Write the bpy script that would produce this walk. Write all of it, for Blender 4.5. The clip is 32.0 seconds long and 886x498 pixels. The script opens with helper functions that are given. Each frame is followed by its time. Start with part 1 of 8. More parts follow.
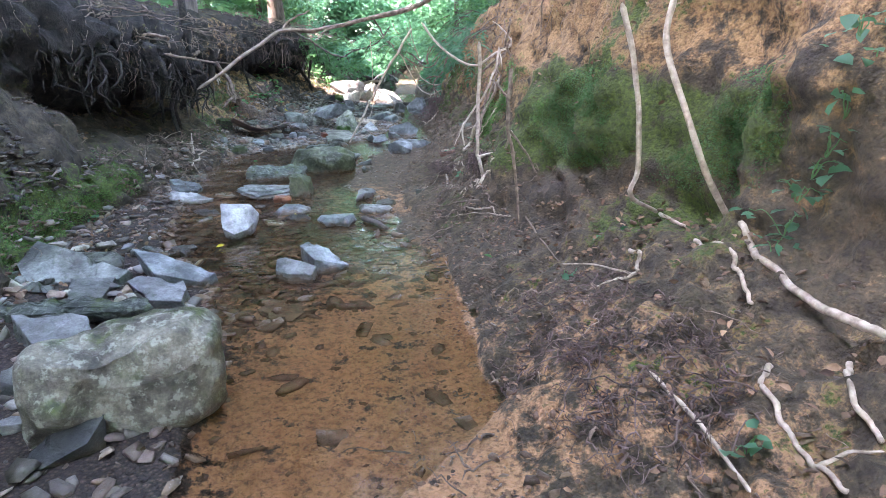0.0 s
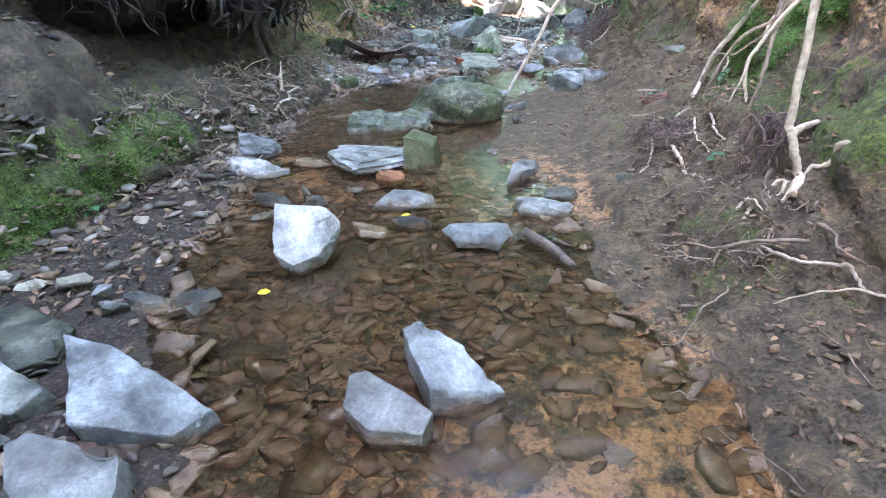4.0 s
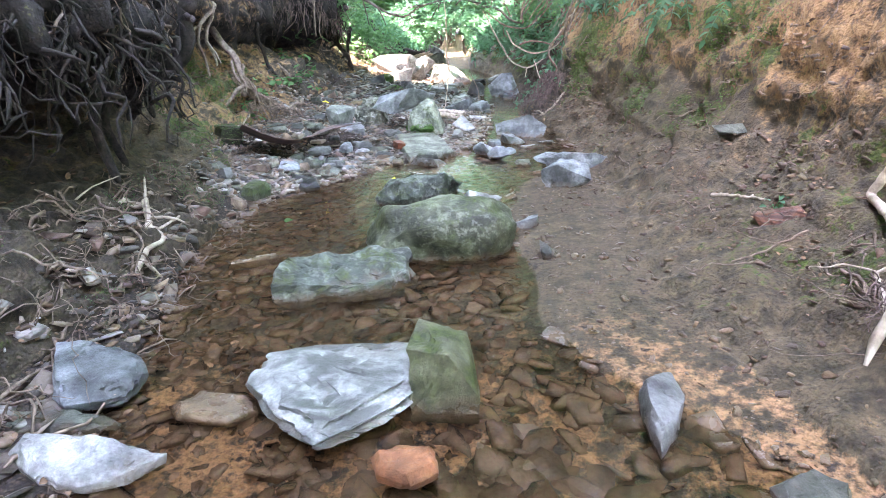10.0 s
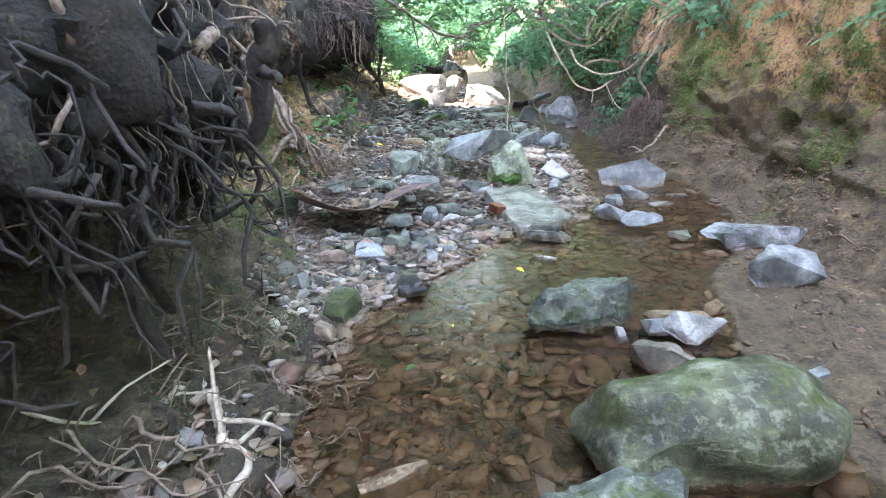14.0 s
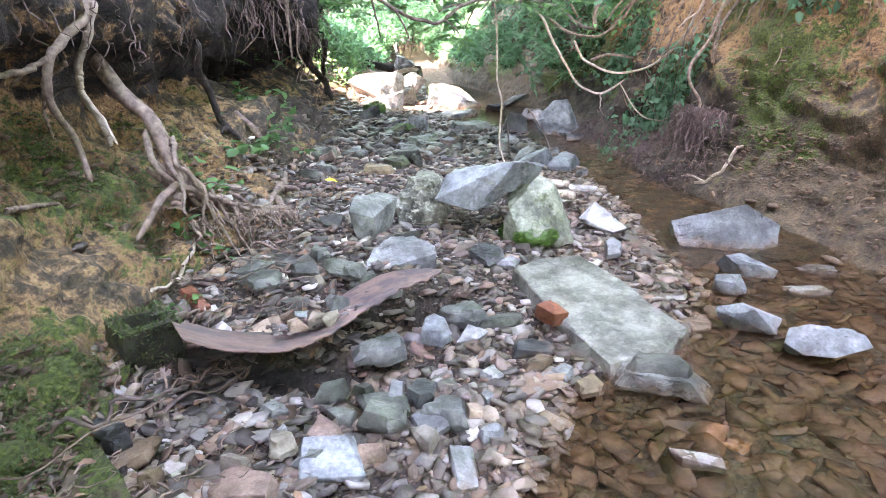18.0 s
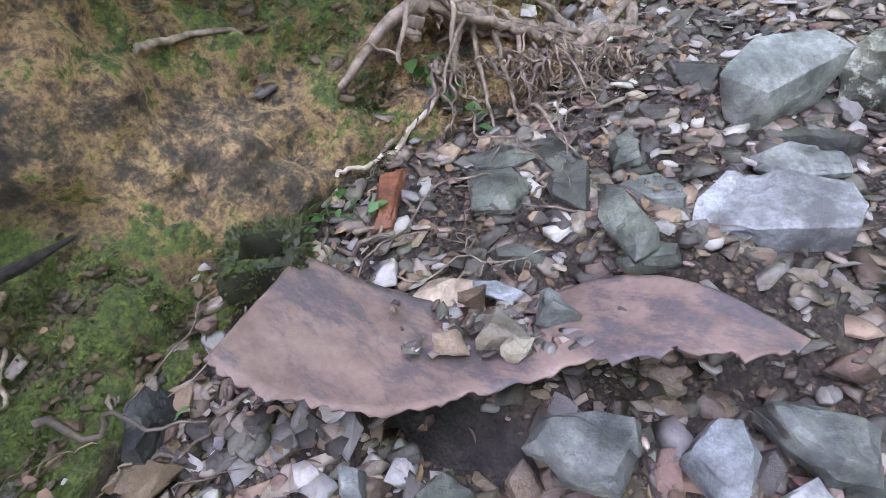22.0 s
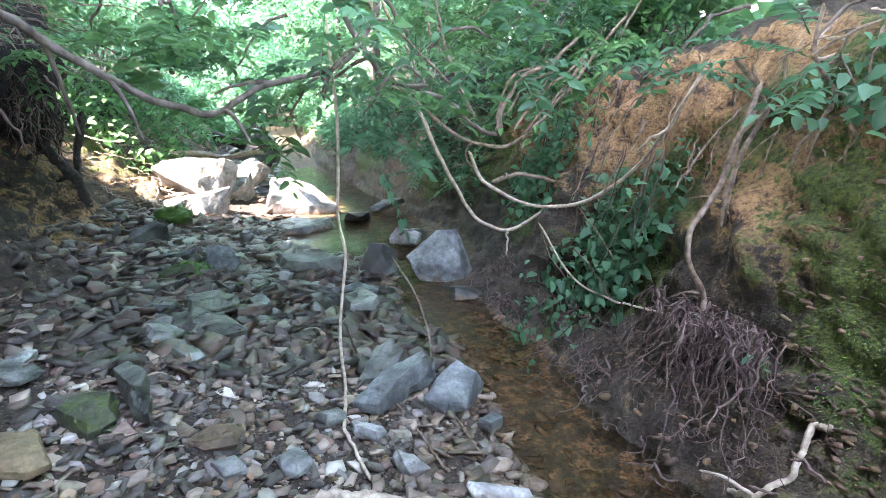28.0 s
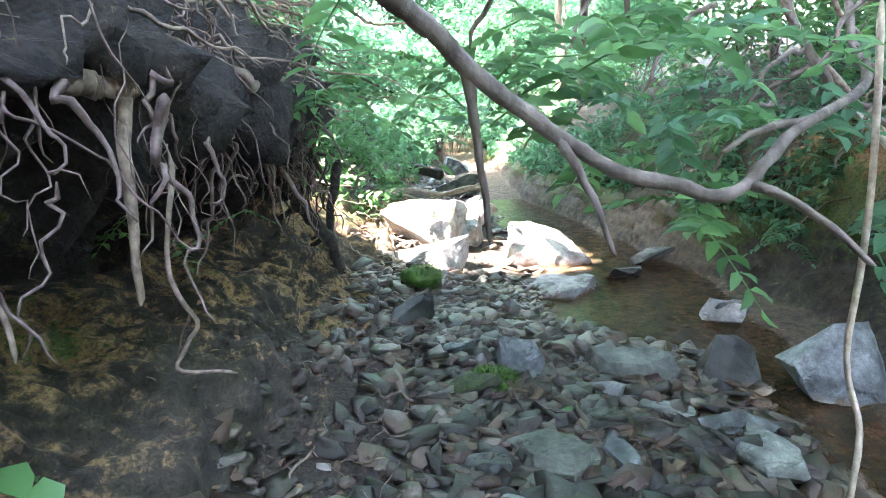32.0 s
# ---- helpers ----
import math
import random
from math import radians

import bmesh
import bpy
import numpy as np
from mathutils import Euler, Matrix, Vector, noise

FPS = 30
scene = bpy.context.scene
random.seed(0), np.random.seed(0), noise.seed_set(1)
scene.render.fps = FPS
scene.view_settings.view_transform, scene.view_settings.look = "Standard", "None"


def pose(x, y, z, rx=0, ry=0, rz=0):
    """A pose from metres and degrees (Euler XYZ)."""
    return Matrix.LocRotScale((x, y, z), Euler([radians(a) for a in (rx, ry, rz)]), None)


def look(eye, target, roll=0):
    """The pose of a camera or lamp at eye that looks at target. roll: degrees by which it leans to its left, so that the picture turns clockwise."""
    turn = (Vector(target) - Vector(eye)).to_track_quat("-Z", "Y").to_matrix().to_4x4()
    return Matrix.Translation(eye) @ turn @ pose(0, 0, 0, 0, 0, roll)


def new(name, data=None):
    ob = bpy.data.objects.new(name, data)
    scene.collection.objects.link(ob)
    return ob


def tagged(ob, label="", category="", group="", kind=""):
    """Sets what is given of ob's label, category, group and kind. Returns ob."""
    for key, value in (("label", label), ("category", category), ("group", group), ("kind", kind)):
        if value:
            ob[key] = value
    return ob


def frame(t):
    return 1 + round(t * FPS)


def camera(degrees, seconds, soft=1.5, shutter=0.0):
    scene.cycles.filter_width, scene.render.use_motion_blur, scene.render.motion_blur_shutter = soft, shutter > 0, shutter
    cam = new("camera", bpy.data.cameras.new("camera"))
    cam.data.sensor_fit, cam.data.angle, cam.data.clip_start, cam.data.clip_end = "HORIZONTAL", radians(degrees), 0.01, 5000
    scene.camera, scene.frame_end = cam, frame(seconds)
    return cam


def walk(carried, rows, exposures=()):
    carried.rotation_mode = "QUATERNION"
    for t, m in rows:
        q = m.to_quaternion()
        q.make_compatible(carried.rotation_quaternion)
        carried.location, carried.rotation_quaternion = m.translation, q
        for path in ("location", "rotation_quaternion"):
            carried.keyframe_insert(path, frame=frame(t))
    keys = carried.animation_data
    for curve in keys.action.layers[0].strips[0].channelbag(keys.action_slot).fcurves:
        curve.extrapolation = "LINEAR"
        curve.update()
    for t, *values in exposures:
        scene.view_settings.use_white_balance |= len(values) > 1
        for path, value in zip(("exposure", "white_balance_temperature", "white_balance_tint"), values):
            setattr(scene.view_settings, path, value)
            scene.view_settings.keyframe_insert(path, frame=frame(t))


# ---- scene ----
cam = camera(75.6, 32.0, soft=0.95)
METRES, EYE, TILT, LEAN, TURN = 14.0, 1.36, -18.5, 0.0, 0.0
ROWS = [
    (0.0, 0.0, 0.0, 0.0, 0.0, 0.0, -0.0),
    (0.5, -0.0028, 0.0177, 0.0058, 5.24, -0.48, -1.39),
    (1.0, -0.0129, 0.0382, 0.009, 7.35, -0.82, -1.65),
    (1.5, -0.022, 0.0631, 0.0139, 7.8, -1.44, -1.69),
    (2.0, -0.03, 0.0869, 0.022, 8.65, -1.82, -1.62),
    (2.5, -0.0356, 0.1081, 0.0264, 8.27, -2.86, -1.44),
    (3.0, -0.0374, 0.1275, 0.0349, 8.47, -3.52, -1.58),
    (3.5, -0.0346, 0.1448, 0.0375, 12.97, -6.06, -2.97),
    (5.5, -0.0405, 0.2011, 0.0508, 10.41, -9.63, -1.45),
    (6.0, -0.0409, 0.2123, 0.0561, 12.63, -7.26, -2.31),
    (6.5, -0.045, 0.2202, 0.0607, 7.18, -1.43, -3.09),
    (7.0, -0.048, 0.223, 0.0656, 2.73, 4.46, 0.39),
    (7.5, -0.0484, 0.2242, 0.0651, 0.73, 3.44, 0.92),
    (8.0, -0.0502, 0.2325, 0.064, 2.0, 0.87, 1.07),
    (8.5, -0.0545, 0.254, 0.0647, 4.31, -1.5, 0.12),
    (9.0, -0.0635, 0.2643, 0.0676, 4.84, -2.34, 0.13),
    (9.5, -0.0871, 0.2803, 0.0721, 2.6, -2.5, 0.5),
    (10.0, -0.0994, 0.2912, 0.0814, 2.33, -2.33, 1.81),
    (10.5, -0.1062, 0.3061, 0.0898, 1.42, -2.62, 3.24),
    (11.0, -0.1098, 0.3128, 0.095, 1.26, -2.16, 3.99),
    (11.5, -0.1199, 0.319, 0.1, 0.36, 0.48, 2.56),
    (12.0, -0.1371, 0.3264, 0.1041, -0.36, 1.37, 0.27),
    (12.5, -0.1411, 0.3375, 0.1096, -2.68, 1.75, 0.32),
    (13.0, -0.1472, 0.3554, 0.1157, -1.38, 1.7, 2.23),
    (13.5, -0.1566, 0.3667, 0.1225, 2.99, 0.14, 3.11),
    (15.5, -0.1835, 0.4401, 0.1465, -4.1, -3.34, 6.64),
    (16.0, -0.1874, 0.4541, 0.1525, -4.88, -3.8, 7.48),
    (16.5, -0.1846, 0.4718, 0.1567, -3.92, -0.9, 7.59),
    (17.0, -0.1813, 0.4875, 0.1598, -4.09, -1.1, 7.17),
    (17.5, -0.1826, 0.5075, 0.162, -5.01, -3.39, 6.17),
    (18.0, -0.1876, 0.524, 0.1705, -3.29, -2.26, 4.98),
    (18.5, -0.1874, 0.5376, 0.174, 0.64, -4.28, 4.7),
    (19.0, -0.1855, 0.5539, 0.1797, 6.31, -8.09, 4.66),
    (19.5, -0.1864, 0.567, 0.1824, 11.02, -12.3, 1.68),
    (20.0, -0.1898, 0.5887, 0.1862, 12.95, -16.98, -2.05),
    (20.5, -0.1908, 0.599, 0.1886, 15.12, -19.39, -3.37),
    (21.0, -0.189, 0.606, 0.1905, 20.92, -22.37, -2.83),
    (21.5, -0.1812, 0.6188, 0.1951, 30.86, -25.75, -2.72),
    (22.0, -0.1768, 0.6262, 0.1993, 40.07, -26.58, -1.91),
    (22.5, -0.1715, 0.64, 0.2057, 41.12, -24.37, -2.13),
    (23.0, -0.1633, 0.6544, 0.215, 36.93, -21.08, -2.72),
    (23.5, -0.1469, 0.6756, 0.2231, 32.59, -17.53, -3.34),
    (24.0, -0.1374, 0.683, 0.2311, 28.31, -13.79, -3.8),
    (24.5, -0.137, 0.6903, 0.2359, 22.72, -8.88, -3.93),
    (25.0, -0.1393, 0.6996, 0.2444, 15.86, -2.99, -3.45),
    (25.5, -0.1388, 0.704, 0.248, 7.83, 2.01, -2.14),
    (26.0, -0.1375, 0.7057, 0.2478, 1.59, 4.09, 0.05),
    (26.5, -0.1357, 0.7063, 0.2472, -3.19, 4.19, 2.35),
    (28.5, -0.1388, 0.7028, 0.2411, -16.49, 3.7, 3.98),
    (29.0, -0.1509, 0.6972, 0.2406, -8.88, 6.63, 3.87),
    (29.5, -0.157, 0.7044, 0.2423, -4.16, 5.21, 3.09),
    (30.0, -0.1698, 0.7148, 0.2436, -2.3, 4.42, 1.93),
    (30.5, -0.1826, 0.7364, 0.2506, -1.14, 4.57, 1.4),
    (31.0, -0.1875, 0.7723, 0.2641, 1.29, 5.07, 1.38),
    (31.5, -0.1932, 0.7891, 0.2815, 1.33, 5.49, 0.96),
    (32.0, -0.2042, 0.8108, 0.2861, -0.32, 6.05, 2.06),
]
walk(cam, [(t, pose(0, 0, EYE, TILT, LEAN, TURN) @ pose(METRES * x, METRES * y, METRES * z, 90 + pitch, roll, yaw)) for t, x, y, z, yaw, pitch, roll in ROWS],
     [(0, 5.45, 7350, 31), (3.5, 5.85, 7600, 30), (6, 6.3, 7600, 33), (8, 6.25, 7700, 32), (10, 6.2, 8200, 34), (12, 6.05, 8000, 30), (15, 6.2, 8300, 33), (19, 6.35, 8700, 42), (22, 6.15, 8600, 44), (24, 6.0, 8400, 38), (26, 6.0, 7800, 29), (29, 5.87, 7700, 28), (31, 5.98, 7700, 27), (32, 6.18, 7650, 26)])

from mathutils.bvhtree import BVHTree

# ---- light ----
world = bpy.data.worlds.new("sky")
scene.world = world
world.use_nodes = True
SUN_EL, SUN_AZ = radians(52), radians(-108)  # azimuth from +y towards +x
wn = world.node_tree.nodes
sky = wn.new("ShaderNodeTexSky")
sky.sky_type = "NISHITA"
sky.sun_disc = False
sky.sun_elevation, sky.sun_rotation = SUN_EL, SUN_AZ
world.node_tree.links.new(sky.outputs["Color"], wn["Background"].inputs["Color"])
wn["Background"].inputs["Strength"].default_value = 0.15
sun = new("sun", bpy.data.lights.new("sun", "SUN"))
sun.data.energy, sun.data.angle, sun.data.color = 2.0, radians(0.53), (1.0, 0.98, 0.95)
TO_SUN = Vector((math.cos(SUN_EL) * math.sin(SUN_AZ), math.cos(SUN_EL) * math.cos(SUN_AZ), math.sin(SUN_EL)))
sun.matrix_world = look(TO_SUN * 60, (0, 0, 0))


# ---- materials ----
def base_mat(name):
    m = bpy.data.materials.new(name)
    m.use_nodes = True
    t = m.node_tree
    return m, t, t.nodes["Principled BSDF"]


def node(t, kind, **inputs):
    n = t.nodes.new(kind)
    for k, v in inputs.items():
        n.inputs[k.replace("_", " ")].default_value = v
    return n


def mixc(t, fac, a, b, mode="MIX"):
    n = t.nodes.new("ShaderNodeMix")
    n.data_type, n.blend_type = "RGBA", mode
    for sock, v in ((n.inputs[0], fac), (n.inputs[6], a), (n.inputs[7], b)):
        if isinstance(v, bpy.types.NodeSocket):
            t.links.new(v, sock)
        elif isinstance(v, (int, float)):
            sock.default_value = v
        else:
            sock.default_value = (*v, 1)
    return n.outputs[2]


def ramp(t, src, lo, hi, a=0.0, b=1.0):
    n = t.nodes.new("ShaderNodeMapRange")
    t.links.new(src, n.inputs[0])
    n.inputs[1].default_value, n.inputs[2].default_value = lo, hi
    n.inputs[3].default_value, n.inputs[4].default_value = a, b
    return n.outputs[0]


def calc(t, op, a, b):
    n = t.nodes.new("ShaderNodeMath")
    n.operation = op
    for i, v in enumerate((a, b)):
        if isinstance(v, bpy.types.NodeSocket):
            t.links.new(v, n.inputs[i])
        else:
            n.inputs[i].default_value = v
    return n.outputs[0]


def grain(t, scale, detail=5.0, rough=0.6, stretch=None, world_space=True):
    n = node(t, "ShaderNodeTexNoise", Scale=scale, Detail=detail, Roughness=rough)
    src = t.nodes.new("ShaderNodeNewGeometry").outputs["Position"] if world_space else t.nodes.new("ShaderNodeTexCoord").outputs["Object"]
    if stretch:
        mp = t.nodes.new("ShaderNodeMapping")
        mp.inputs["Scale"].default_value = stretch
        t.links.new(src, mp.inputs[0])
        src = mp.outputs[0]
    t.links.new(src, n.inputs["Vector"])
    return n.outputs["Fac"]


def bump(t, bsdf, h, strength=0.4, dist=0.01):
    n = node(t, "ShaderNodeBump", Strength=strength, Distance=dist)
    t.links.new(h, n.inputs["Height"])
    t.links.new(n.outputs[0], bsdf.inputs["Normal"])


def deepen(t, col, power=1.45, gain=1.3):
    """More contrast between the dark and the light of a surface."""
    n = node(t, "ShaderNodeGamma", Gamma=power)
    t.links.new(col, n.inputs["Color"])
    return mixc(t, 1.0, n.outputs[0], (gain, gain, gain), "MULTIPLY")


def up_face(t):
    n = t.nodes.new("ShaderNodeSeparateXYZ")
    t.links.new(t.nodes.new("ShaderNodeNewGeometry").outputs["Normal"], n.inputs[0])
    return n.outputs[2]


MOSS = ((0.03, 0.046, 0.012), (0.115, 0.155, 0.034))


def stone_mat(name, dark, light, moss=0.0, lichen=0.0, rough=0.5, tint=0.25, bands=0.0, island=False, palette=()):
    """Stone with grain, blotches, optional bands, lichen spots and moss on the upper faces."""
    m, t, b = base_mat(name)
    big, fine = grain(t, 6.0, 6, 0.68), grain(t, 75.0, 5, 0.75)
    col = mixc(t, ramp(t, big, 0.36, 0.62), tuple(0.62 * c for c in dark), light)
    if bands:
        col = mixc(t, calc(t, "MULTIPLY", ramp(t, grain(t, 14, 3, 0.5, (0.25, 0.25, 4)), 0.5, 0.6), bands), col, tuple(0.35 * c for c in dark))
    col = mixc(t, ramp(t, fine, 0.38, 0.66, 0.0, 0.4), col, tuple(0.42 * c for c in dark))
    rnd = t.nodes.new("ShaderNodeNewGeometry").outputs["Random Per Island"] if island else t.nodes.new("ShaderNodeObjectInfo").outputs["Random"]
    if palette:
        cr = t.nodes.new("ShaderNodeValToRGB")
        cr.color_ramp.interpolation = "CONSTANT"
        while len(cr.color_ramp.elements) < len(palette):
            cr.color_ramp.elements.new(0.5)
        for i, c in enumerate(palette):
            cr.color_ramp.elements[i].position, cr.color_ramp.elements[i].color = i / len(palette), (*c, 1)
        wn2 = t.nodes.new("ShaderNodeTexWhiteNoise")
        wn2.noise_dimensions = "1D"
        t.links.new(calc(t, "MULTIPLY", rnd, 91.7), wn2.inputs["W"])
        t.links.new(wn2.outputs["Value"], cr.inputs[0])
        col = mixc(t, 0.75, col, cr.outputs[0])
    hsv = t.nodes.new("ShaderNodeHueSaturation")
    t.links.new(ramp(t, rnd, 0, 1, 1 - tint, 1 + tint), hsv.inputs["Value"])
    t.links.new(ramp(t, rnd, 0, 1, 0.48, 0.52), hsv.inputs["Hue"])
    t.links.new(col, hsv.inputs["Color"])
    col = hsv.outputs[0]
    stain = calc(t, "MULTIPLY", ramp(t, grain(t, 3.2, 6, 0.7), 0.5, 0.68), 0.55)
    col = mixc(t, stain, col, tuple(c * k for c, k in zip(dark, (0.5, 0.42, 0.36))))
    if lichen:
        col = mixc(t, calc(t, "MULTIPLY", ramp(t, grain(t, 22, 5, 0.7), 0.52, 0.6), lichen), col, (0.44, 0.46, 0.4))
    if moss:
        mask = calc(t, "MULTIPLY", ramp(t, up_face(t), -0.2, 0.7), ramp(t, grain(t, 7, 5, 0.7), 0.62 - 0.3 * moss, 0.74 - 0.3 * moss))
        green = mixc(t, ramp(t, grain(t, 40), 0.35, 0.65), *MOSS)
        col = mixc(t, calc(t, "MINIMUM", mask, 0.95), col, green)
    col = deepen(t, col)
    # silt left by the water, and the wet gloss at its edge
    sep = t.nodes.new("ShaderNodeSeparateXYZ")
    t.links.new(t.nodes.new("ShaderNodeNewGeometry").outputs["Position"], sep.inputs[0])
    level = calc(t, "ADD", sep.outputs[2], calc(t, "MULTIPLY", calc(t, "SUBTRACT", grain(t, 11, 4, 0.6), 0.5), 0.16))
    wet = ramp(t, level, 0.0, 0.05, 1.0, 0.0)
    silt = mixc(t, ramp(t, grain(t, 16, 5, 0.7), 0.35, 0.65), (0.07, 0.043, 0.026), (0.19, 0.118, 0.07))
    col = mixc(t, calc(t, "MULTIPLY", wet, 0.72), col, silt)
    t.links.new(col, b.inputs["Base Color"])
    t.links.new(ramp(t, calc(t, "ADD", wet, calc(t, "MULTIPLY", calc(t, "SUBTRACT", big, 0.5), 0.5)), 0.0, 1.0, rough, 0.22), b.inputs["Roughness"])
    h = calc(t, "ADD", calc(t, "MULTIPLY", grain(t, 18, 6, 0.65), 0.8), calc(t, "MULTIPLY", fine, 0.35))
    bump(t, b, h, 0.9, 0.016)
    return m


GREY, PALE = ((0.155, 0.17, 0.157), (0.33, 0.345, 0.32)), ((0.31, 0.315, 0.31), (0.52, 0.525, 0.515))
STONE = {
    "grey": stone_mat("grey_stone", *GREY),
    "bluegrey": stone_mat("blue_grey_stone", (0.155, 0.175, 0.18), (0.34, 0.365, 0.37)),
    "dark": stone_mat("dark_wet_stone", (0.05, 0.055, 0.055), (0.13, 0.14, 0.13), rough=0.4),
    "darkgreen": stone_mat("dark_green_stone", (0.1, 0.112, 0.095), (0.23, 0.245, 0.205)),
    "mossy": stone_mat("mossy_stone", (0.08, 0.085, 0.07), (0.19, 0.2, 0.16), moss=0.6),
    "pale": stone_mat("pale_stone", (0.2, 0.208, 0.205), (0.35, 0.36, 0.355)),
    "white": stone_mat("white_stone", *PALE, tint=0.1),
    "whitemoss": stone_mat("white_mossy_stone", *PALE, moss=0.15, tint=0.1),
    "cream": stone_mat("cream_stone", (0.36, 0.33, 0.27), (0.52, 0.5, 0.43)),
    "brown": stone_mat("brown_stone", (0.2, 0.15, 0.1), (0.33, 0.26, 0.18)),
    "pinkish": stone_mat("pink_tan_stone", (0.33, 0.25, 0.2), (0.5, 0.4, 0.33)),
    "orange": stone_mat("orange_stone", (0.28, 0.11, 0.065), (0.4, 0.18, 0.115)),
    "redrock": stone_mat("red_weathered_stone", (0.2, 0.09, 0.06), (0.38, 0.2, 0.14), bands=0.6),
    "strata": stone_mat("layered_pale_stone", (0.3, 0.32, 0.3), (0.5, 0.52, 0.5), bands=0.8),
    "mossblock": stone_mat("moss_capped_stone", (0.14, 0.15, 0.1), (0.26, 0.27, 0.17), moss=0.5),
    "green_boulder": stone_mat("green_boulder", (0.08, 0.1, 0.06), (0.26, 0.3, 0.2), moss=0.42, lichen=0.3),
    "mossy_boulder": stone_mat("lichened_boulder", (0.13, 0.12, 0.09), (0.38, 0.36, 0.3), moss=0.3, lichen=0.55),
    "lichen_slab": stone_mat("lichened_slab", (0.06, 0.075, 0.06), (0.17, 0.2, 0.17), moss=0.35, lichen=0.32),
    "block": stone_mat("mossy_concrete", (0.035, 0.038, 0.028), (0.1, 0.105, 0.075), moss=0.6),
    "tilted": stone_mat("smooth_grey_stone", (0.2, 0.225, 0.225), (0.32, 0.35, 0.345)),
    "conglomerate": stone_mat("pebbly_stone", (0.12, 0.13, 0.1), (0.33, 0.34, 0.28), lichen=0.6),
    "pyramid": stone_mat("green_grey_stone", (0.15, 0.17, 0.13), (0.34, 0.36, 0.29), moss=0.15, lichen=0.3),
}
WORDS = {
    "grey": "angular grey slate rock lying in the stream bed", "bluegrey": "blue-grey angular rock on the stream bed",
    "dark": "dark wet rock in the shallow water", "darkgreen": "dark greenish slate rock among the gravel",
    "mossy": "slate rock covered with green moss", "pale": "pale grey rock beside the water",
    "white": "whitish bleached rock with clean faces", "whitemoss": "large whitish boulder with a mossy end",
    "cream": "small cream-coloured rounded stone", "brown": "brown flat stone stained by silt",
    "pinkish": "pinkish tan angular stone on gravel", "orange": "rusty orange stone on the gravel",
    "redrock": "reddish crumbling rock on the muddy bank", "strata": "long pale rock with thin broken layers",
    "mossblock": "upright block of stone capped with yellow-green moss", "mossy_boulder": "big rounded boulder with lichen and moss",
    "green_boulder": "large dark boulder covered with green moss and lichen", "lichen_slab": "low rock patched with pale lichen and moss", "tilted": "smooth grey rock slab propped up at a tilt",
    "conglomerate": "rough pebbly rock with pale lichen grains", "pyramid": "green-grey pyramid-shaped rock with moss patches",
}


def ground_mat():
    """Earth: dark soil, clay, silt sand and moss, mixed by the cover attribute."""
    m, t, b = base_mat("earth")
    at = t.nodes.new("ShaderNodeAttribute")
    at.attribute_name = "cover"
    sp = t.nodes.new("ShaderNodeSeparateColor")
    t.links.new(at.outputs["Color"], sp.inputs[0])
    mid, fine = grain(t, 10, 9, 0.72), grain(t, 42, 5, 0.68)
    soil = mixc(t, ramp(t, mid, 0.34, 0.66), (0.042, 0.032, 0.02), (0.2, 0.155, 0.1))
    clay = mixc(t, ramp(t, mid, 0.35, 0.68), (0.155, 0.095, 0.048), (0.43, 0.285, 0.16))
    sand = mixc(t, ramp(t, mid, 0.35, 0.65), (0.27, 0.155, 0.085), (0.44, 0.275, 0.165))
    moss = mixc(t, ramp(t, fine, 0.35, 0.65), *MOSS)
    # near-black soil: forest humus, and shade of the undercuts put into the colour
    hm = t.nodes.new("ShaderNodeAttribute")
    hm.attribute_name = "humus_shade"
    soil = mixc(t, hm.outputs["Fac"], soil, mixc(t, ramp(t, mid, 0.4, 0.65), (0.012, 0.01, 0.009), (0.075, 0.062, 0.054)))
    wob = calc(t, "MULTIPLY", calc(t, "SUBTRACT", mid, 0.5), 2.6)
    col = mixc(t, ramp(t, calc(t, "ADD", sp.outputs[0], wob), 0.35, 0.65), soil, clay)
    col = mixc(t, ramp(t, calc(t, "ADD", sp.outputs[2], wob), 0.35, 0.65), col, sand)
    col = mixc(t, ramp(t, fine, 0.36, 0.52, 0.5, 0.0), col, (0.03, 0.021, 0.016))
    col = mixc(t, ramp(t, calc(t, "ADD", sp.outputs[1], wob), 0.4, 0.6), col, moss)
    vo = node(t, "ShaderNodeTexVoronoi", Scale=75.0, Randomness=1.0)
    t.links.new(t.nodes.new("ShaderNodeNewGeometry").outputs["Position"], vo.inputs["Vector"])
    cell = t.nodes.new("ShaderNodeSeparateColor")
    t.links.new(vo.outputs["Color"], cell.inputs[0])
    # grit coloured extra dark, to paint the shade in the gaps between stones
    grit = mixc(t, cell.outputs[0], (0.03, 0.021, 0.016), (0.13, 0.092, 0.07))
    grit = mixc(t, ramp(t, vo.outputs["Distance"], 0.3, 0.6, 0, 0.6), grit, (0.014, 0.011, 0.009))
    col = mixc(t, ramp(t, calc(t, "ADD", at.outputs["Alpha"], wob), 0.4, 0.6), col, grit)
    col = deepen(t, col, 1.3, 1.3)
    t.links.new(col, b.inputs["Base Color"])
    b.inputs["Roughness"].default_value = 0.85
    bump(t, b, calc(t, "ADD", mid, calc(t, "SUBTRACT", calc(t, "MULTIPLY", fine, 0.6), calc(t, "MULTIPLY", vo.outputs["Distance"], 0.3))), 0.85, 0.03)
    return m


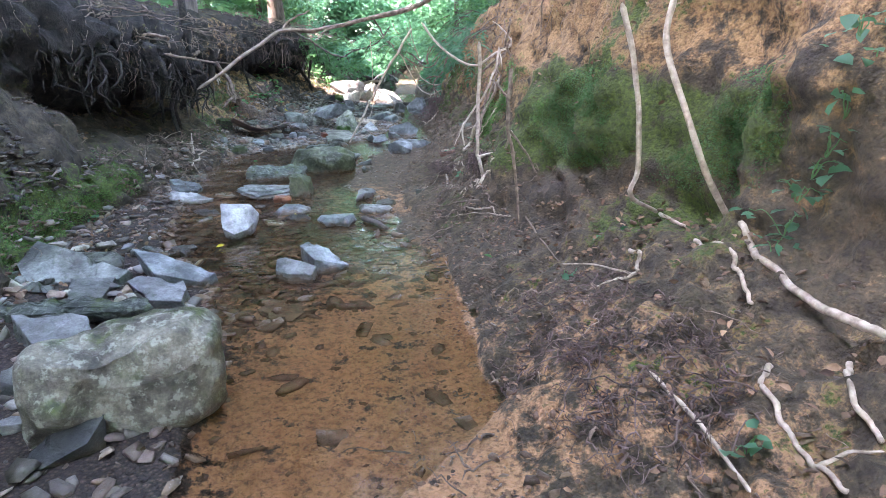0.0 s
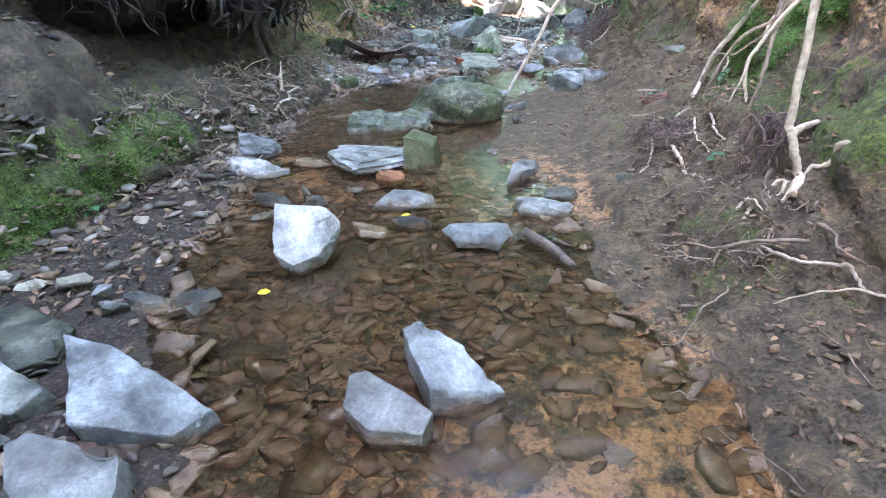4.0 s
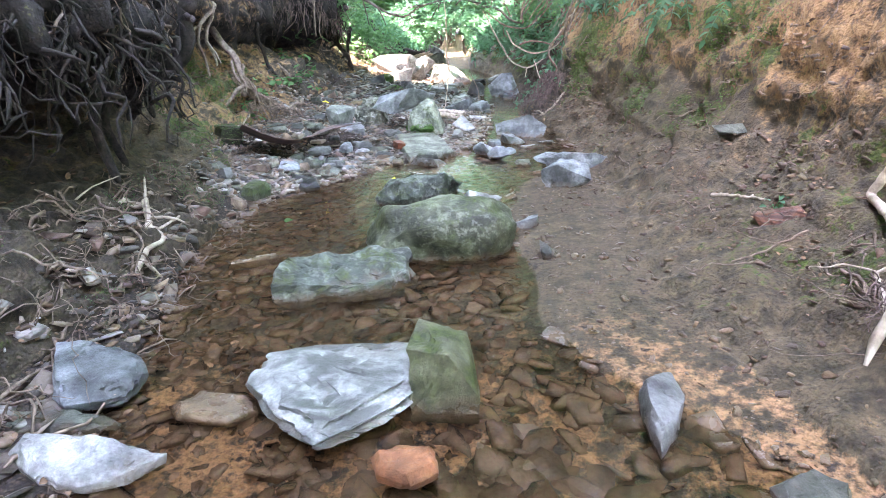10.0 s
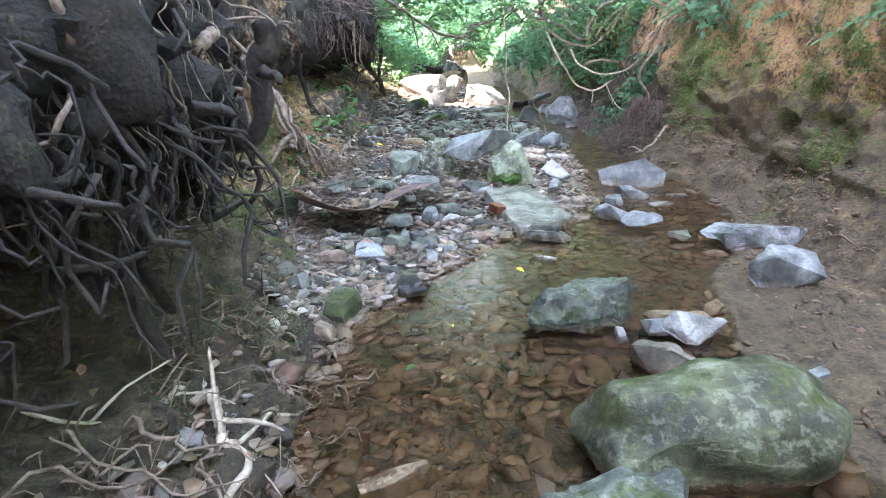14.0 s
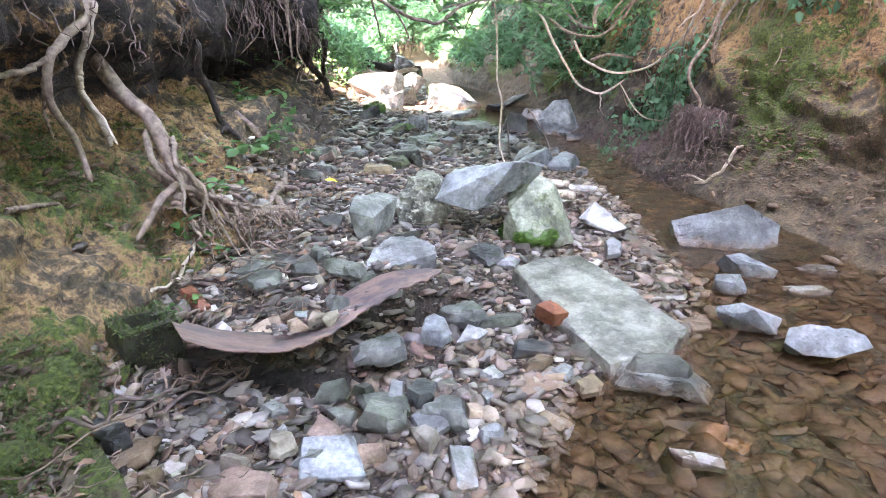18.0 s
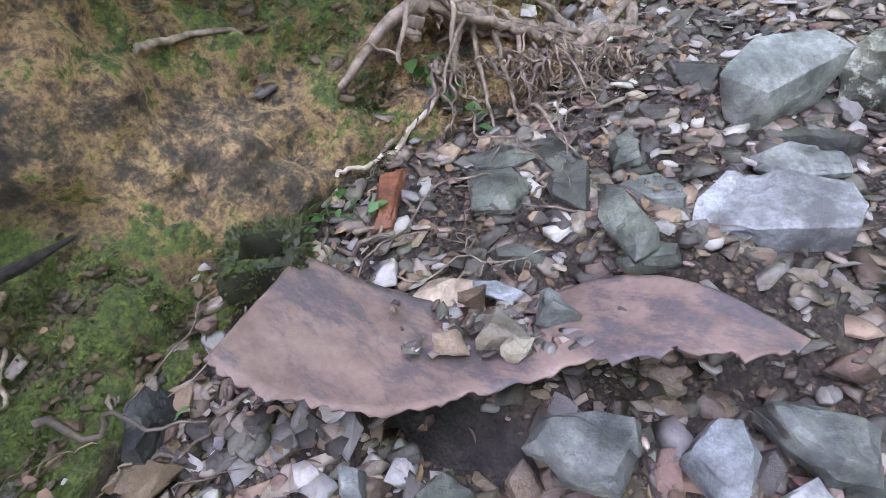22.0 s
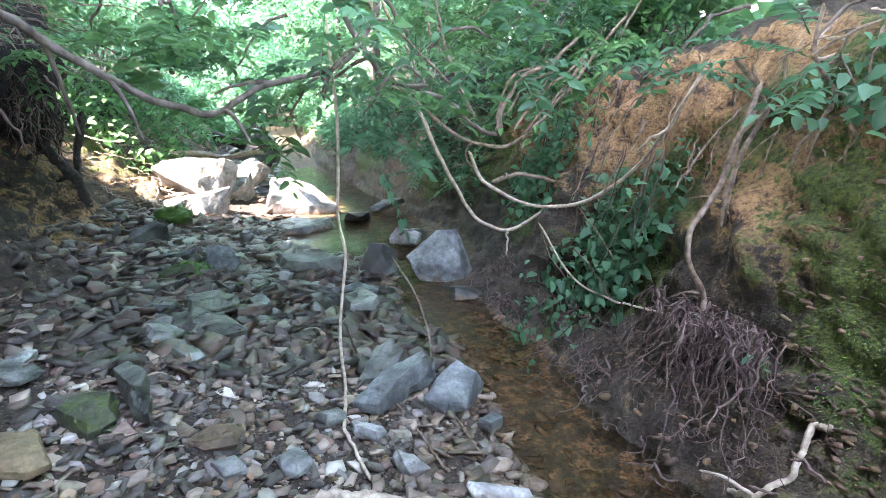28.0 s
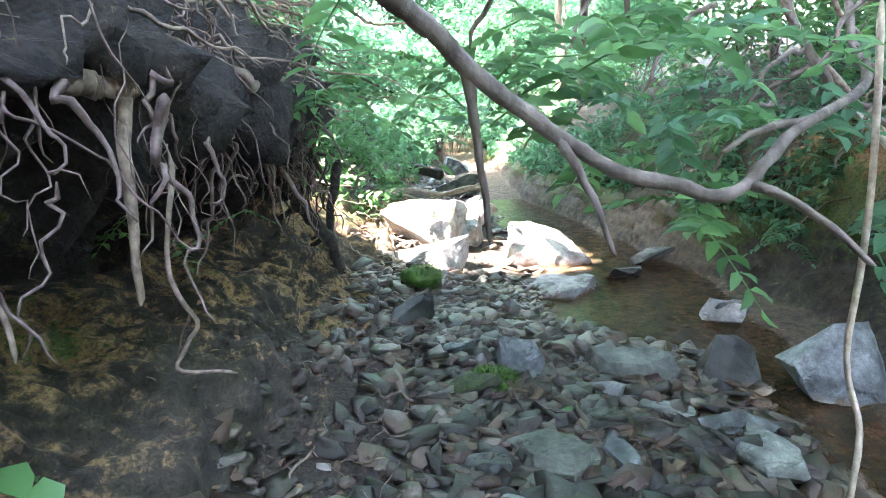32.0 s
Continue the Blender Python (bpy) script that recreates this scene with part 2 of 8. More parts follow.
def plain_mat(name, dark, light, scale=30.0, rough=0.8, stretch=None, bmp=0.4, rnd=0.2):
    m, t, b = base_mat(name)
    col = mixc(t, ramp(t, grain(t, scale, 5, 0.65, stretch), 0.32, 0.68), dark, light)
    hsv = t.nodes.new("ShaderNodeHueSaturation")
    t.links.new(ramp(t, t.nodes.new("ShaderNodeNewGeometry").outputs["Random Per Island"], 0, 1, 1 - rnd, 1 + rnd), hsv.inputs["Value"])
    t.links.new(col, hsv.inputs["Color"])
    t.links.new(deepen(t, hsv.outputs[0], 1.3, 1.25), b.inputs["Base Color"])
    b.inputs["Roughness"].default_value = rough
    bump(t, b, grain(t, scale * 2.2, 5, 0.7), bmp, 0.01)
    return m


def leaf_mat(name, dark, light):
    m, t, b = base_mat(name)
    rnd = t.nodes.new("ShaderNodeNewGeometry").outputs["Random Per Island"]
    col = mixc(t, rnd, dark, light)
    col = mixc(t, ramp(t, grain(t, 25), 0.3, 0.7, 0, 0.3), col, dark)
    t.links.new(col, b.inputs["Base Color"])
    b.inputs["Roughness"].default_value = 0.5
    tr = t.nodes.new("ShaderNodeBsdfTranslucent")
    t.links.new(mixc(t, 0.5, col, (0.15, 0.38, 0.19)), tr.inputs[0])
    mx = t.nodes.new("ShaderNodeMixShader")
    mx.inputs[0].default_value = 0.45
    t.links.new(b.outputs[0], mx.inputs[1])
    t.links.new(tr.outputs[0], mx.inputs[2])
    t.links.new(mx.outputs[0], t.nodes["Material Output"].inputs[0])
    return m


def water_mat():
    m, t, b = base_mat("clear_water")
    b.inputs["Base Color"].default_value = (0.78, 0.68, 0.55, 1)
    b.inputs["Roughness"].default_value = 0.1
    b.inputs["IOR"].default_value = 1.2
    b.inputs["Transmission Weight"].default_value = 1.0
    bump(t, b, calc(t, "ADD", grain(t, 6, 3, 0.5), calc(t, "MULTIPLY", grain(t, 28, 2, 0.5), 0.3)), 0.6, 0.02)
    return m


EARTH, WATER = ground_mat(), water_mat()
BARK = plain_mat("bark", (0.07, 0.055, 0.045), (0.2, 0.17, 0.15), 14, 0.9, (1, 1, 0.25), 0.8)
ROOT = plain_mat("root_bark", (0.1, 0.074, 0.058), (0.3, 0.235, 0.19), 26, 0.8, None, 0.5, 0.35)
PALE_ROOT = plain_mat("bleached_root", (0.24, 0.195, 0.155), (0.5, 0.43, 0.36), 26, 0.75, None, 0.4, 0.25)
# root bark taken near black, with the overhang's shade in the colour
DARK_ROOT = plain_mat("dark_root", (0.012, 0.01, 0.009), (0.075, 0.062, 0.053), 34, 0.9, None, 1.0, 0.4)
LITTER = plain_mat("leaf_litter", (0.08, 0.05, 0.035), (0.27, 0.18, 0.12), 12, 0.85, None, 0.3, 0.55)
LEAF_A = leaf_mat("fresh_leaf", (0.03, 0.1, 0.03), (0.1, 0.27, 0.08))
LEAF_B = leaf_mat("blue_green_leaf", (0.02, 0.08, 0.045), (0.06, 0.2, 0.11))
# paler and bluer than LEAF_A: the bright haze of distance put into the colour
LEAF_C = leaf_mat("hazy_leaf", (0.035, 0.14, 0.075), (0.14, 0.36, 0.2))
MOSS_DARK = leaf_mat("dark_moss_tuft", (0.03, 0.036, 0.012), (0.1, 0.105, 0.028))
MOSS_DEEP = leaf_mat("deep_green_moss_tuft", (0.014, 0.045, 0.01), (0.055, 0.14, 0.02))
MOSS_TUFT = leaf_mat("moss_tuft", (0.03, 0.085, 0.012), (0.14, 0.27, 0.035))


# ---- mesh helpers ----
def link_mesh(name, verts, faces, mat, parent=None, smooth=False):
    me = bpy.data.meshes.new(name)
    me.from_pydata([tuple(v) for v in verts], [], faces)
    me.materials.append(mat)
    if smooth:
        me.shade_smooth()
    ob = new(name, me)
    ob.parent = parent
    return ob


def part(name, bm, mat, parent=None, label="", smooth=False):
    me = bpy.data.meshes.new(name)
    bm.to_mesh(me)
    bm.free()
    me.materials.append(mat)
    if smooth:
        me.shade_smooth()
    ob = new(name, me)
    ob.parent = parent
    return tagged(ob, label)


def array_mesh(name, verts, tris, mat, parent=None):
    """One mesh from numpy arrays of corners and triangles."""
    me = bpy.data.meshes.new(name)
    n = len(tris)
    me.vertices.add(len(verts))
    me.vertices.foreach_set("co", np.asarray(verts, np.float32).ravel())
    me.loops.add(n * 3)
    me.loops.foreach_set("vertex_index", np.asarray(tris, np.int32).ravel())
    me.polygons.add(n)
    me.polygons.foreach_set("loop_start", np.arange(0, n * 3, 3, dtype=np.int32))
    me.update(calc_edges=True)
    me.materials.append(mat)
    ob = new(name, me)
    ob.parent = parent
    return ob


def fbm(x, y, z, octaves=4):
    return noise.fractal((x, y, z), 1.0, 2.0, octaves)


# ---- the plan of the valley: cross-sections along the stream ----
# left bank: y, then (x, z) of foot, slope, hollow, lip, top
LEFT = (
    (-9, -2.4, .05, -2.9, .5, -3.4, 1.0, -3.5, 1.5, -3.7, 1.9),
    (0, -2.3, .05, -2.8, .5, -3.4, 1.15, -3.6, 1.6, -3.75, 1.95),
    (2.5, -2.35, .1, -2.8, .45, -3.42, 1.2, -3.62, 1.62, -3.75, 1.98),
    (3.7, -2.72, .07, -2.88, .3, -3.5, 1.2, -3.6, 1.62, -3.7, 1.98),
    (4.15, -2.85, .06, -3.0, .3, -3.6, 1.2, -3.75, 1.65, -3.85, 2.0),
    (4.8, -2.95, .05, -3.08, .3, -3.68, 1.22, -3.75, 1.65, -3.85, 2.0),
    (5.3, -2.98, .05, -3.1, .3, -3.8, 1.12, -3.55, 1.55, -3.65, 1.98),
    (5.8, -3.02, .05, -3.14, .3, -4.2, .92, -3.35, 1.42, -3.45, 1.9),
    (6.5, -2.98, .06, -3.2, .36, -4.3, .8, -3.22, 1.3, -3.3, 1.75),
    (7.5, -3.0, .08, -3.35, .45, -4.4, .75, -3.15, 1.2, -3.15, 1.7),
    (8.4, -3.15, .12, -3.6, .5, -4.0, .85, -3.6, 1.4, -3.55, 1.8),
    (9.3, -3.62, .2, -3.93, .48, -4.12, 1.12, -3.9, 1.56, -3.9, 2.0),
    (9.9, -3.74, .28, -3.98, .55, -4.16, 1.15, -3.88, 1.56, -3.9, 2.0),
    (11, -3.45, .3, -3.8, .6, -4.2, 1.05, -3.78, 1.5, -3.85, 2.0),
    (12.5, -3.5, .35, -3.76, .8, -4.35, 1.1, -3.68, 1.62, -3.7, 2.0),
    (13.5, -3.45, .35, -3.85, .75, -4.7, 1.05, -3.52, 1.64, -3.6, 2.0),
    (15, -3.35, .3, -3.8, .7, -4.6, 1.0, -3.55, 1.56, -3.6, 2.0),
    (16, -3.25, .25, -3.75, .65, -3.95, 1.05, -3.75, 1.5, -3.75, 2.0),
    (17.5, -3.3, .25, -3.9, .6, -4.5, 1.0, -4.8, 1.4, -5.1, 1.7),
    (21, -3.2, .3, -3.8, .7, -4.3, 1.1, -4.7, 1.4, -5.2, 1.6),
    (28, -3.2, .4, -3.7, .8, -4.2, 1.2, -4.6, 1.5, -5.2, 1.8),
    (60, -3.0, 1.5, -3.6, 1.9, -4.2, 2.3, -4.8, 2.6, -5.5, 3.0),
)
# right bank: y, then (x, z) of foot, slope, wall foot, wall, top
RIGHT = (
    (-9, .9, .03, 1.6, .35, 2.3, .9, 2.5, 1.8, 2.7, 2.6),
    (0, .5, .03, 1.3, .35, 1.9, .8, 2.1, 1.6, 2.4, 2.6),
    (2.5, .2, .03, .85, .35, 1.35, .65, 1.45, 1.3, 1.75, 2.4),
    (3.7, .08, .03, .5, .26, .88, .6, .9, 1.2, 1.25, 2.3),
    (4.5, -.1, .03, .3, .35, .55, .7, .75, 1.3, 1.1, 2.3),
    (5.5, -.35, .03, .12, .3, .45, .7, .6, 1.15, 1.0, 2.3),
    (6.5, -.5, .03, .1, .25, .45, .55, .6, 1.1, .95, 2.3),
    (8.3, -.35, .03, .05, .25, .4, .55, .6, 1.1, .9, 2.2),
    (10.2, -.2, .03, .1, .25, .28, .6, .4, 1.1, .7, 2.1),
    (11.5, -.35, .03, -.1, .25, .1, .5, .32, 1.0, .65, 2.0),
    (12.5, -.5, .03, -.25, .3, -.02, .6, .2, 1.0, .58, 1.9),
    (13.5, -.35, .03, .05, .25, .3, .6, .5, 1.1, .75, 1.9),
    (14.4, -.5, .03, -.2, .3, .12, .75, .32, 1.1, .65, 1.7),
    (16, .0, .03, .3, .3, .5, .6, .7, 1.0, 1.1, 1.6),
    (19, -.45, .08, -.28, .35, -.1, .65, .2, 1.0, .8, 1.6),
    (24, -1.1, .15, -.9, .4, -.5, .8, .0, 1.2, .6, 1.8),
    (60, -1.0, 1.5, -.6, 1.9, .0, 2.3, .6, 2.8, 1.4, 3.2),
)
LT, RT = np.array(LEFT), np.array(RIGHT)
WL_Y, WL_X = (-9, 1.5, 2.5, 3.3, 3.9, 5.6, 6.9, 7.5, 8.3, 9.0, 9.45, 9.8, 10.2, 11.5, 13.5, 14.3, 15.5, 16.3, 19, 30), (-.9, -.9, -1.1, -1.5, -2.1, -2.6, -2.9, -3.05, -2.95, -2.4, -2.2, -1.5, -1.25, -1.04, -1.0, -1.2, -1.1, -2.1, -1.8, -2.4)
WR_Y, WR_X = (-9, 1.2, 1.6, 2.0, 2.7, 3.8, 4.4, 5.4, 5.9, 6.4, 7.8, 8.6, 9.1, 9.8, 11.2, 12.5, 13.6, 14.8, 17.4, 20, 30), (-.5, -.3, -.1, .3, .14, .06, -.33, -.5, -.85, -1.1, -1.1, -.95, -.6, -.3, -.18, -.4, -.45, -.6, -.25, -.6, -1.3)

SHORE_Y = np.arange(-9, 30.1, .12)
WL_X = np.interp(SHORE_Y, WL_Y, WL_X) + [.07 * fbm(3, y * 1.9, 1, 3) for y in SHORE_Y]
WR_X = np.interp(SHORE_Y, WR_Y, WR_X) + [.1 * fbm(8, y * 1.7, 2, 3) for y in SHORE_Y]
WL_Y = WR_Y = SHORE_Y


def smooth_row(tab, y):
    """A row of a bank table at y, eased between its stations."""
    i = int(np.clip(np.searchsorted(tab[:, 0], y) - 1, 0, len(tab) - 2))
    u = float(np.clip((y - tab[i, 0]) / (tab[i + 1, 0] - tab[i, 0]), 0, 1))
    u = u * u * (3 - 2 * u)
    return tab[i, 1:] * (1 - u) + tab[i + 1, 1:] * u


def bed_z(x, y, lf, rf):
    wl, wr = np.interp(y, WL_Y, WL_X), np.interp(y, WR_Y, WR_X)
    lfx, lfz, rfx, rfz = lf[0], lf[1], rf[0], rf[1]
    rise = max(0.0, (y - 22)) * 0.037
    if x < wl:
        u = (wl - x) / max(0.05, wl - lfx)
        dip = .12 * math.exp(-2 * hollow_at(x, y) ** 2) + .1 * math.exp(-((x + 2.75) / .26) ** 2 - ((y - 10.06) / .1) ** 2) - .13 * math.exp(-((x + 2.75) / .4) ** 2 - ((y - 10.3) / .12) ** 2)
        return 0.01 - dip + (lfz - 0.01) * min(1, u) ** float(np.interp(y, (3, 8, 11.6, 12.6), (1.0, 2.2, 2.2, 1.6))) + 0.02 * fbm(x * 2, y * 2, 3)
    if x > wr:
        u = (x - wr) / max(0.05, rfx - wr)
        return 0.008 + (rfz - 0.008) * min(1, u) + 0.01 * fbm(x * 3, y * 3, 5)
    u = (x - wl) / max(0.1, wr - wl)
    deep = 0.05 + 0.05 * math.exp(-((y - 7.2) / 2.0) ** 2) + 0.025 * fbm(x * 1.6, y * 1.6, 9)
    return rise - max(0.012, deep) * min(1.0, 5 * min(u, 1 - u)) ** 0.6


def section(y):
    """The control points of the cross-section at y, from the far left to the far right."""
    L, R = smooth_row(LT, y).reshape(5, 2), smooth_row(RT, y).reshape(5, 2)
    far = max(0.0, y - 20) * 0.05
    left = [(-60, 7 + far), (-14, 3.4 + far), (L[4][0] - 2.0, L[4][1] + .35)] + [tuple(p) for p in L[::-1]]
    right = [tuple(p) for p in R] + [(R[4][0] + 2.0, R[4][1] + .5), (14, 4.2 + far), (60, 8 + far)]
    return left, right, L, R


def gz(x, y):
    """The height of the ground at (x, y), leaving out what overhangs."""
    left, right, L, R = section(y)
    if L[0][0] <= x <= R[0][0]:
        return bed_z(x, y, L[0], R[0])
    if x < L[0][0]:
        if x < L[1][0]:
            return float(np.interp(-x, [-L[1][0], -L[2][0], 14], [L[1][1], L[2][1], L[4][1]])) if x > L[2][0] else float(np.interp(-x, [-p[0] for p in left[:4][::-1]], [p[1] for p in left[:4][::-1]]))
        return float(np.interp(-x, [-L[0][0], -L[1][0]], [L[0][1], L[1][1]]))
    return float(np.interp(x, [p[0] for p in right], [p[1] for p in right]))


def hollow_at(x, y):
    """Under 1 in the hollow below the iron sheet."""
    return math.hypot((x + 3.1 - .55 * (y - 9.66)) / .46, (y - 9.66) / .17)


def mud_edge(y):
    """The bank foot left of this line is bare mud and moss, not gravel."""
    return float(np.interp(y, (7.8, 8.1, 8.44, 9.15, 9.8), (-3.2, -3.24, -3.31, -3.6, -3.85)))


def cover(x, y, z, zone):
    """Clay, moss and sand shares of the ground."""
    n = fbm(x * 1.3, y * 1.3, z * 1.3 + 7, 3)
    clay = moss = sand = grit = 0.0
    if zone == "right":
        clay = np.interp(z, (.2, .6, 1.0, 2.0) if y > 4.2 else (.3, .95, 1.35, 2.0), (.05, .3, .75, .95)) + 0.3 * n
        moss = .2 * np.interp(z, (.05, .15, .5, .8), (0, 1, 1, 0)) + .5 * n
        sand = .46 * np.interp(y, (2.0, 3.6), (1, 0)) * np.interp(z, (.25, .6), (1, 0)) + .3 * n
        clay += np.interp(y, (2.8, 4.2), (1, 0)) * np.interp(z, (.45, .8, 1.2), (.16, 0, -.22))
        if 2.3 < y < 6.9:
            lo = np.interp(y, (2.3, 3.6, 4.4, 6.9), (.95, .72, .5, .5))
            hi = np.interp(y, (2.3, 3.6, 4.5, 6.9), (1.22, 1.32, 1.38, 1.05))
            band = min(1.0, max(0.0, (z - lo) / .12 + .5)) * min(1.0, max(0.0, (hi - z) / .2 + .5))
            moss = max(moss, .1 + .7 * n) + band * np.interp(y, (2.3, 2.8, 4.2, 4.8, 6.2, 6.9), (.2, .75, 1.0, .6, .45, .1))
        elif y > 8:
            moss = .42 * np.interp(z, (.22, .4, 1.0, 1.5), (0, 1, 1, .5)) + 0.6 * n
    elif zone == "left":
        clay = np.interp(y, (0, 8.5, 9.5, 11.8, 12.6, 14.5, 16), (.05, .1, .85, .6, .42, .34, .45)) + 0.5 * n
        moss = 0.12 + 0.5 * n
        if 3.0 < y < 6:
            moss += .5 * np.interp(z, (.08, .16, .42, .6), (0, 1, 1, 0))
            clay -= .2
        if 8.3 < y < 11.5:
            moss += .52 * np.interp(z, (.85, 1.2), (1, 0)) * np.interp(y, (8.3, 8.8, 10.2, 11.5), (0, 1, .8, 0))
    elif zone == "lip":
        moss = .05 + .4 * n
        clay = .3 * np.interp(y, (8.3, 8.9, 11.4, 12.1), (0, 1, 1, 0)) + .4 * n
    elif zone == "bed":
        wl, wr = np.interp(y, WL_Y, WL_X), np.interp(y, WR_Y, WR_X)
        edge = wr + float(np.interp(y, (4.4, 4.9, 6.3, 6.6), (.2, .5, .6, .2)))
        inside = float(np.clip((edge - x) / .5 + .5, 0, 1) * np.clip((x - wl) / .2 + .5, 0, 1))
        grit = (.85 if x < wl + .03 else .2) + .3 * n
        if 7.4 < y < 9.7 and x < mud_edge(y):
            grit, moss = .1 + .3 * n, .42 + .7 * n
        sand = np.interp(y - (1.1 * (x - wl) / (wr - wl) - .2 if y < 5 else 0), (0, 2.3, 3.3, 4.5, 5.0, 5.9, 6.5, 7, 10, 12, 16), (.95, .9, .4, .1, .58, .55, .15, .05, .05, .35, .25)) * inside + float(np.interp(y, (2.2, 3.4), (.62, .12))) * (1 - inside) + 0.25 * n
    else:
        clay, moss = .05, .15 + .5 * n
    # other covers left out, so the shade painted under the iron sheet shows
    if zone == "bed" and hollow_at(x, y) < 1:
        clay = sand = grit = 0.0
    if y > 17.5 and zone in ("left", "right") and z > .5:
        clay, moss = 0.0, .4 + .5 * n
    return float(np.clip(clay, 0, 1)), float(np.clip(moss, 0, 1)), float(np.clip(sand, 0, 1)), float(np.clip(grit, 0, 1))


def build_ground():
    ys = np.concatenate([np.arange(-9, -.5, .3), np.arange(-.5, 17.5, .055), np.arange(17.5, 30, .15), np.arange(30, 60.1, 1.0)])
    counts = (6, 10, 12, 8, 8, 10, 12, 14), 64, (14, 14, 14, 12, 10, 8, 5)
    verts, cols, rows = [], [], []
    for y in ys:
        left, right, L, R = section(y)
        row = []
        for k in range(7):
            n = counts[0][k + 1]
            for j in range(n):
                u = j / n
                row.append((left[k][0] * (1 - u) + left[k + 1][0] * u, left[k][1] * (1 - u) + left[k + 1][1] * u, "left" if k >= 5 else "lip" if k >= 3 else "top"))
        n = counts[1]
        for j in range(n):
            u = j / n
            x = L[0][0] * (1 - u) + R[0][0] * u
            row.append((x, bed_z(x, y, L[0], R[0]), "bed"))
        for k in range(7):
            n = counts[2][k]
            for j in range(n + (k == 6)):
                u = j / n
                row.append((right[k][0] * (1 - u) + right[k + 1][0] * u, right[k][1] * (1 - u) + right[k + 1][1] * u, "right" if k < 4 else "top"))
        rows.append(row)
    w = len(rows[0])
    X = np.array([[p[0] for p in r] for r in rows])
    Z = np.array([[p[1] for p in r] for r in rows])
    zone = [p[2] for p in rows[0]]
    bank = np.array([z != "bed" for z in zone])
    for _ in range(3):
        for A in (X, Z):
            B = A.copy()
            B[:, 1:-1] = (A[:, :-2] + 2 * A[:, 1:-1] + A[:, 2:]) / 4
            A[:, 1:-1] = np.where(bank[1:-1], B[:, 1:-1], A[:, 1:-1])
    tx, tz = np.gradient(X, axis=1), np.gradient(Z, axis=1)
    ln = np.hypot(tx, tz) + 1e-9
    nx, nz = -tz / ln, tx / ln
    for i, y in enumerate(ys):
        for j in range(w):
            x, z = X[i, j], Z[i, j]
            if bank[j]:
                edge = min(1.0, abs(j - (w // 2)) / 60)
                rough = float(np.interp(y, (5.6, 6.2, 8.2, 8.8, 11.6, 12.4), (.14, .22, .22, .09, .09, .2))) if zone[j] == "lip" else .07 if zone[j] == "left" else .055
                d = 0.11 * fbm(x * 1.5, y * 1.5, z * 1.5, 5) + rough * fbm(x * 6, y * 6, z * 6, 3) + .5 * rough * abs(fbm(x * 13, y * 13, z * 13, 3)) 
                d *= 0.6 if zone[j] == "right" and z < .3 else 1.0
                x, z = x + nx[i, j] * d, z + nz[i, j] * d
            verts.append((x, y, z))
            cols.append(cover(X[i, j], y, Z[i, j], zone[j]))
    faces = [(i * w + j, i * w + j + 1, (i + 1) * w + j + 1, (i + 1) * w + j) for i in range(len(ys) - 1) for j in range(w - 1)]
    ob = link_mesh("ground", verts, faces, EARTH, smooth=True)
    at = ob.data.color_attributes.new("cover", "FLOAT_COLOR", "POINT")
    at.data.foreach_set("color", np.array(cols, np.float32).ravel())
    # humus on the tops; painted shade on lips, shaded slopes and the sheet's hollow
    hu = ob.data.attributes.new("humus_shade", "FLOAT", "POINT")
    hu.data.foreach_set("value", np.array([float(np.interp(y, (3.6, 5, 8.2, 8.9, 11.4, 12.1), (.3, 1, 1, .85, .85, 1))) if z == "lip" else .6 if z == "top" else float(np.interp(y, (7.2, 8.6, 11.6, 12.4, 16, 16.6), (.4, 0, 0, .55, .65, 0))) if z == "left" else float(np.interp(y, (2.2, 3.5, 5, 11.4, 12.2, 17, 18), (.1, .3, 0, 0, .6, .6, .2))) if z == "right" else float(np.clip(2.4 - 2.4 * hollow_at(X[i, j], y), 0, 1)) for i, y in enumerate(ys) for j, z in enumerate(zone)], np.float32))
    return tagged(ob, "earth valley with stream bed, gravel bar and undercut clay banks", "ground", kind="structure")


ground = build_ground()
SURFACE = BVHTree.FromPolygons([v.co for v in ground.data.vertices], [tuple(p.vertices) for p in ground.data.polygons])


def snap(x, y, z, lift=0.0):
    """The nearest place on the ground's surface, lifted along its normal."""
    p, nrm, _, _ = SURFACE.find_nearest((x, y, z))
    return tuple(p + nrm * lift) if p else (x, y, z)


def build_water():
    bm = bmesh.new()
    ys = np.arange(-9, 24, .25)
    prev = None
    for y in ys:
        xa, xb = np.interp(y, WL_Y, WL_X) - .5, np.interp(y, WR_Y, WR_X) + .4
        cur = [bm.verts.new((xa + (xb - xa) * k / 12, y, 0.0)) for k in range(13)]
        if prev:
            for k in range(12):
                bm.faces.new((prev[k], prev[k + 1], cur[k + 1], cur[k]))
        prev = cur
    ob = part("water", bm, WATER, smooth=True)
    ob.visible_shadow = False
    return tagged(ob, "clear shallow stream water over brown silt", "water", kind="structure")


build_water()


# ---- rocks ----
def hull_points(rng, flat, n):
    """Corner points of an angular stone in the unit box."""
    p = rng.normal(size=(n, 3))
    p /= np.linalg.norm(p, axis=1)[:, None]
    q = np.sign(p) * np.abs(p) ** (0.85 if flat is None else 0.65)
    q /= np.abs(q).max(axis=0)
    return q * 0.5


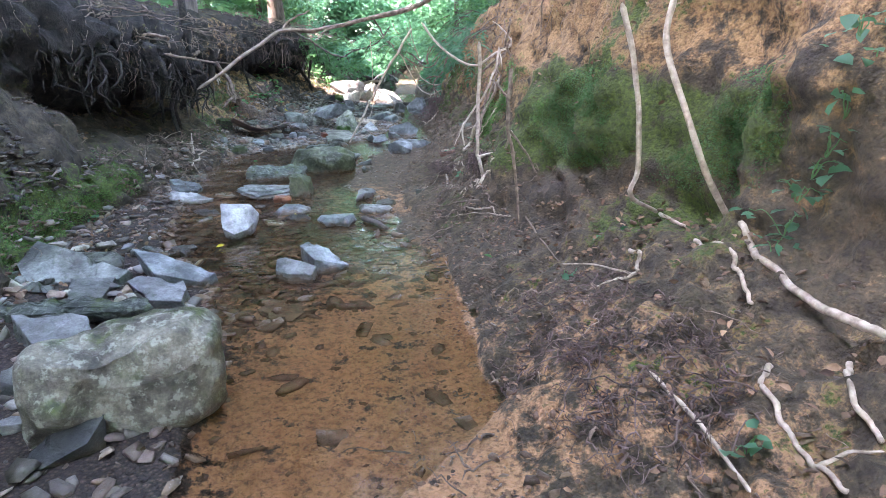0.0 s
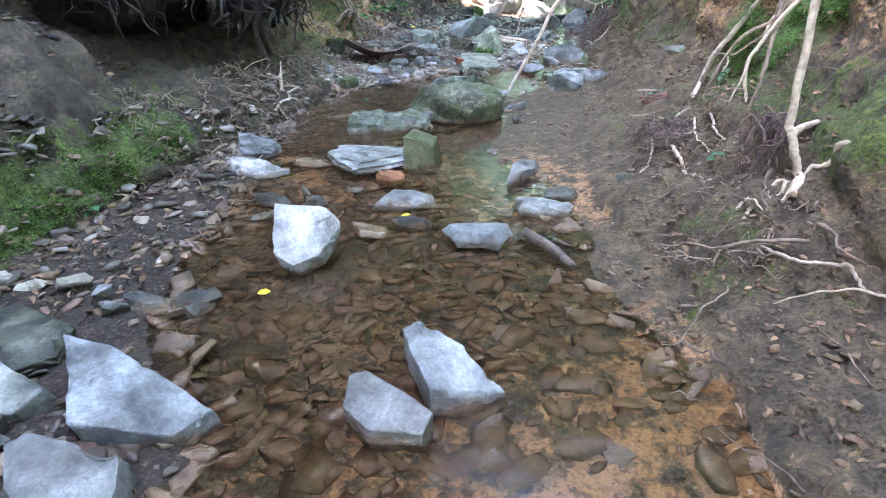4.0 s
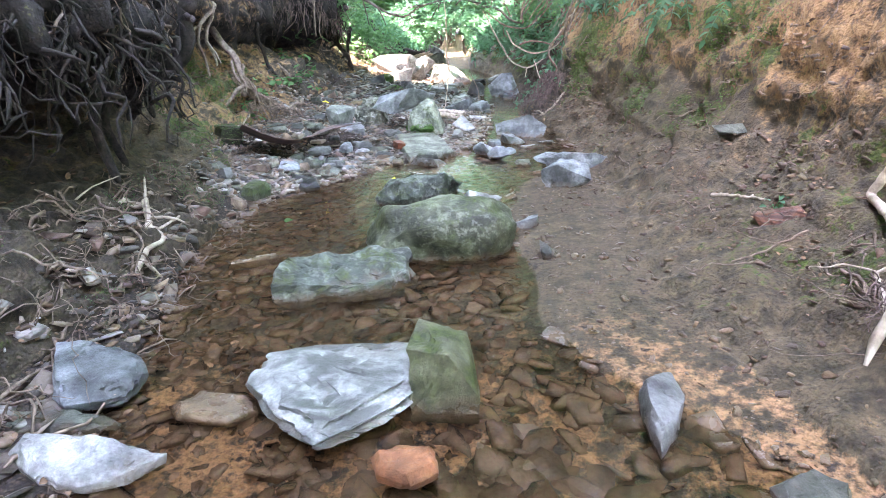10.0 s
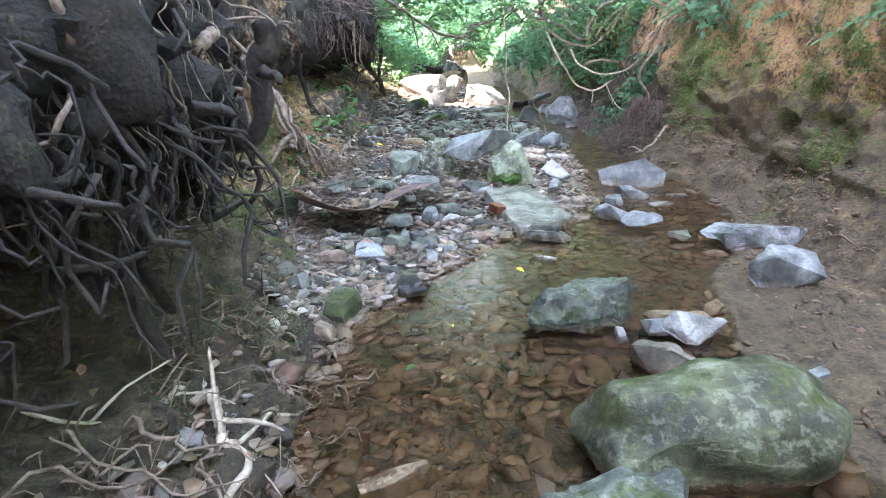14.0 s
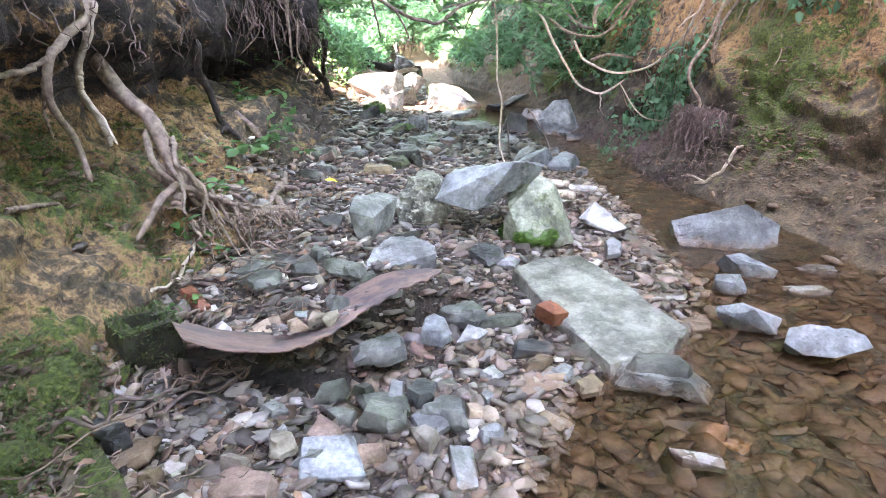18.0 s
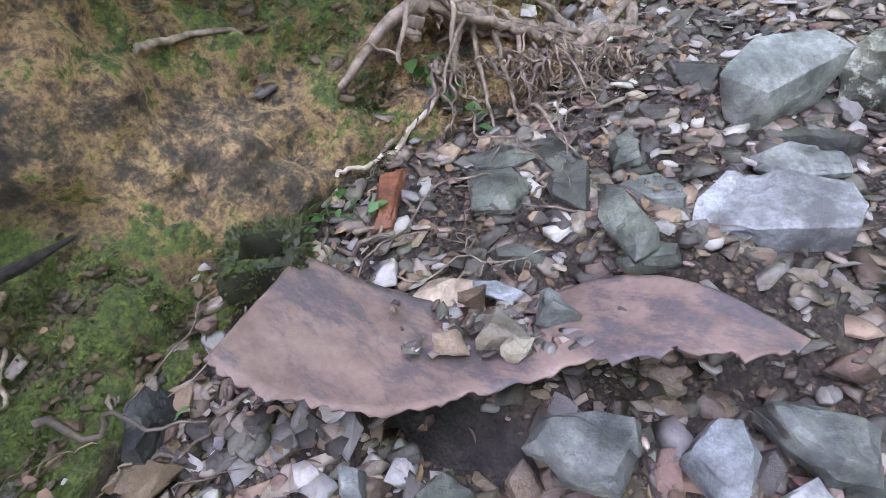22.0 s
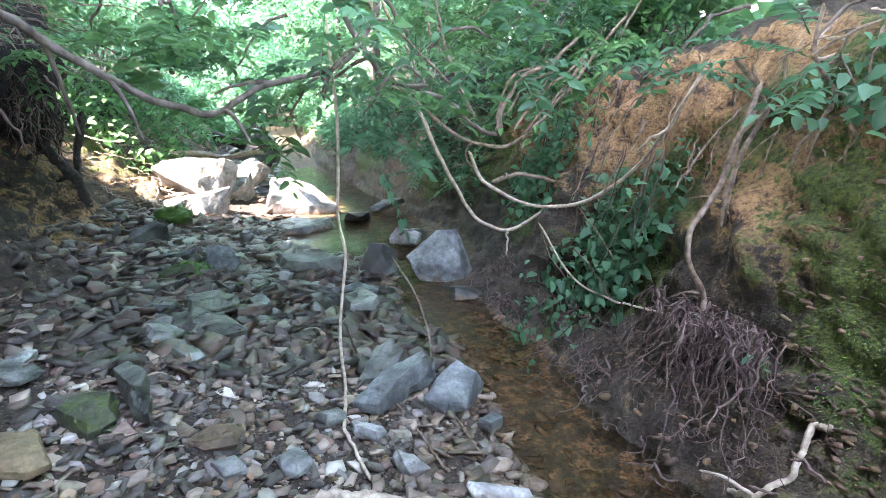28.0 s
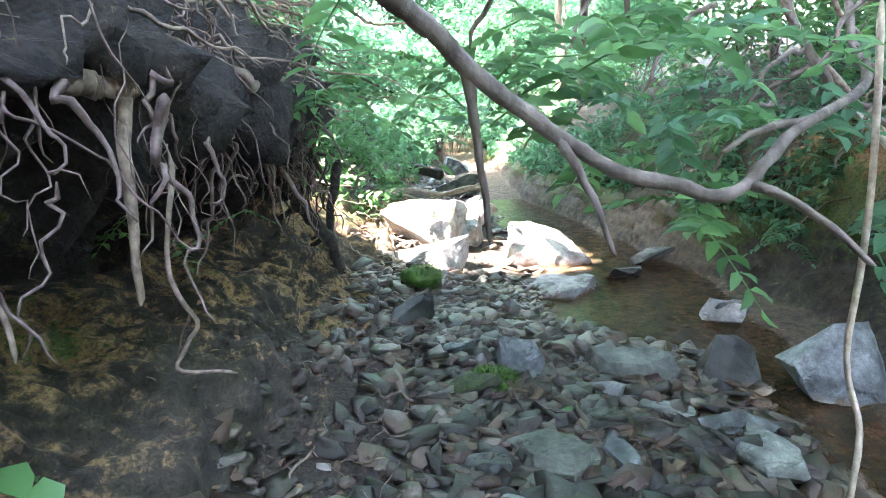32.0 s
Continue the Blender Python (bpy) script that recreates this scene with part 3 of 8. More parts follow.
def outline_points(rng, outline):
    """A prism over a given outline, with an uneven, slightly smaller top."""
    flat = np.array([(u, v, 0) for u, v in outline])
    base = flat * (.94, .94, 1) + (0, 0, -.5)
    mid = flat + rng.normal(size=flat.shape) * (.015, .015, .05) + (0, 0, -.1)
    top = flat * (.76, .74, 1) + rng.normal(size=flat.shape) * (.03, .03, 0)
    k = rng.normal(size=2) * .25
    top[:, 2] = .36 + k[0] * flat[:, 0] + k[1] * flat[:, 1] + rng.normal(size=len(flat)) * .07
    return np.concatenate([base, mid, top])


def slab_points(rng, least=6, most=9):
    """A flat, irregular prism with a smaller, slightly tilted top."""
    n = rng.integers(least, most)
    a = (np.arange(n) + rng.uniform(-.3, .3, n)) * 6.2832 / n + rng.uniform(0, 6.28)
    r = .5 * rng.uniform(.74, 1.12, n) / np.maximum(np.abs(np.cos(a)), np.abs(np.sin(a))) ** .45
    base = np.stack([r * np.cos(a), r * np.sin(a), np.full(n, -.5)], axis=1)
    top = base * (rng.uniform(.72, .95), rng.uniform(.72, .95), 1) + rng.normal(size=(n, 3)) * (.06, .06, .0)
    k = rng.normal(size=2) * .35
    top[:, 2] = .35 + k[0] * base[:, 0] + k[1] * base[:, 1] + rng.normal(size=n) * .12
    return np.concatenate([base, top])


def rock_mesh(seed, w, d, h, kind, outline=None, corners=None):
    rng = np.random.default_rng(seed)
    round_one = kind in ("mossy_boulder", "green_boulder")
    flat_one = corners is None and outline is not None or not round_one and (h < .42 * min(w, d) or kind == "tilted")
    pts = outline_points(rng, outline) if outline else slab_points(rng) if flat_one else hull_points(rng, None, 13) if not round_one else hull_points(rng, False, 46)
    if round_one:
        nrm = np.linalg.norm(pts, axis=1)[:, None]
        pts = pts / nrm * (0.25 + 0.5 * nrm) / 1.0
        pts /= np.abs(pts).max(axis=0) * 2
    elif not flat_one:
        k = rng.normal(size=2) * 0.35
        pts[:, 2] += (pts[:, 2] > 0) * (k[0] * pts[:, 0] + k[1] * pts[:, 1]) * 0.8
        pts[:, 2] = pts[:, 2] / (pts[:, 2].max() - pts[:, 2].min())
        pts[:, 2] -= pts[:, 2].min() + 0.5
    if kind == "pyramid":
        s = 1.1 - (pts[:, 2] + .5)
        pts[:, 0] *= s * 0.75 + .25
        pts[:, 1] *= s * 0.75 + .25
    pts *= (w, d, h * (.95 if outline else 1.25))
    if corners is not None:
        pts = corners
    bm = bmesh.new()
    for p in pts:
        bm.verts.new(p)
    bmesh.ops.convex_hull(bm, input=bm.verts)
    loose = [v for v in bm.verts if not v.link_faces]
    bmesh.ops.delete(bm, geom=loose, context="VERTS")
    size = (w + d + h) / 3
    bmesh.ops.bevel(bm, geom=list(bm.edges), offset=size * (0.05 if round_one else 0.007), segments=1, affect="EDGES", clamp_overlap=True)
    bmesh.ops.triangulate(bm, faces=list(bm.faces))
    for _ in range(2 if size < .12 else 3 if size < .2 else 4):
        long = [e for e in bm.edges if e.calc_length() > max(0.018, size * 0.06)]
        if long and len(bm.faces) < 5000:
            bmesh.ops.subdivide_edges(bm, edges=long, cuts=1)
            bmesh.ops.triangulate(bm, faces=list(bm.faces))
    bm.normal_update()
    f = 1.0 / size
    for v in bm.verts:
        v.co += v.normal * size * ((0.13 if round_one else 0.014) * noise.fractal(v.co * f * 1.3 + Vector((seed, 0, 0)), 1, 2, 3) + (0.03 if round_one else 0.014) * noise.fractal(v.co * f * 5 + Vector((0, seed, 0)), 1, 2, 3))
        if not round_one:
            chip = noise.fractal(v.co * f * 2.1 + Vector((seed, 3, seed)), 1, 2, 2)
            v.co -= v.normal * size * .04 * math.floor(max(0.0, chip) * 5) / 2
        if kind == "strata":
            v.co.x += 0.05 * size * math.copysign(1, v.co.x) * math.sin(v.co.z * 140 / max(.6, h * 8))
        if kind in ("lichen_slab", "conglomerate"):
            v.co += v.normal * size * .07 * noise.fractal(v.co * f * 4 + Vector((7, seed, 0)), 1, 2, 4)
    return bm


rock_seed = [10]


def rock(kind, x, y, z, w, d, h, yaw, tip=0, lean=0, name="rock", label="", outline=None):
    """A rock whose lower sixth is sunk below z."""
    rock_seed[0] += 1
    bm = rock_mesh(rock_seed[0], w * 1.06, d, h, kind, outline)
    ob = part("boulder" if max(w, d) > .6 else name, bm, STONE[kind])
    ob.data.shade_smooth()
    ob.data.set_sharp_from_angle(angle=radians(22))
    z = max(z, gz(x, y) - .2 * h)
    ob.matrix_world = pose(x, y, z + h * 0.42, tip, lean, yaw)
    return tagged(ob, label or WORDS[kind], "boulder" if max(w, d) > .6 else "rock", "rocks of the stream bed")


def hull_rock(kind, corners, label=""):
    """A rock with given corners."""
    rock_seed[0] += 1
    c = np.array(corners, float)
    mid, span = c.mean(axis=0), c.max(axis=0) - c.min(axis=0)
    bm = rock_mesh(rock_seed[0], *span, kind, None, c - mid)
    ob = part("boulder" if max(span) > .6 else "rock", bm, STONE[kind])
    ob.data.shade_smooth()
    ob.data.set_sharp_from_angle(angle=radians(22))
    ob.location = tuple(mid)
    return tagged(ob, label or WORDS[kind], "boulder" if max(span) > .6 else "rock", "rocks of the stream bed")


rock("mossy_boulder", -1.22, 1.94, -0.02, 0.68, 0.4, 0.41, 30)
rock("dark", -1.33, 1.69, -0.02, 0.28, 0.14, 0.13, 38)
rock("pale", -1.6, 1.79, 0, 0.11, 0.13, 0.06, 42)
rock("grey", -1.78, 2.1, 0.05, 0.15, 0.19, 0.06, 40)
rock("cream", -2.76, 3.88, 0.06, 0.12, 0.06, 0.06, 48)
rock("cream", -2.61, 3.89, 0.05, 0.14, 0.07, 0.03, 46)
rock("cream", -2.46, 3.96, 0.05, 0.14, 0.07, 0.04, 43)
rock("pale", -2.17, 3.83, 0.03, 0.12, 0.06, 0.05, 40)
rock("pale", -2.28, 3.93, 0.05, 0.1, 0.05, 0.04, 40)
rock("dark", -2.09, 3.93, 0, 0.18, 0.09, 0.07, 37)
rock("dark", -1.91, 3.98, 0, 0.19, 0.1, 0.05, 33)
rock("dark", -1.94, 3.96, 0, 0.2, 0.1, 0.03, 57)
rock("dark", -1.86, 3.93, 0, 0.13, 0.07, 0.05, 56)
rock("bluegrey", -1.4, 5.19, -0.02, 0.38, 0.19, 0.06, 21)
rock("darkgreen", -0.21, 5.37, 0.06, 0.11, 0.06, 0.08, -14)
rock("darkgreen", -2.12, 4.87, -0.02, 0.18, 0.09, 0.04, 43)
rock("brown", -1.86, 4.96, -0.02, 0.16, 0.08, 0.03, 36)
rock("dark", -1.74, 5.32, -0.02, 0.13, 0.07, 0.04, 28)
rock("green_boulder", -1.54, 7.24, -0.05, 0.84, 0.44, 0.3, 0)
rock("lichen_slab", -2.01, 6.84, -0.03, 0.82, 0.41, 0.13, 12)
rock("white", -1.26, 7.96, 0, 0.33, 0.16, 0.13, -5)
rock("bluegrey", -1.04, 7.57, -0.02, 0.17, 0.1, 0.1, -9)
rock("dark", -1, 7.1, -0.04, 0.18, 0.19, 0.09, -12)
rock("cream", -1.48, 7.75, -0.02, 0.3, 0.15, 0.13, -13)
rock("bluegrey", -0.49, 9.1, 0, 0.62, 0.31, 0.15, -13)
rock("bluegrey", -0.63, 8.47, -0.01, 0.36, 0.24, 0.2, -13)
rock("brown", -2.57, 7.18, -0.05, 0.31, 0.15, 0.06, 22)
rock("redrock", 0.06, 6.81, 0.15, 0.26, 0.13, 0.12, -36)
rock("darkgreen", 0.31, 7.97, 0.3, 0.21, 0.13, 0.06, -29)
rock("bluegrey", -0.75, 10.84, -0.02, 0.58, 0.29, 0.25, -28)
rock("bluegrey", -0.87, 10.37, -0.01, 0.29, 0.14, 0.11, -30)
rock("bluegrey", -1.08, 10.19, -0.01, 0.18, 0.09, 0.09, -28)
rock("bluegrey", -1.18, 9.83, -0.01, 0.28, 0.14, 0.13, -30)
rock("bluegrey", -1.05, 9.56, -0.02, 0.3, 0.15, 0.14, -36)
rock("grey", -0.72, 10.11, -0.02, 0.21, 0.11, 0.05, -35)
rock("darkgreen", -0.86, 9.3, -0.02, 0.17, 0.09, 0.07, -43)
rock("white", -1.79, 9.09, -0.02, 0.16, 0.08, 0.03, -25)
rock("dark", -0.51, 10.32, -0.02, 0.27, 0.14, 0.04, -36)
rock("darkgreen", -1.74, 9.5, 0.06, 0.24, 0.12, 0.04, -22)
rock("grey", -1.74, 9.5, 0, 0.4, 0.2, 0.06, -22)
rock("white", -1.35, 11.18, 0.03, 0.32, 0.24, 0.16, -18)
rock("darkgreen", -3.4, 10.37, 0.2, 0.22, 0.14, 0.07, 16)
rock("white", -3.12, 9.29, 0.06, 0.09, 0.1, 0.05, 25)
rock("grey", -3, 10.51, 0.13, 0.23, 0.17, 0.06, 11)
rock("darkgreen", -2.71, 11.01, 0.08, 0.3, 0.15, 0.05, 1)
rock("darkgreen", -3.11, 11.1, 0.1, 0.19, 0.1, 0.09, 11)
rock("pinkish", -3.27, 9.9, 0.16, 0.16, 0.12, 0.06, 28)
rock("bluegrey", -3.14, 9.96, 0.18, 0.13, 0.06, 0.04, 22)
rock("dark", -3.61, 9.23, 0.2, 0.14, 0.13, 0.07, 65)
rock("bluegrey", -1.42, 13.37, 0, 0.24, 0.16, 0.09, -10)
rock("grey", -1.76, 15.22, 0, 0.59, 0.29, 0.18, -2)
rock("dark", -1.16, 15.2, -0.02, 0.38, 0.26, 0.27, -9)
rock("dark", -0.59, 14.4, -0.02, 0.37, 0.19, 0.11, -19)
rock("grey", -0.64, 16.18, 0, 0.33, 0.16, 0.16, -13)
rock("dark", -3.01, 15.74, 0.15, 0.41, 0.2, 0.27, 12)
rock("bluegrey", -2.44, 15.14, 0.12, 0.31, 0.38, 0.21, 6)
rock("mossy", -2.69, 14.8, 0.12, 0.34, 0.17, 0.12, 10)
rock("bluegrey", -2.78, 15.26, 0.14, 0.39, 0.19, 0.09, 10)
rock("white", -1.7, 18.23, 0, 1.04, 0.52, 0.42, -2)
rock("whitemoss", -3.02, 18.6, 0.12, 1.09, 0.84, 0.54, 8)
rock("white", -2.55, 19.51, 0.12, 0.96, 0.51, 0.48, 4)
rock("grey", -2.51, 18.94, 0.12, 0.53, 0.61, 0.32, 4)
rock("bluegrey", -2.97, 17.69, 0.1, 0.86, 1.08, 0.22, 8)
rock("mossy", -3.06, 16.81, 0.12, 0.45, 0.34, 0.23, 10)
rock("pale", -1.69, 17.19, -0.02, 0.8, 0.62, 0.12, -2)
rock("darkgreen", -2.34, 23.9, 0.05, 1.09, 0.55, 0.46, 2)
rock("bluegrey", -2.32, 26.72, 0.3, 0.67, 0.65, 0.4, 1)
rock("grey", -0.52, 17.93, 0, 0.54, 0.27, 0.19, -11)
rock("dark", -1.03, 17.4, 0, 0.34, 0.27, 0.14, -7)
rock("pale", -3.33, 12.44, 0.25, 0.12, 0.15, 0.05, 35)
rock("grey", -3.11, 13.21, 0.22, 0.21, 0.11, 0.07, 23)
rock("darkgreen", -2.77, 13.26, 0.2, 0.19, 0.1, 0.04, 17)
rock("grey", -2.64, 13.85, 0.12, 0.21, 0.14, 0.08, 12)
rock("pale", -1.5, 13.77, 0.03, 0.19, 0.1, 0.06, -7)
rock("white", -1.18, 12.17, 0, 0.25, 0.12, 0.06, -23)
rock("white", -0.69, 16.14, 0, 0.34, 0.2, 0.17, -28)
rock("darkgreen", -2.12, 14.6, 0.07, 0.23, 0.13, 0.09, -16)
rock("grey", -1.69, 14.74, 0.02, 0.32, 0.17, 0.05, -23)
rock("bluegrey", -1.4, 14.54, 0, 0.39, 0.19, 0.11, -30)
rock("grey", -2.71, 14.11, 0.12, 0.24, 0.12, 0.07, -4)
rock("pale", -1.98, 14.9, 0.03, 0.23, 0.11, 0.1, -17)
rock("darkgreen", -2.33, 3.58, 0.05, 0.48, 0.36, 0.08, 0, outline=((-0.50, -0.04), (-0.37, 0.50), (0.35, 0.21), (0.50, -0.23), (0.27, -0.50), (-0.02, -0.42)))
rock("strata", -1.86, 5.85, 0.01, 0.59, 0.57, 0.09, 0, outline=((-0.50, 0.10), (-0.47, 0.38), (-0.20, 0.49), (0.44, 0.50), (0.50, -0.03), (0.28, -0.31), (0.05, -0.50), (-0.23, -0.29)))
rock("bluegrey", -2.76, 5.93, 0.03, 0.44, 0.39, 0.10, 0, outline=((-0.08, -0.36), (-0.50, 0.50), (-0.15, 0.48), (0.34, 0.30), (0.46, 0.10), (0.50, -0.34), (0.13, -0.50)))
rock("white", -2.51, 5.50, 0.01, 0.45, 0.18, 0.09, 0, outline=((-0.50, 0.16), (-0.45, 0.50), (0.03, 0.47), (0.50, 0.23), (0.35, -0.27), (0.09, -0.50), (-0.20, -0.34)))
rock("darkgreen", -2.74, 5.71, 0.00, 0.44, 0.10, 0.06, 0, outline=((-0.50, 0.50), (0.09, 0.43), (0.50, -0.06), (0.27, -0.50), (-0.34, -0.38)))
rock("brown", -2.26, 5.81, -0.03, 0.31, 0.17, 0.06, 0, outline=((-0.50, 0.09), (-0.29, 0.50), (0.37, 0.42), (0.50, -0.11), (0.25, -0.50), (-0.33, -0.33)))
rock("orange", -1.58, 5.47, 0.02, 0.18, 0.15, 0.07, 0, outline=((-0.50, 0.23), (-0.17, 0.50), (0.44, 0.36), (0.50, -0.15), (0.10, -0.50), (-0.40, -0.20)))
rock("pale", -0.79, 5.72, -0.01, 0.16, 0.40, 0.10, 0, outline=((-0.37, 0.30), (0.50, 0.50), (0.50, 0.18), (-0.04, -0.30), (-0.47, -0.50), (-0.50, -0.23)))
rock("pale", -0.64, 5.18, 0.00, 0.31, 0.20, 0.08, 0, outline=((-0.50, 0.35), (0.05, 0.50), (0.50, 0.12), (0.44, -0.34), (-0.04, -0.50), (-0.36, -0.40)))
rock("bluegrey", -0.92, 4.76, -0.00, 0.32, 0.20, 0.09, 0, outline=((-0.50, 0.12), (-0.09, 0.31), (0.39, 0.50), (0.50, 0.11), (0.36, -0.50), (-0.23, -0.49)))
rock("darkgreen", -0.55, 5.36, 0.02, 0.19, 0.12, 0.05, 0, outline=((-0.50, 0.15), (0.11, 0.50), (0.50, 0.11), (0.29, -0.42), (-0.40, -0.50)))
rock("dark", -2.18, 5.08, -0.01, 0.28, 0.19, 0.06, 0, outline=((-0.50, 0.32), (-0.05, 0.50), (0.50, -0.07), (0.40, -0.50), (-0.06, -0.41)))
rock("dark", -1.91, 5.08, -0.01, 0.17, 0.17, 0.07, 0, outline=((-0.50, 0.40), (-0.05, 0.50), (0.50, -0.03), (0.35, -0.50), (-0.13, -0.31)))
rock("darkgreen", -2.00, 5.18, 0.01, 0.12, 0.15, 0.05, 0, outline=((-0.11, -0.14), (-0.50, 0.50), (0.06, 0.23), (0.50, -0.50)))
rock("brown", -1.48, 4.80, -0.03, 0.24, 0.17, 0.05, 0, outline=((-0.50, 0.27), (0.03, 0.50), (0.50, 0.10), (0.44, -0.50), (-0.11, -0.50)))
rock("dark", -1.28, 4.88, 0.00, 0.22, 0.08, 0.06, 0, outline=((-0.50, 0.17), (-0.04, 0.50), (0.50, -0.02), (0.39, -0.50), (-0.26, -0.39)))
rock("lichen_slab", -1.72, 8.26, 0.01, 0.54, 0.39, 0.20, 0, outline=((-0.50, 0.01), (-0.09, 0.14), (0.27, 0.50), (0.50, 0.36), (0.37, -0.21), (-0.01, -0.50), (-0.50, -0.41)))
rock("brown", -1.29, 8.17, -0.01, 0.30, 0.11, 0.06, 0, outline=((-0.50, 0.50), (0.50, 0.02), (0.37, -0.50), (-0.34, -0.30)))
rock("bluegrey", -1.39, 8.07, -0.00, 0.18, 0.14, 0.07, 0, outline=((-0.49, 0.44), (-0.01, 0.50), (0.50, -0.06), (0.13, -0.50), (-0.50, -0.40)))
rock("white", -1.61, 8.01, -0.01, 0.05, 0.10, 0.06, 0, outline=((-0.38, 0.50), (0.46, 0.48), (0.50, -0.37), (-0.50, -0.50)))
rock("pinkish", -3.17, 9.05, 0.10, 0.21, 0.22, 0.06, 0, outline=((-0.50, 0.10), (-0.19, 0.50), (0.50, -0.05), (0.49, -0.50), (-0.30, -0.35)))
rock("bluegrey", -2.94, 9.17, 0.06, 0.21, 0.18, 0.07, 0, outline=((-0.50, 0.37), (0.36, 0.50), (0.50, -0.50), (-0.39, -0.35)))
rock("pale", -3.22, 8.42, 0.19, 0.15, 0.12, 0.07, 0, outline=((-0.50, 0.39), (0.02, 0.50), (0.50, -0.05), (0.31, -0.50), (-0.30, -0.32)))
rock("mossy", -2.97, 8.38, 0.04, 0.18, 0.30, 0.12, 0, outline=((-0.50, -0.27), (-0.37, 0.49), (0.34, 0.50), (0.50, 0.14), (0.16, -0.50)))
rock("dark", -2.63, 8.65, 0.02, 0.17, 0.20, 0.08, 0, outline=((-0.50, 0.50), (0.14, 0.46), (0.50, -0.25), (-0.09, -0.50), (-0.41, -0.34)))
rock("dark", -2.78, 8.90, 0.03, 0.16, 0.12, 0.06, 0, outline=((-0.50, 0.26), (0.42, 0.50), (0.50, -0.50), (-0.34, -0.37)))
rock("pinkish", -3.02, 8.13, 0.03, 0.10, 0.13, 0.08, 0, outline=((-0.50, -0.16), (-0.26, 0.50), (0.50, 0.13), (0.43, -0.50)))
rock("pale", -2.53, 9.12, 0.02, 0.08, 0.18, 0.05, 0, outline=((-0.50, 0.48), (0.50, 0.50), (0.44, -0.46), (-0.36, -0.50)))
rock("darkgreen", -2.78, 9.45, 0.05, 0.19, 0.13, 0.05, 0, outline=((-0.50, 0.50), (0.44, 0.32), (0.50, -0.50), (-0.34, -0.26)))
rock("pale", -2.62, 9.35, 0.03, 0.13, 0.21, 0.05, 0, outline=((-0.50, 0.17), (0.35, 0.50), (0.50, -0.18), (-0.21, -0.50)))
rock("darkgreen", -2.78, 9.37, 0.05, 0.16, 0.15, 0.08, 0, outline=((-0.50, -0.26), (-0.34, 0.32), (0.11, 0.50), (0.50, 0.27), (0.49, -0.34), (0.11, -0.50)))
rock("grey", -2.57, 9.39, 0.03, 0.16, 0.20, 0.07, 0, outline=((-0.50, -0.11), (0.05, 0.50), (0.50, 0.24), (0.49, -0.50), (0.20, -0.44)))
rock("pinkish", -2.96, 9.27, 0.07, 0.13, 0.17, 0.08, 0, outline=((-0.50, -0.22), (-0.22, 0.50), (0.31, 0.21), (0.50, -0.33), (0.18, -0.50)))
rock("cream", -3.09, 9.23, 0.09, 0.10, 0.12, 0.08, 0, outline=((-0.27, -0.42), (-0.50, 0.50), (0.31, 0.19), (0.50, -0.15), (0.06, -0.50)))
rock("darkgreen", -2.96, 9.50, 0.08, 0.12, 0.11, 0.06, 0, outline=((-0.50, -0.34), (-0.32, 0.50), (0.50, 0.35), (0.32, -0.27), (-0.05, -0.50)))
rock("pale", -2.73, 9.51, 0.05, 0.06, 0.12, 0.06, 0, outline=((-0.50, -0.45), (-0.28, 0.50), (0.50, 0.34), (0.35, -0.50)))
rock("dark", -2.64, 9.51, 0.04, 0.12, 0.16, 0.06, 0, outline=((-0.50, -0.08), (-0.02, 0.50), (0.50, 0.32), (0.37, -0.28), (-0.16, -0.50)))
rock("pinkish", -2.83, 9.54, 0.06, 0.07, 0.10, 0.05, 0, outline=((-0.50, 0.12), (0.11, 0.50), (0.50, -0.26), (0.06, -0.50)))
rock("pinkish", -2.45, 9.39, 0.02, 0.08, 0.08, 0.05, 0, outline=((-0.50, 0.03), (0.03, 0.50), (0.50, 0.14), (0.12, -0.45), (-0.37, -0.50)))
rock("cream", -2.64, 9.26, 0.03, 0.10, 0.13, 0.06, 0, outline=((-0.50, 0.50), (-0.05, 0.47), (0.50, -0.08), (0.12, -0.50), (-0.22, -0.14)))
rock("white", -2.40, 9.89, 0.06, 0.14, 0.12, 0.04, 0, outline=((-0.50, -0.50), (-0.05, 0.50), (0.50, 0.04), (0.14, -0.41)))
rock("darkgreen", -2.26, 9.99, 0.05, 0.22, 0.10, 0.05, 0, outline=((-0.50, -0.11), (0.11, 0.50), (0.50, 0.22), (0.37, -0.41), (-0.44, -0.50)))
rock("dark", -2.16, 9.76, 0.03, 0.18, 0.11, 0.05, 0, outline=((-0.48, 0.16), (-0.04, 0.50), (0.50, -0.04), (0.36, -0.39), (-0.50, -0.50)))
rock("brown", -2.17, 9.64, 0.03, 0.13, 0.10, 0.05, 0, outline=((-0.50, -0.01), (0.10, 0.50), (0.50, 0.13), (0.19, -0.33), (-0.40, -0.50)))
rock("pale", -2.09, 9.57, 0.02, 0.09, 0.10, 0.05, 0, outline=((-0.50, 0.17), (0.22, 0.50), (0.50, -0.03), (-0.06, -0.50)))
rock("white", -2.36, 9.61, 0.03, 0.09, 0.10, 0.04, 0, outline=((-0.50, -0.02), (0.25, 0.50), (0.50, -0.13), (-0.05, -0.50)))
rock("bluegrey", -2.40, 9.47, 0.02, 0.06, 0.09, 0.04, 0, outline=((-0.50, 0.08), (-0.05, 0.50), (0.50, -0.03), (-0.07, -0.50)))
rock("darkgreen", -1.97, 9.70, 0.02, 0.12, 0.11, 0.06, 0, outline=((-0.50, -0.04), (-0.06, 0.50), (0.50, 0.32), (0.49, -0.13), (-0.08, -0.50)))
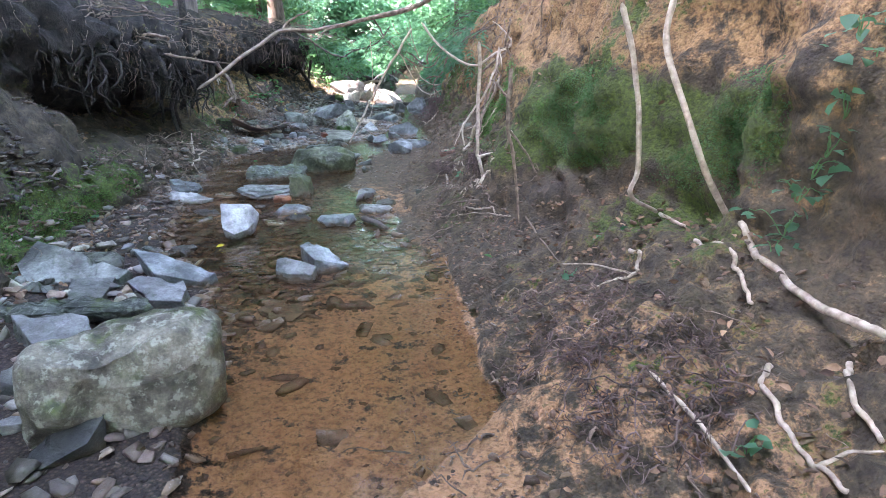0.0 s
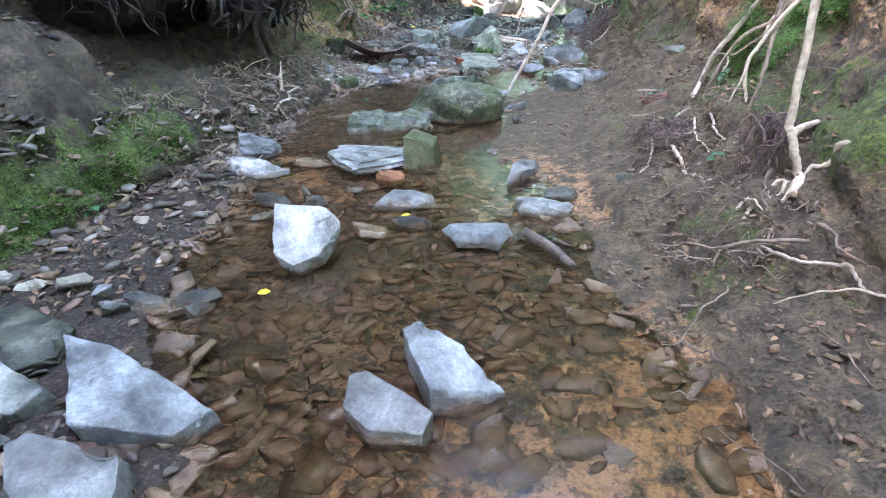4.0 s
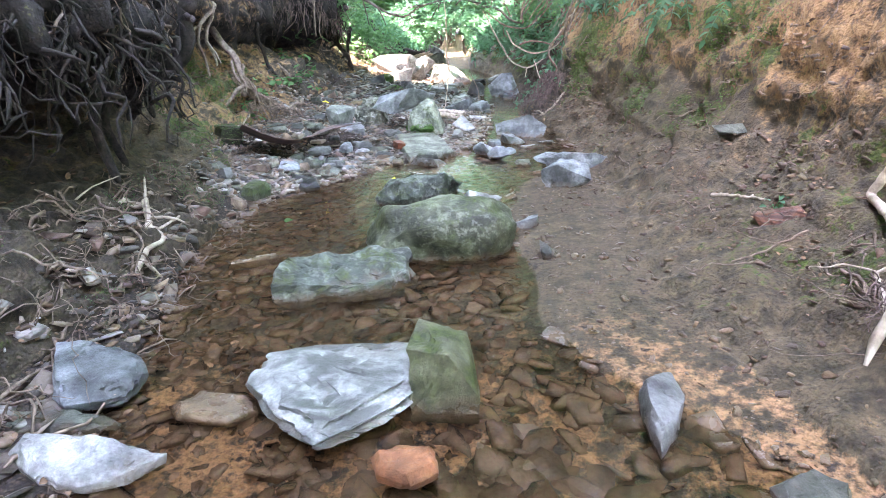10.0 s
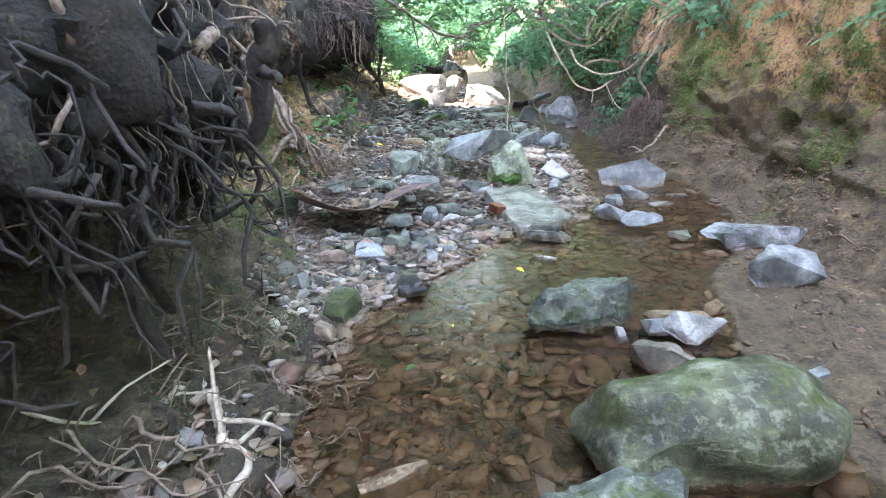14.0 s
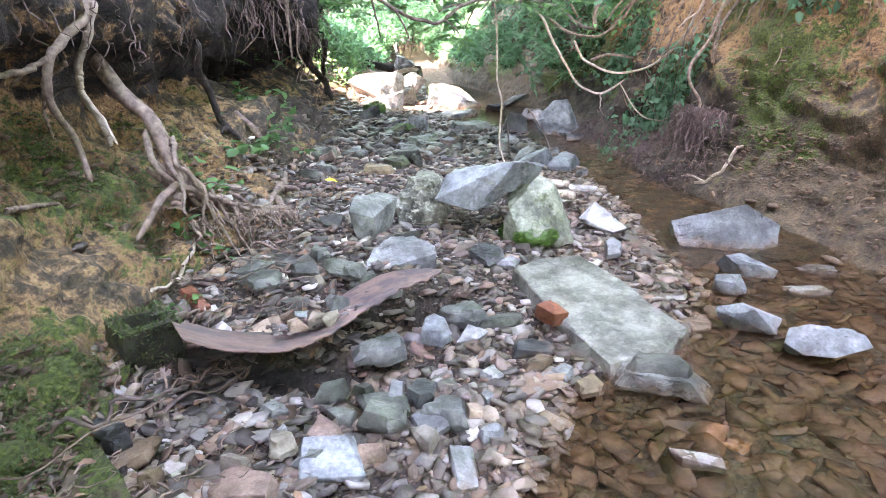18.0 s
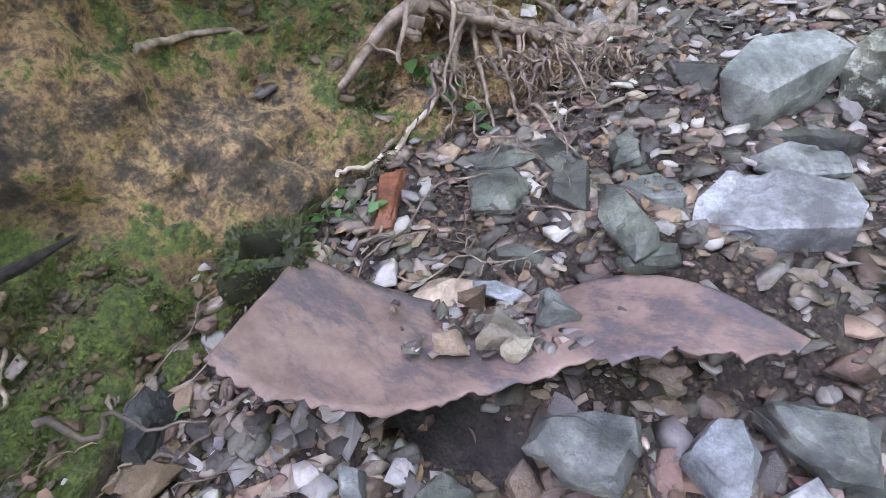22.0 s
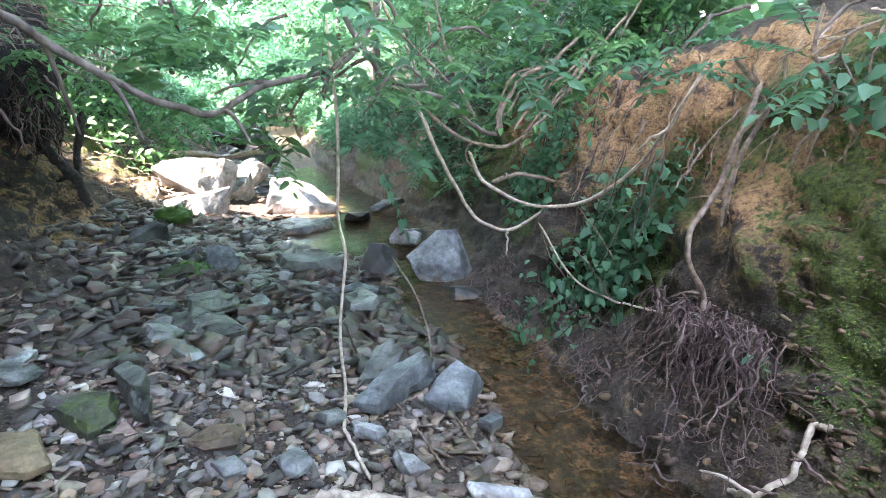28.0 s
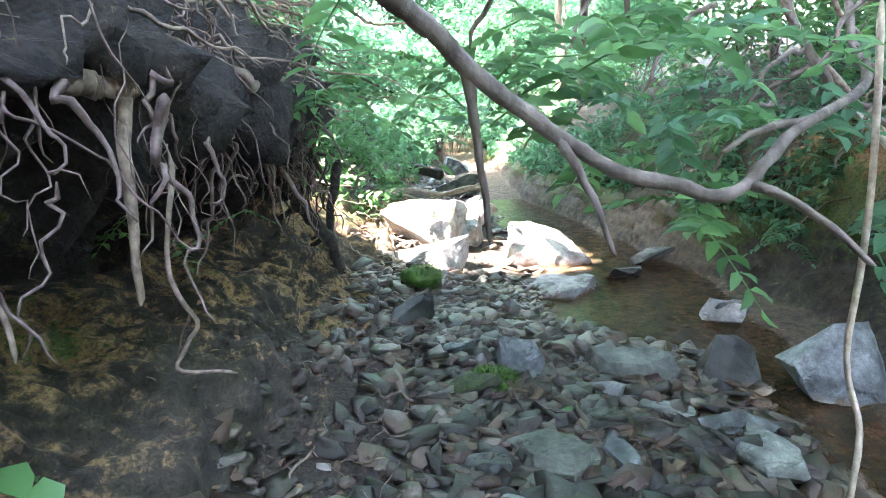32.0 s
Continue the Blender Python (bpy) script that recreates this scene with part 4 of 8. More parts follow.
rock("brown", -2.01, 9.49, 0.01, 0.11, 0.11, 0.05, 0, outline=((-0.50, -0.05), (0.27, 0.50), (0.50, 0.08), (0.21, -0.44), (-0.39, -0.50)))
rock("darkgreen", -3.36, 10.27, 0.24, 0.21, 0.26, 0.06, 0, outline=((-0.50, 0.00), (-0.24, 0.50), (0.46, 0.14), (0.50, -0.32), (0.03, -0.50)))
rock("darkgreen", -3.24, 10.46, 0.23, 0.31, 0.34, 0.07, 0, outline=((-0.50, 0.11), (-0.50, 0.50), (0.40, -0.20), (0.50, -0.50), (0.17, -0.47)))
rock("darkgreen", -2.97, 10.27, 0.25, 0.23, 0.24, 0.06, 0, outline=((-0.50, 0.46), (-0.21, 0.50), (0.50, -0.22), (0.40, -0.50), (-0.21, -0.07)))
rock("darkgreen", -3.12, 10.64, 0.21, 0.11, 0.23, 0.07, 0, outline=((-0.50, -0.11), (-0.39, 0.50), (0.50, -0.20), (0.00, -0.50)))
rock("orange", -3.59, 10.06, 0.26, 0.18, 0.29, 0.06, 0, outline=((-0.50, 0.22), (-0.30, 0.50), (0.50, -0.33), (0.29, -0.50)))
rock("dark", -2.20, 10.75, 0.07, 0.21, 0.37, 0.06, 0, outline=((-0.50, 0.14), (-0.13, 0.50), (0.50, 0.16), (0.41, -0.36), (-0.12, -0.50)))
rock("pale", -2.10, 10.64, 0.06, 0.14, 0.17, 0.05, 0, outline=((-0.50, -0.27), (0.23, 0.50), (0.50, 0.09), (0.18, -0.50)))
rock("pale", -1.46, 10.75, 0.03, 0.13, 0.19, 0.08, 0, outline=((-0.30, 0.21), (0.29, 0.50), (0.50, 0.11), (0.07, -0.50), (-0.50, -0.50)))
rock("dark", -3.55, 9.19, 0.20, 0.10, 0.11, 0.07, 0, outline=((-0.50, -0.20), (-0.44, 0.50), (0.14, 0.37), (0.50, -0.27), (0.12, -0.50)))
rock("brown", -3.50, 9.14, 0.18, 0.12, 0.14, 0.04, 0, outline=((-0.50, -0.34), (-0.33, 0.18), (0.50, 0.50), (0.45, -0.17), (-0.30, -0.50)))
rock("darkgreen", -2.85, 9.51, 0.07, 0.08, 0.05, 0.06, 0, outline=((-0.50, 0.22), (0.06, 0.50), (0.50, -0.06), (0.15, -0.50)))
rock("grey", -3.15, 9.41, 0.10, 0.10, 0.07, 0.05, 0, outline=((-0.50, 0.11), (0.11, 0.50), (0.50, -0.14), (-0.01, -0.50)))
rock("grey", -2.92, 9.39, 0.06, 0.10, 0.11, 0.06, 0, outline=((-0.50, -0.12), (-0.06, 0.50), (0.50, 0.16), (0.29, -0.41), (-0.09, -0.50)))
rock("cream", -3.21, 9.14, 0.11, 0.08, 0.07, 0.06, 0, outline=((-0.50, -0.18), (-0.21, 0.50), (0.50, 0.14), (0.38, -0.50)))
rock("brown", -3.42, 9.06, 0.16, 0.07, 0.07, 0.06, 0, outline=((-0.50, 0.05), (-0.19, 0.50), (0.50, 0.16), (0.40, -0.48), (-0.15, -0.50)))
rock("grey", -3.00, 9.17, 0.07, 0.11, 0.05, 0.06, 0, outline=((-0.50, -0.33), (-0.11, 0.50), (0.50, 0.04), (0.26, -0.50)))
rock("pinkish", -2.81, 9.20, 0.05, 0.09, 0.07, 0.07, 0, outline=((-0.50, -0.38), (-0.23, 0.50), (0.44, 0.24), (0.50, -0.50)))
rock("bluegrey", -2.42, 9.27, 0.02, 0.09, 0.08, 0.05, 0, outline=((-0.50, 0.07), (-0.08, 0.50), (0.50, 0.18), (0.43, -0.42), (-0.32, -0.50)))
rock("grey", -2.79, 9.73, 0.09, 0.21, 0.14, 0.08, 0, outline=((-0.46, -0.41), (-0.50, 0.17), (-0.11, 0.50), (0.46, 0.40), (0.50, -0.26), (0.08, -0.50)))
rock("grey", -2.78, 9.81, 0.10, 0.18, 0.09, 0.05, 0, outline=((-0.50, -0.39), (-0.10, 0.18), (0.30, 0.50), (0.50, -0.25), (0.20, -0.50)))
rock("bluegrey", -2.56, 9.87, 0.08, 0.13, 0.18, 0.09, 0, outline=((-0.50, -0.23), (-0.36, 0.38), (0.00, 0.50), (0.41, 0.21), (0.50, -0.26), (0.16, -0.50)))
rock("grey", -2.43, 10.02, 0.06, 0.23, 0.15, 0.10, 0, outline=((-0.50, 0.01), (-0.28, 0.32), (0.37, 0.50), (0.50, -0.28), (0.20, -0.50), (-0.17, -0.32)))
rock("grey", -2.70, 10.85, 0.14, 0.25, 0.16, 0.06, 0, outline=((-0.50, -0.20), (-0.27, 0.37), (0.41, 0.50), (0.50, 0.07), (0.10, -0.39), (-0.35, -0.50)))
rock("darkgreen", -3.18, 10.10, 0.17, 0.14, 0.11, 0.06, 0, outline=((-0.50, -0.26), (-0.18, 0.24), (0.43, 0.50), (0.50, 0.09), (-0.18, -0.50)))
rock("darkgreen", -2.87, 10.22, 0.20, 0.14, 0.12, 0.06, 0, outline=((-0.50, -0.31), (-0.33, 0.27), (0.40, 0.50), (0.50, 0.10), (-0.21, -0.50)))
rock("grey", -2.74, 10.19, 0.14, 0.10, 0.06, 0.05, 0, outline=((-0.50, -0.24), (-0.19, 0.42), (0.50, 0.50), (0.44, -0.10), (-0.17, -0.50)))
rock("brown", -2.84, 12.51, 0.23, 0.26, 0.29, 0.08, 0, outline=((-0.50, -0.29), (-0.50, 0.45), (-0.01, 0.50), (0.50, -0.34), (0.27, -0.50)))
rock("pinkish", -3.29, 12.75, 0.32, 0.14, 0.19, 0.08, 0, outline=((-0.50, -0.09), (-0.48, 0.50), (0.50, -0.09), (0.44, -0.50)))
rock("pale", -3.26, 12.34, 0.30, 0.18, 0.16, 0.07, 0, outline=((-0.50, 0.44), (-0.03, 0.50), (0.50, -0.16), (0.39, -0.50), (-0.03, -0.28)))
rock("grey", -3.07, 13.10, 0.28, 0.26, 0.22, 0.05, 0, outline=((-0.50, 0.09), (-0.19, 0.50), (0.50, -0.06), (0.25, -0.50), (-0.14, -0.45)))
rock("darkgreen", -2.58, 12.93, 0.20, 0.23, 0.49, 0.16, 0, outline=((-0.50, 0.43), (-0.28, 0.50), (0.42, -0.20), (0.50, -0.50), (0.19, -0.42)))
rock("mossy", -2.70, 12.75, 0.21, 0.24, 0.33, 0.10, 0, outline=((-0.50, 0.08), (-0.25, 0.50), (0.36, 0.33), (0.50, -0.22), (0.16, -0.50)))
rock("bluegrey", -1.42, 12.96, 0.06, 0.45, 0.38, 0.14, 0, outline=((-0.50, -0.31), (-0.14, 0.26), (0.47, 0.50), (0.50, 0.19), (-0.03, -0.24), (-0.29, -0.50)))
rock("grey", -1.45, 13.23, 0.05, 0.28, 0.29, 0.12, 0, outline=((-0.50, -0.50), (-0.07, 0.38), (0.40, 0.50), (0.50, -0.07), (0.11, -0.50)))
rock("bluegrey", -1.15, 12.89, 0.04, 0.33, 0.33, 0.13, 0, outline=((-0.50, -0.22), (-0.13, 0.33), (0.26, 0.50), (0.50, 0.09), (0.04, -0.50), (-0.26, -0.48)))
rock("darkgreen", -3.34, 12.83, 0.34, 0.26, 0.24, 0.10, 0, outline=((-0.50, 0.23), (-0.06, 0.50), (0.50, -0.14), (0.42, -0.50), (-0.19, -0.27)))
rock("pale", -1.93, 12.45, 0.08, 0.15, 0.18, 0.06, 0, outline=((-0.50, 0.28), (0.13, 0.50), (0.50, -0.11), (0.12, -0.50), (-0.25, -0.32)))
rock("white", -1.48, 12.38, 0.04, 0.13, 0.12, 0.06, 0, outline=((-0.50, 0.50), (0.07, 0.42), (0.50, -0.31), (-0.10, -0.50), (-0.36, -0.19)))
rock("pale", -1.61, 12.64, 0.06, 0.14, 0.17, 0.05, 0, outline=((-0.50, 0.50), (0.50, -0.22), (0.20, -0.50), (-0.47, 0.00)))
rock("bluegrey", -1.06, 12.61, 0.02, 0.11, 0.14, 0.06, 0, outline=((-0.50, 0.20), (0.32, 0.50), (0.50, -0.08), (-0.14, -0.50)))
rock("grey", -2.45, 13.42, 0.17, 0.24, 0.28, 0.05, 0, outline=((-0.50, 0.35), (-0.04, 0.50), (0.50, -0.32), (0.14, -0.50)))
rock("grey", -2.58, 13.67, 0.19, 0.21, 0.27, 0.06, 0, outline=((-0.50, 0.15), (-0.10, 0.50), (0.50, -0.02), (0.29, -0.50), (-0.17, -0.50)))
rock("bluegrey", -2.10, 14.24, 0.10, 0.16, 0.44, 0.07, 0, outline=((-0.50, 0.13), (0.11, 0.50), (0.50, -0.13), (0.09, -0.50)))
rock("darkgreen", -2.40, 14.21, 0.15, 0.36, 0.35, 0.08, 0, outline=((-0.50, 0.32), (0.05, 0.50), (0.50, -0.19), (0.15, -0.50), (-0.29, -0.34)))
rock("grey", -1.41, 14.34, 0.04, 0.28, 0.46, 0.09, 0, outline=((-0.50, -0.03), (0.11, 0.50), (0.50, -0.03), (0.18, -0.50), (-0.35, -0.43)))
rock("brown", -2.23, 12.62, 0.13, 0.21, 0.15, 0.05, 0, outline=((-0.50, -0.09), (0.02, 0.50), (0.50, 0.36), (0.44, -0.49), (-0.12, -0.50)))
rock("pinkish", -2.55, 12.64, 0.18, 0.10, 0.16, 0.05, 0, outline=((-0.50, -0.23), (-0.07, 0.50), (0.50, -0.08), (0.07, -0.50)))
rock("cream", -1.48, 12.60, 0.04, 0.10, 0.07, 0.04, 0, outline=((-0.50, 0.32), (0.35, 0.50), (0.50, -0.11), (-0.36, -0.50)))
rock("pinkish", -3.28, 13.08, 0.32, 0.13, 0.25, 0.06, 0, outline=((-0.50, -0.11), (-0.42, 0.50), (0.50, 0.06), (0.47, -0.50)))
rock("darkgreen", -3.35, 12.03, 0.32, 0.18, 0.17, 0.10, 0, outline=((-0.50, 0.31), (-0.05, 0.50), (0.47, -0.10), (0.50, -0.50), (0.08, -0.46)))
rock("pale", -2.16, 12.44, 0.11, 0.13, 0.11, 0.05, 0, outline=((-0.50, 0.15), (0.18, 0.50), (0.50, -0.33), (-0.09, -0.50)))
rock("grey", -1.76, 12.77, 0.07, 0.14, 0.13, 0.05, 0, outline=((-0.50, 0.13), (0.28, 0.50), (0.50, -0.22), (-0.16, -0.50)))
rock("darkgreen", -2.33, 13.83, 0.15, 0.35, 0.48, 0.09, 0, outline=((-0.50, 0.50), (0.20, 0.07), (0.50, -0.41), (0.08, -0.50), (-0.45, -0.23)))
# the stones of the first pool
def slab_rock(kind, top, drop, label="", shift=(0, 0)):
    """A slab with a given top outline and thickness."""
    hull_rock(kind, tuple(top) + tuple((x + shift[0], y + shift[1], z - drop) for x, y, z in top), label)


slab_rock("grey", ((-2.59, 3.47, .26), (-2.27, 3.4, .2), (-1.95, 3.32, .11), (-1.98, 3.24, .08), (-2.47, 3.16, .08), (-2.65, 3.32, .16)), .14, "triangular grey slate slab leaning on the bank foot", (.03, .06))
slab_rock("bluegrey", ((-1.99, 3.47, .2), (-1.83, 3.48, .17), (-1.44, 3.38, .07), (-1.51, 3.28, .05), (-1.67, 3.23, .1), (-1.73, 3.19, .14)), .17, "long wedge of blue-grey slate at the pool edge", (.02, .04))
slab_rock("pale", ((-1.85, 3.11, .12), (-1.8, 3.14, .14), (-1.54, 3.15, .12), (-1.48, 3.06, .1), (-1.44, 2.89, .09), (-1.61, 2.88, .1)), .12, "pale flat stone with a clean top at the pool edge", (.01, .03))
slab_rock("lichen_slab", ((-2.3, 2.66, .17), (-2.05, 2.75, .17), (-1.56, 2.78, .15), (-1.51, 2.7, .13), (-1.86, 2.64, .13), (-2.2, 2.6, .14)), .08, "long low slab with pale lichen over a dark gap", (0, .02))
slab_rock("pale", ((-2.06, 2.48, .2), (-1.83, 2.52, .2), (-1.73, 2.53, .17), (-1.68, 2.48, .14), (-1.67, 2.34, .12), (-1.83, 2.28, .14)), .2, "whitish block of stone beside the big boulder", (-.02, 0))
slab_rock("grey", ((-2.12, 2.98, .1), (-2.18, 3.13, .13), (-1.98, 3.22, .1), (-1.9, 2.9, .08), (-2.07, 2.89, .08)), .1, "flat grey-green slate among the pool stones")
slab_rock("pale", ((-1.1, 3.57, .09), (-1.06, 3.6, .1), (-.82, 3.48, .08), (-.84, 3.43, .04), (-.99, 3.41, .05), (-1.09, 3.48, .05)), .14, "pale angular stone standing in the pool")
slab_rock("bluegrey", ((-1.01, 3.81, .12), (-.95, 3.84, .13), (-.79, 3.77, .1), (-.64, 3.67, .02), (-.76, 3.58, .04), (-.85, 3.55, .1)), .15, "blue-grey wedge of slate tilted in the pool")
slab_rock("brown", ((-1.54, 2.68, .01), (-1.5, 2.76, .03), (-1.41, 2.75, .03), (-1.15, 2.56, .02), (-1.14, 2.49, .0), (-1.29, 2.47, .01)), .1, "brown silty slab half under water")
slab_rock("brown", ((-1.07, 3.0, -.02), (-1.04, 3.06, -.02), (-.83, 3.08, -.02), (-.79, 2.96, -.02), (-.83, 2.85, -.02), (-.95, 2.86, -.02)), .07, "brown flat slab under the clear water")
hull_rock("white", ((-1.79, 4.47, .25), (-1.57, 4.5, .24), (-1.49, 4.5, .15), (-1.55, 4.36, .07), (-1.63, 4.27, .05), (-1.73, 4.28, .1), (-1.77, 4.53, .2), (-1.56, 4.56, .19), (-1.55, 4.4, .0), (-1.63, 4.33, -.06), (-1.73, 4.36, -.06), (-1.7, 4.56, -.06), (-1.58, 4.54, -.06)), "white flat rock tilted up out of the stream")
pebbles = np.random.default_rng(90)
for k in range(34):
    px, py = pebbles.uniform(-2.6, -1.75), pebbles.uniform(2.75, 3.2)
    w = pebbles.uniform(.05, .12)
    rock(("pale", "cream", "grey", "darkgreen", "pinkish")[k % 5], px, py, gz(px, py) + pebbles.uniform(0, .03), w, w * .75, w * .5, pebbles.uniform(0, 180), name="cobble", label="small angular stone wedged between the slabs")
slab_rock("pale", ((-2.85, 10.42, 0.16), (-2.87, 10.52, 0.20), (-2.84, 10.65, 0.22), (-2.68, 10.70, 0.23), (-2.55, 10.72, 0.22), (-2.50, 10.67, 0.20), (-2.50, 10.60, 0.18), (-2.65, 10.50, 0.19)), .2, "large pale loaf-shaped stone among the gravel")
# the propped slab and its neighbours
hull_rock("tilted", ((-2.47, 11.1, .34), (-2.37, 11.22, .46), (-1.98, 10.98, .56), (-2.22, 11.02, .26), (-1.7, 11.3, .46), (-1.74, 11.52, .42), (-2.28, 11.5, .44), (-1.95, 11.12, .36), (-1.76, 11.32, .37), (-2.2, 11.35, .24)))
hull_rock("grey", ((-2.97, 10.9, .37), (-2.95, 10.95, .2), (-2.85, 10.97, .14), (-2.69, 11.28, .33), (-2.72, 11.25, .2), (-2.79, 11.32, .36), (-2.95, 11.15, .39), (-2.95, 11.15, .08), (-2.76, 11.2, .08), (-2.84, 10.97, .3)))
hull_rock("conglomerate", ((-2.72, 11.3, .3), (-2.66, 11.26, .06), (-2.38, 11.3, .06), (-2.4, 11.35, .4), (-2.45, 11.62, .42), (-2.38, 11.75, .3), (-2.6, 11.6, .1), (-2.62, 11.42, .42), (-2.35, 11.6, .08)))
hull_rock("pyramid", ((-1.8, 11.12, .44), (-2.03, 11.02, .27), (-2.06, 11.06, .02), (-1.92, 10.86, .02), (-1.62, 10.98, .02), (-1.6, 11.14, .12), (-1.72, 11.3, .02), (-1.98, 11.25, .3), (-1.72, 11.08, .4), (-1.86, 10.9, .2)))
hull_rock("bluegrey", ((-.95, 14.9, .2), (-.86, 14.84, 0), (-.5, 14.78, 0), (-.36, 14.95, .05), (-.5, 14.98, .42), (-.68, 15.0, .4), (-.55, 15.2, .3), (-.9, 15.15, .15), (-.62, 14.8, .12)))
hull_rock("mossblock", ((-1.59, 5.76, -.05), (-1.37, 5.74, -.05), (-1.36, 5.98, -.05), (-1.58, 6.0, -.05), (-1.6, 5.84, .19), (-1.46, 5.78, .2), (-1.39, 5.82, .14), (-1.4, 6.0, .16), (-1.57, 6.02, .21), (-1.36, 5.75, .05)))


# ---- loose stones ----
def shard(seed, flat):
    rng = np.random.default_rng(seed)
    pts = hull_points(rng, True, 8) if seed % 4 == 0 else slab_points(rng, 4, 7)
    bm = bmesh.new()
    for p in pts:
        bm.verts.new((p[0], p[1] * (.5 + .06 * (seed % 6)), p[2] * flat))
    bmesh.ops.convex_hull(bm, input=bm.verts)
    bmesh.ops.delete(bm, geom=[v for v in bm.verts if not v.link_faces], context="VERTS")
    bmesh.ops.triangulate(bm, faces=list(bm.faces))
    bm.verts.index_update()
    v = np.array([tuple(a.co) for a in bm.verts])
    f = np.array([[a.index for a in p.verts] for p in bm.faces])
    bm.free()
    return v, f


SHARDS = [shard(500 + i, (0.1, 0.15, 0.24)[i % 3]) for i in range(24)]


def turn(rx, ry, rz):
    return np.array(Euler((rx, ry, rz)).to_matrix())


def scatter(name, mat, spots, label, seed, sink=0.0):
    rng = np.random.default_rng(seed)
    V, T, n = [], [], 0
    for x, y, z, s in spots:
        v, f = SHARDS[rng.integers(len(SHARDS))]
        a = turn(rng.normal() * .27, rng.normal() * .27, rng.uniform(0, 6.28))
        V.append((v * s) @ a.T + (x, y, z + s * (rng.uniform(.02, .16) - sink)))
        T.append(f + n)
        n += len(v)
    ob = array_mesh(name, np.concatenate(V), np.concatenate(T), mat)
    return tagged(ob, label, name, kind="stuff")


def spots_in(rng, n, y0, y1, side, smin, smax, power=2.2):
    out = []
    while len(out) < n:
        y = rng.uniform(y0, y1)
        wl, wr = np.interp(y, WL_Y, WL_X), np.interp(y, WR_Y, WR_X)
        _, _, L, R = section(y)
        if side == "bar":
            x = rng.uniform(L[0][0] - .25, wl + .12)
        elif side == "wet":
            x = rng.uniform(wl, wr)
            if y < 4.2 and rng.uniform() > np.interp(y - 1.1 * (x - wl) / (wr - wl), (2.2, 3.3), (0.03, 1)):
                continue
        elif side == "left":
            x = rng.uniform(L[1][0], L[0][0] + .2)
        else:
            x = rng.uniform(wr, R[2][0])
        s = smin + (smax - smin) * rng.uniform() ** power
        if side == "bar" and 7.4 < y < 9.7 and x < mud_edge(y) + .08 * rng.normal() and rng.uniform() < .88:
            continue
        if hollow_at(x, y) < .5 or y > 12.5 and side == "bar" and x < -2.95 and rng.uniform() < .65:
            continue
        z = gz(x, y)
        out.append((*(snap(x, y, z) if side in ("left", "right") else (x, y, z)), s))
    return out


STONES = ((0.37, 0.3, 0.255), (0.12, 0.115, 0.1), (0.34, 0.27, 0.225), (0.05, 0.046, 0.04), (0.45, 0.42, 0.39), (0.2, 0.14, 0.1), (0.12, 0.12, 0.09), (0.29, 0.28, 0.265), (0.3, 0.2, 0.145), (0.075, 0.065, 0.055), (0.22, 0.175, 0.14), (0.15, 0.13, 0.11))
SILTY = ((0.18, 0.122, 0.082), (0.21, 0.14, 0.094), (0.15, 0.104, 0.073), (0.23, 0.152, 0.102), (0.17, 0.126, 0.09), (0.12, 0.088, 0.066))
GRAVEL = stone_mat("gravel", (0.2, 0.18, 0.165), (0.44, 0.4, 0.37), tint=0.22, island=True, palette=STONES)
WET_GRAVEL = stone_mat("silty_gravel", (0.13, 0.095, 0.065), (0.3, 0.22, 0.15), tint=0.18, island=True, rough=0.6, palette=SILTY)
# STONES at about half value: damp, and the bank's shade put into the colour
SHADY = stone_mat("damp_shade_gravel", (0.09, 0.085, 0.075), (0.24, 0.22, 0.2), tint=0.35, island=True, rough=0.4, palette=tuple((.5 * c[0], .46 * c[1], .42 * c[2]) for c in STONES))
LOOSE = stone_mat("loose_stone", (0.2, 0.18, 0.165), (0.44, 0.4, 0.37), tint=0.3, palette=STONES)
rng = np.random.default_rng(4)
scatter("gravel", GRAVEL, spots_in(rng, 14000, 8.2, 13.4, "bar", .016, .12, 2.1) + spots_in(rng, 1000, 3.2, 8.2, "bar", .02, .14)
        + spots_in(rng, 1500, -1, 3.4, "bar", .02, .14) + spots_in(rng, 500, 17, 26, "bar", .05, .3), "flat grey and tan slate gravel on the bar", 5)
scatter("gravel", SHADY, spots_in(rng, 6000, 13.2, 17.5, "bar", .04, .24, 2.0), "damp slate gravel with the shade of the bank put into its colour", 8)
scatter("silty_stones", WET_GRAVEL, spots_in(rng, 4200, 1.6, 10.5, "wet", .03, .2, 1.6) + spots_in(rng, 260, .5, 3.2, "wet", .02, .07) + spots_in(rng, 600, 10, 17, "wet", .03, .12), "flat brown silt-covered stones under shallow water", 6, .06)
scatter("fine_gravel", WET_GRAVEL, spots_in(rng, 7000, 8.2, 13.4, "bar", .01, .04, 1.6) + spots_in(rng, 4500, 13.2, 17.5, "bar", .012, .06, 1.6), "fine brown slate chips between the larger stones", 9)
scatter("bank_debris", WET_GRAVEL, spots_in(rng, 6500, -.5, 13, "right", .01, .06, 3) + spots_in(rng, 2200, 1, 9, "left", .012, .09, 3), "small stones and crumbs of earth on the banks", 7)
shard_meshes = []
for k, (sv, sf) in enumerate(SHARDS):
    sm = bpy.data.meshes.new("stone")
    sm.from_pydata([tuple(p) for p in sv], [], [tuple(int(i) for i in q) for q in sf])
    sm.materials.append(LOOSE)
    shard_meshes.append(sm)
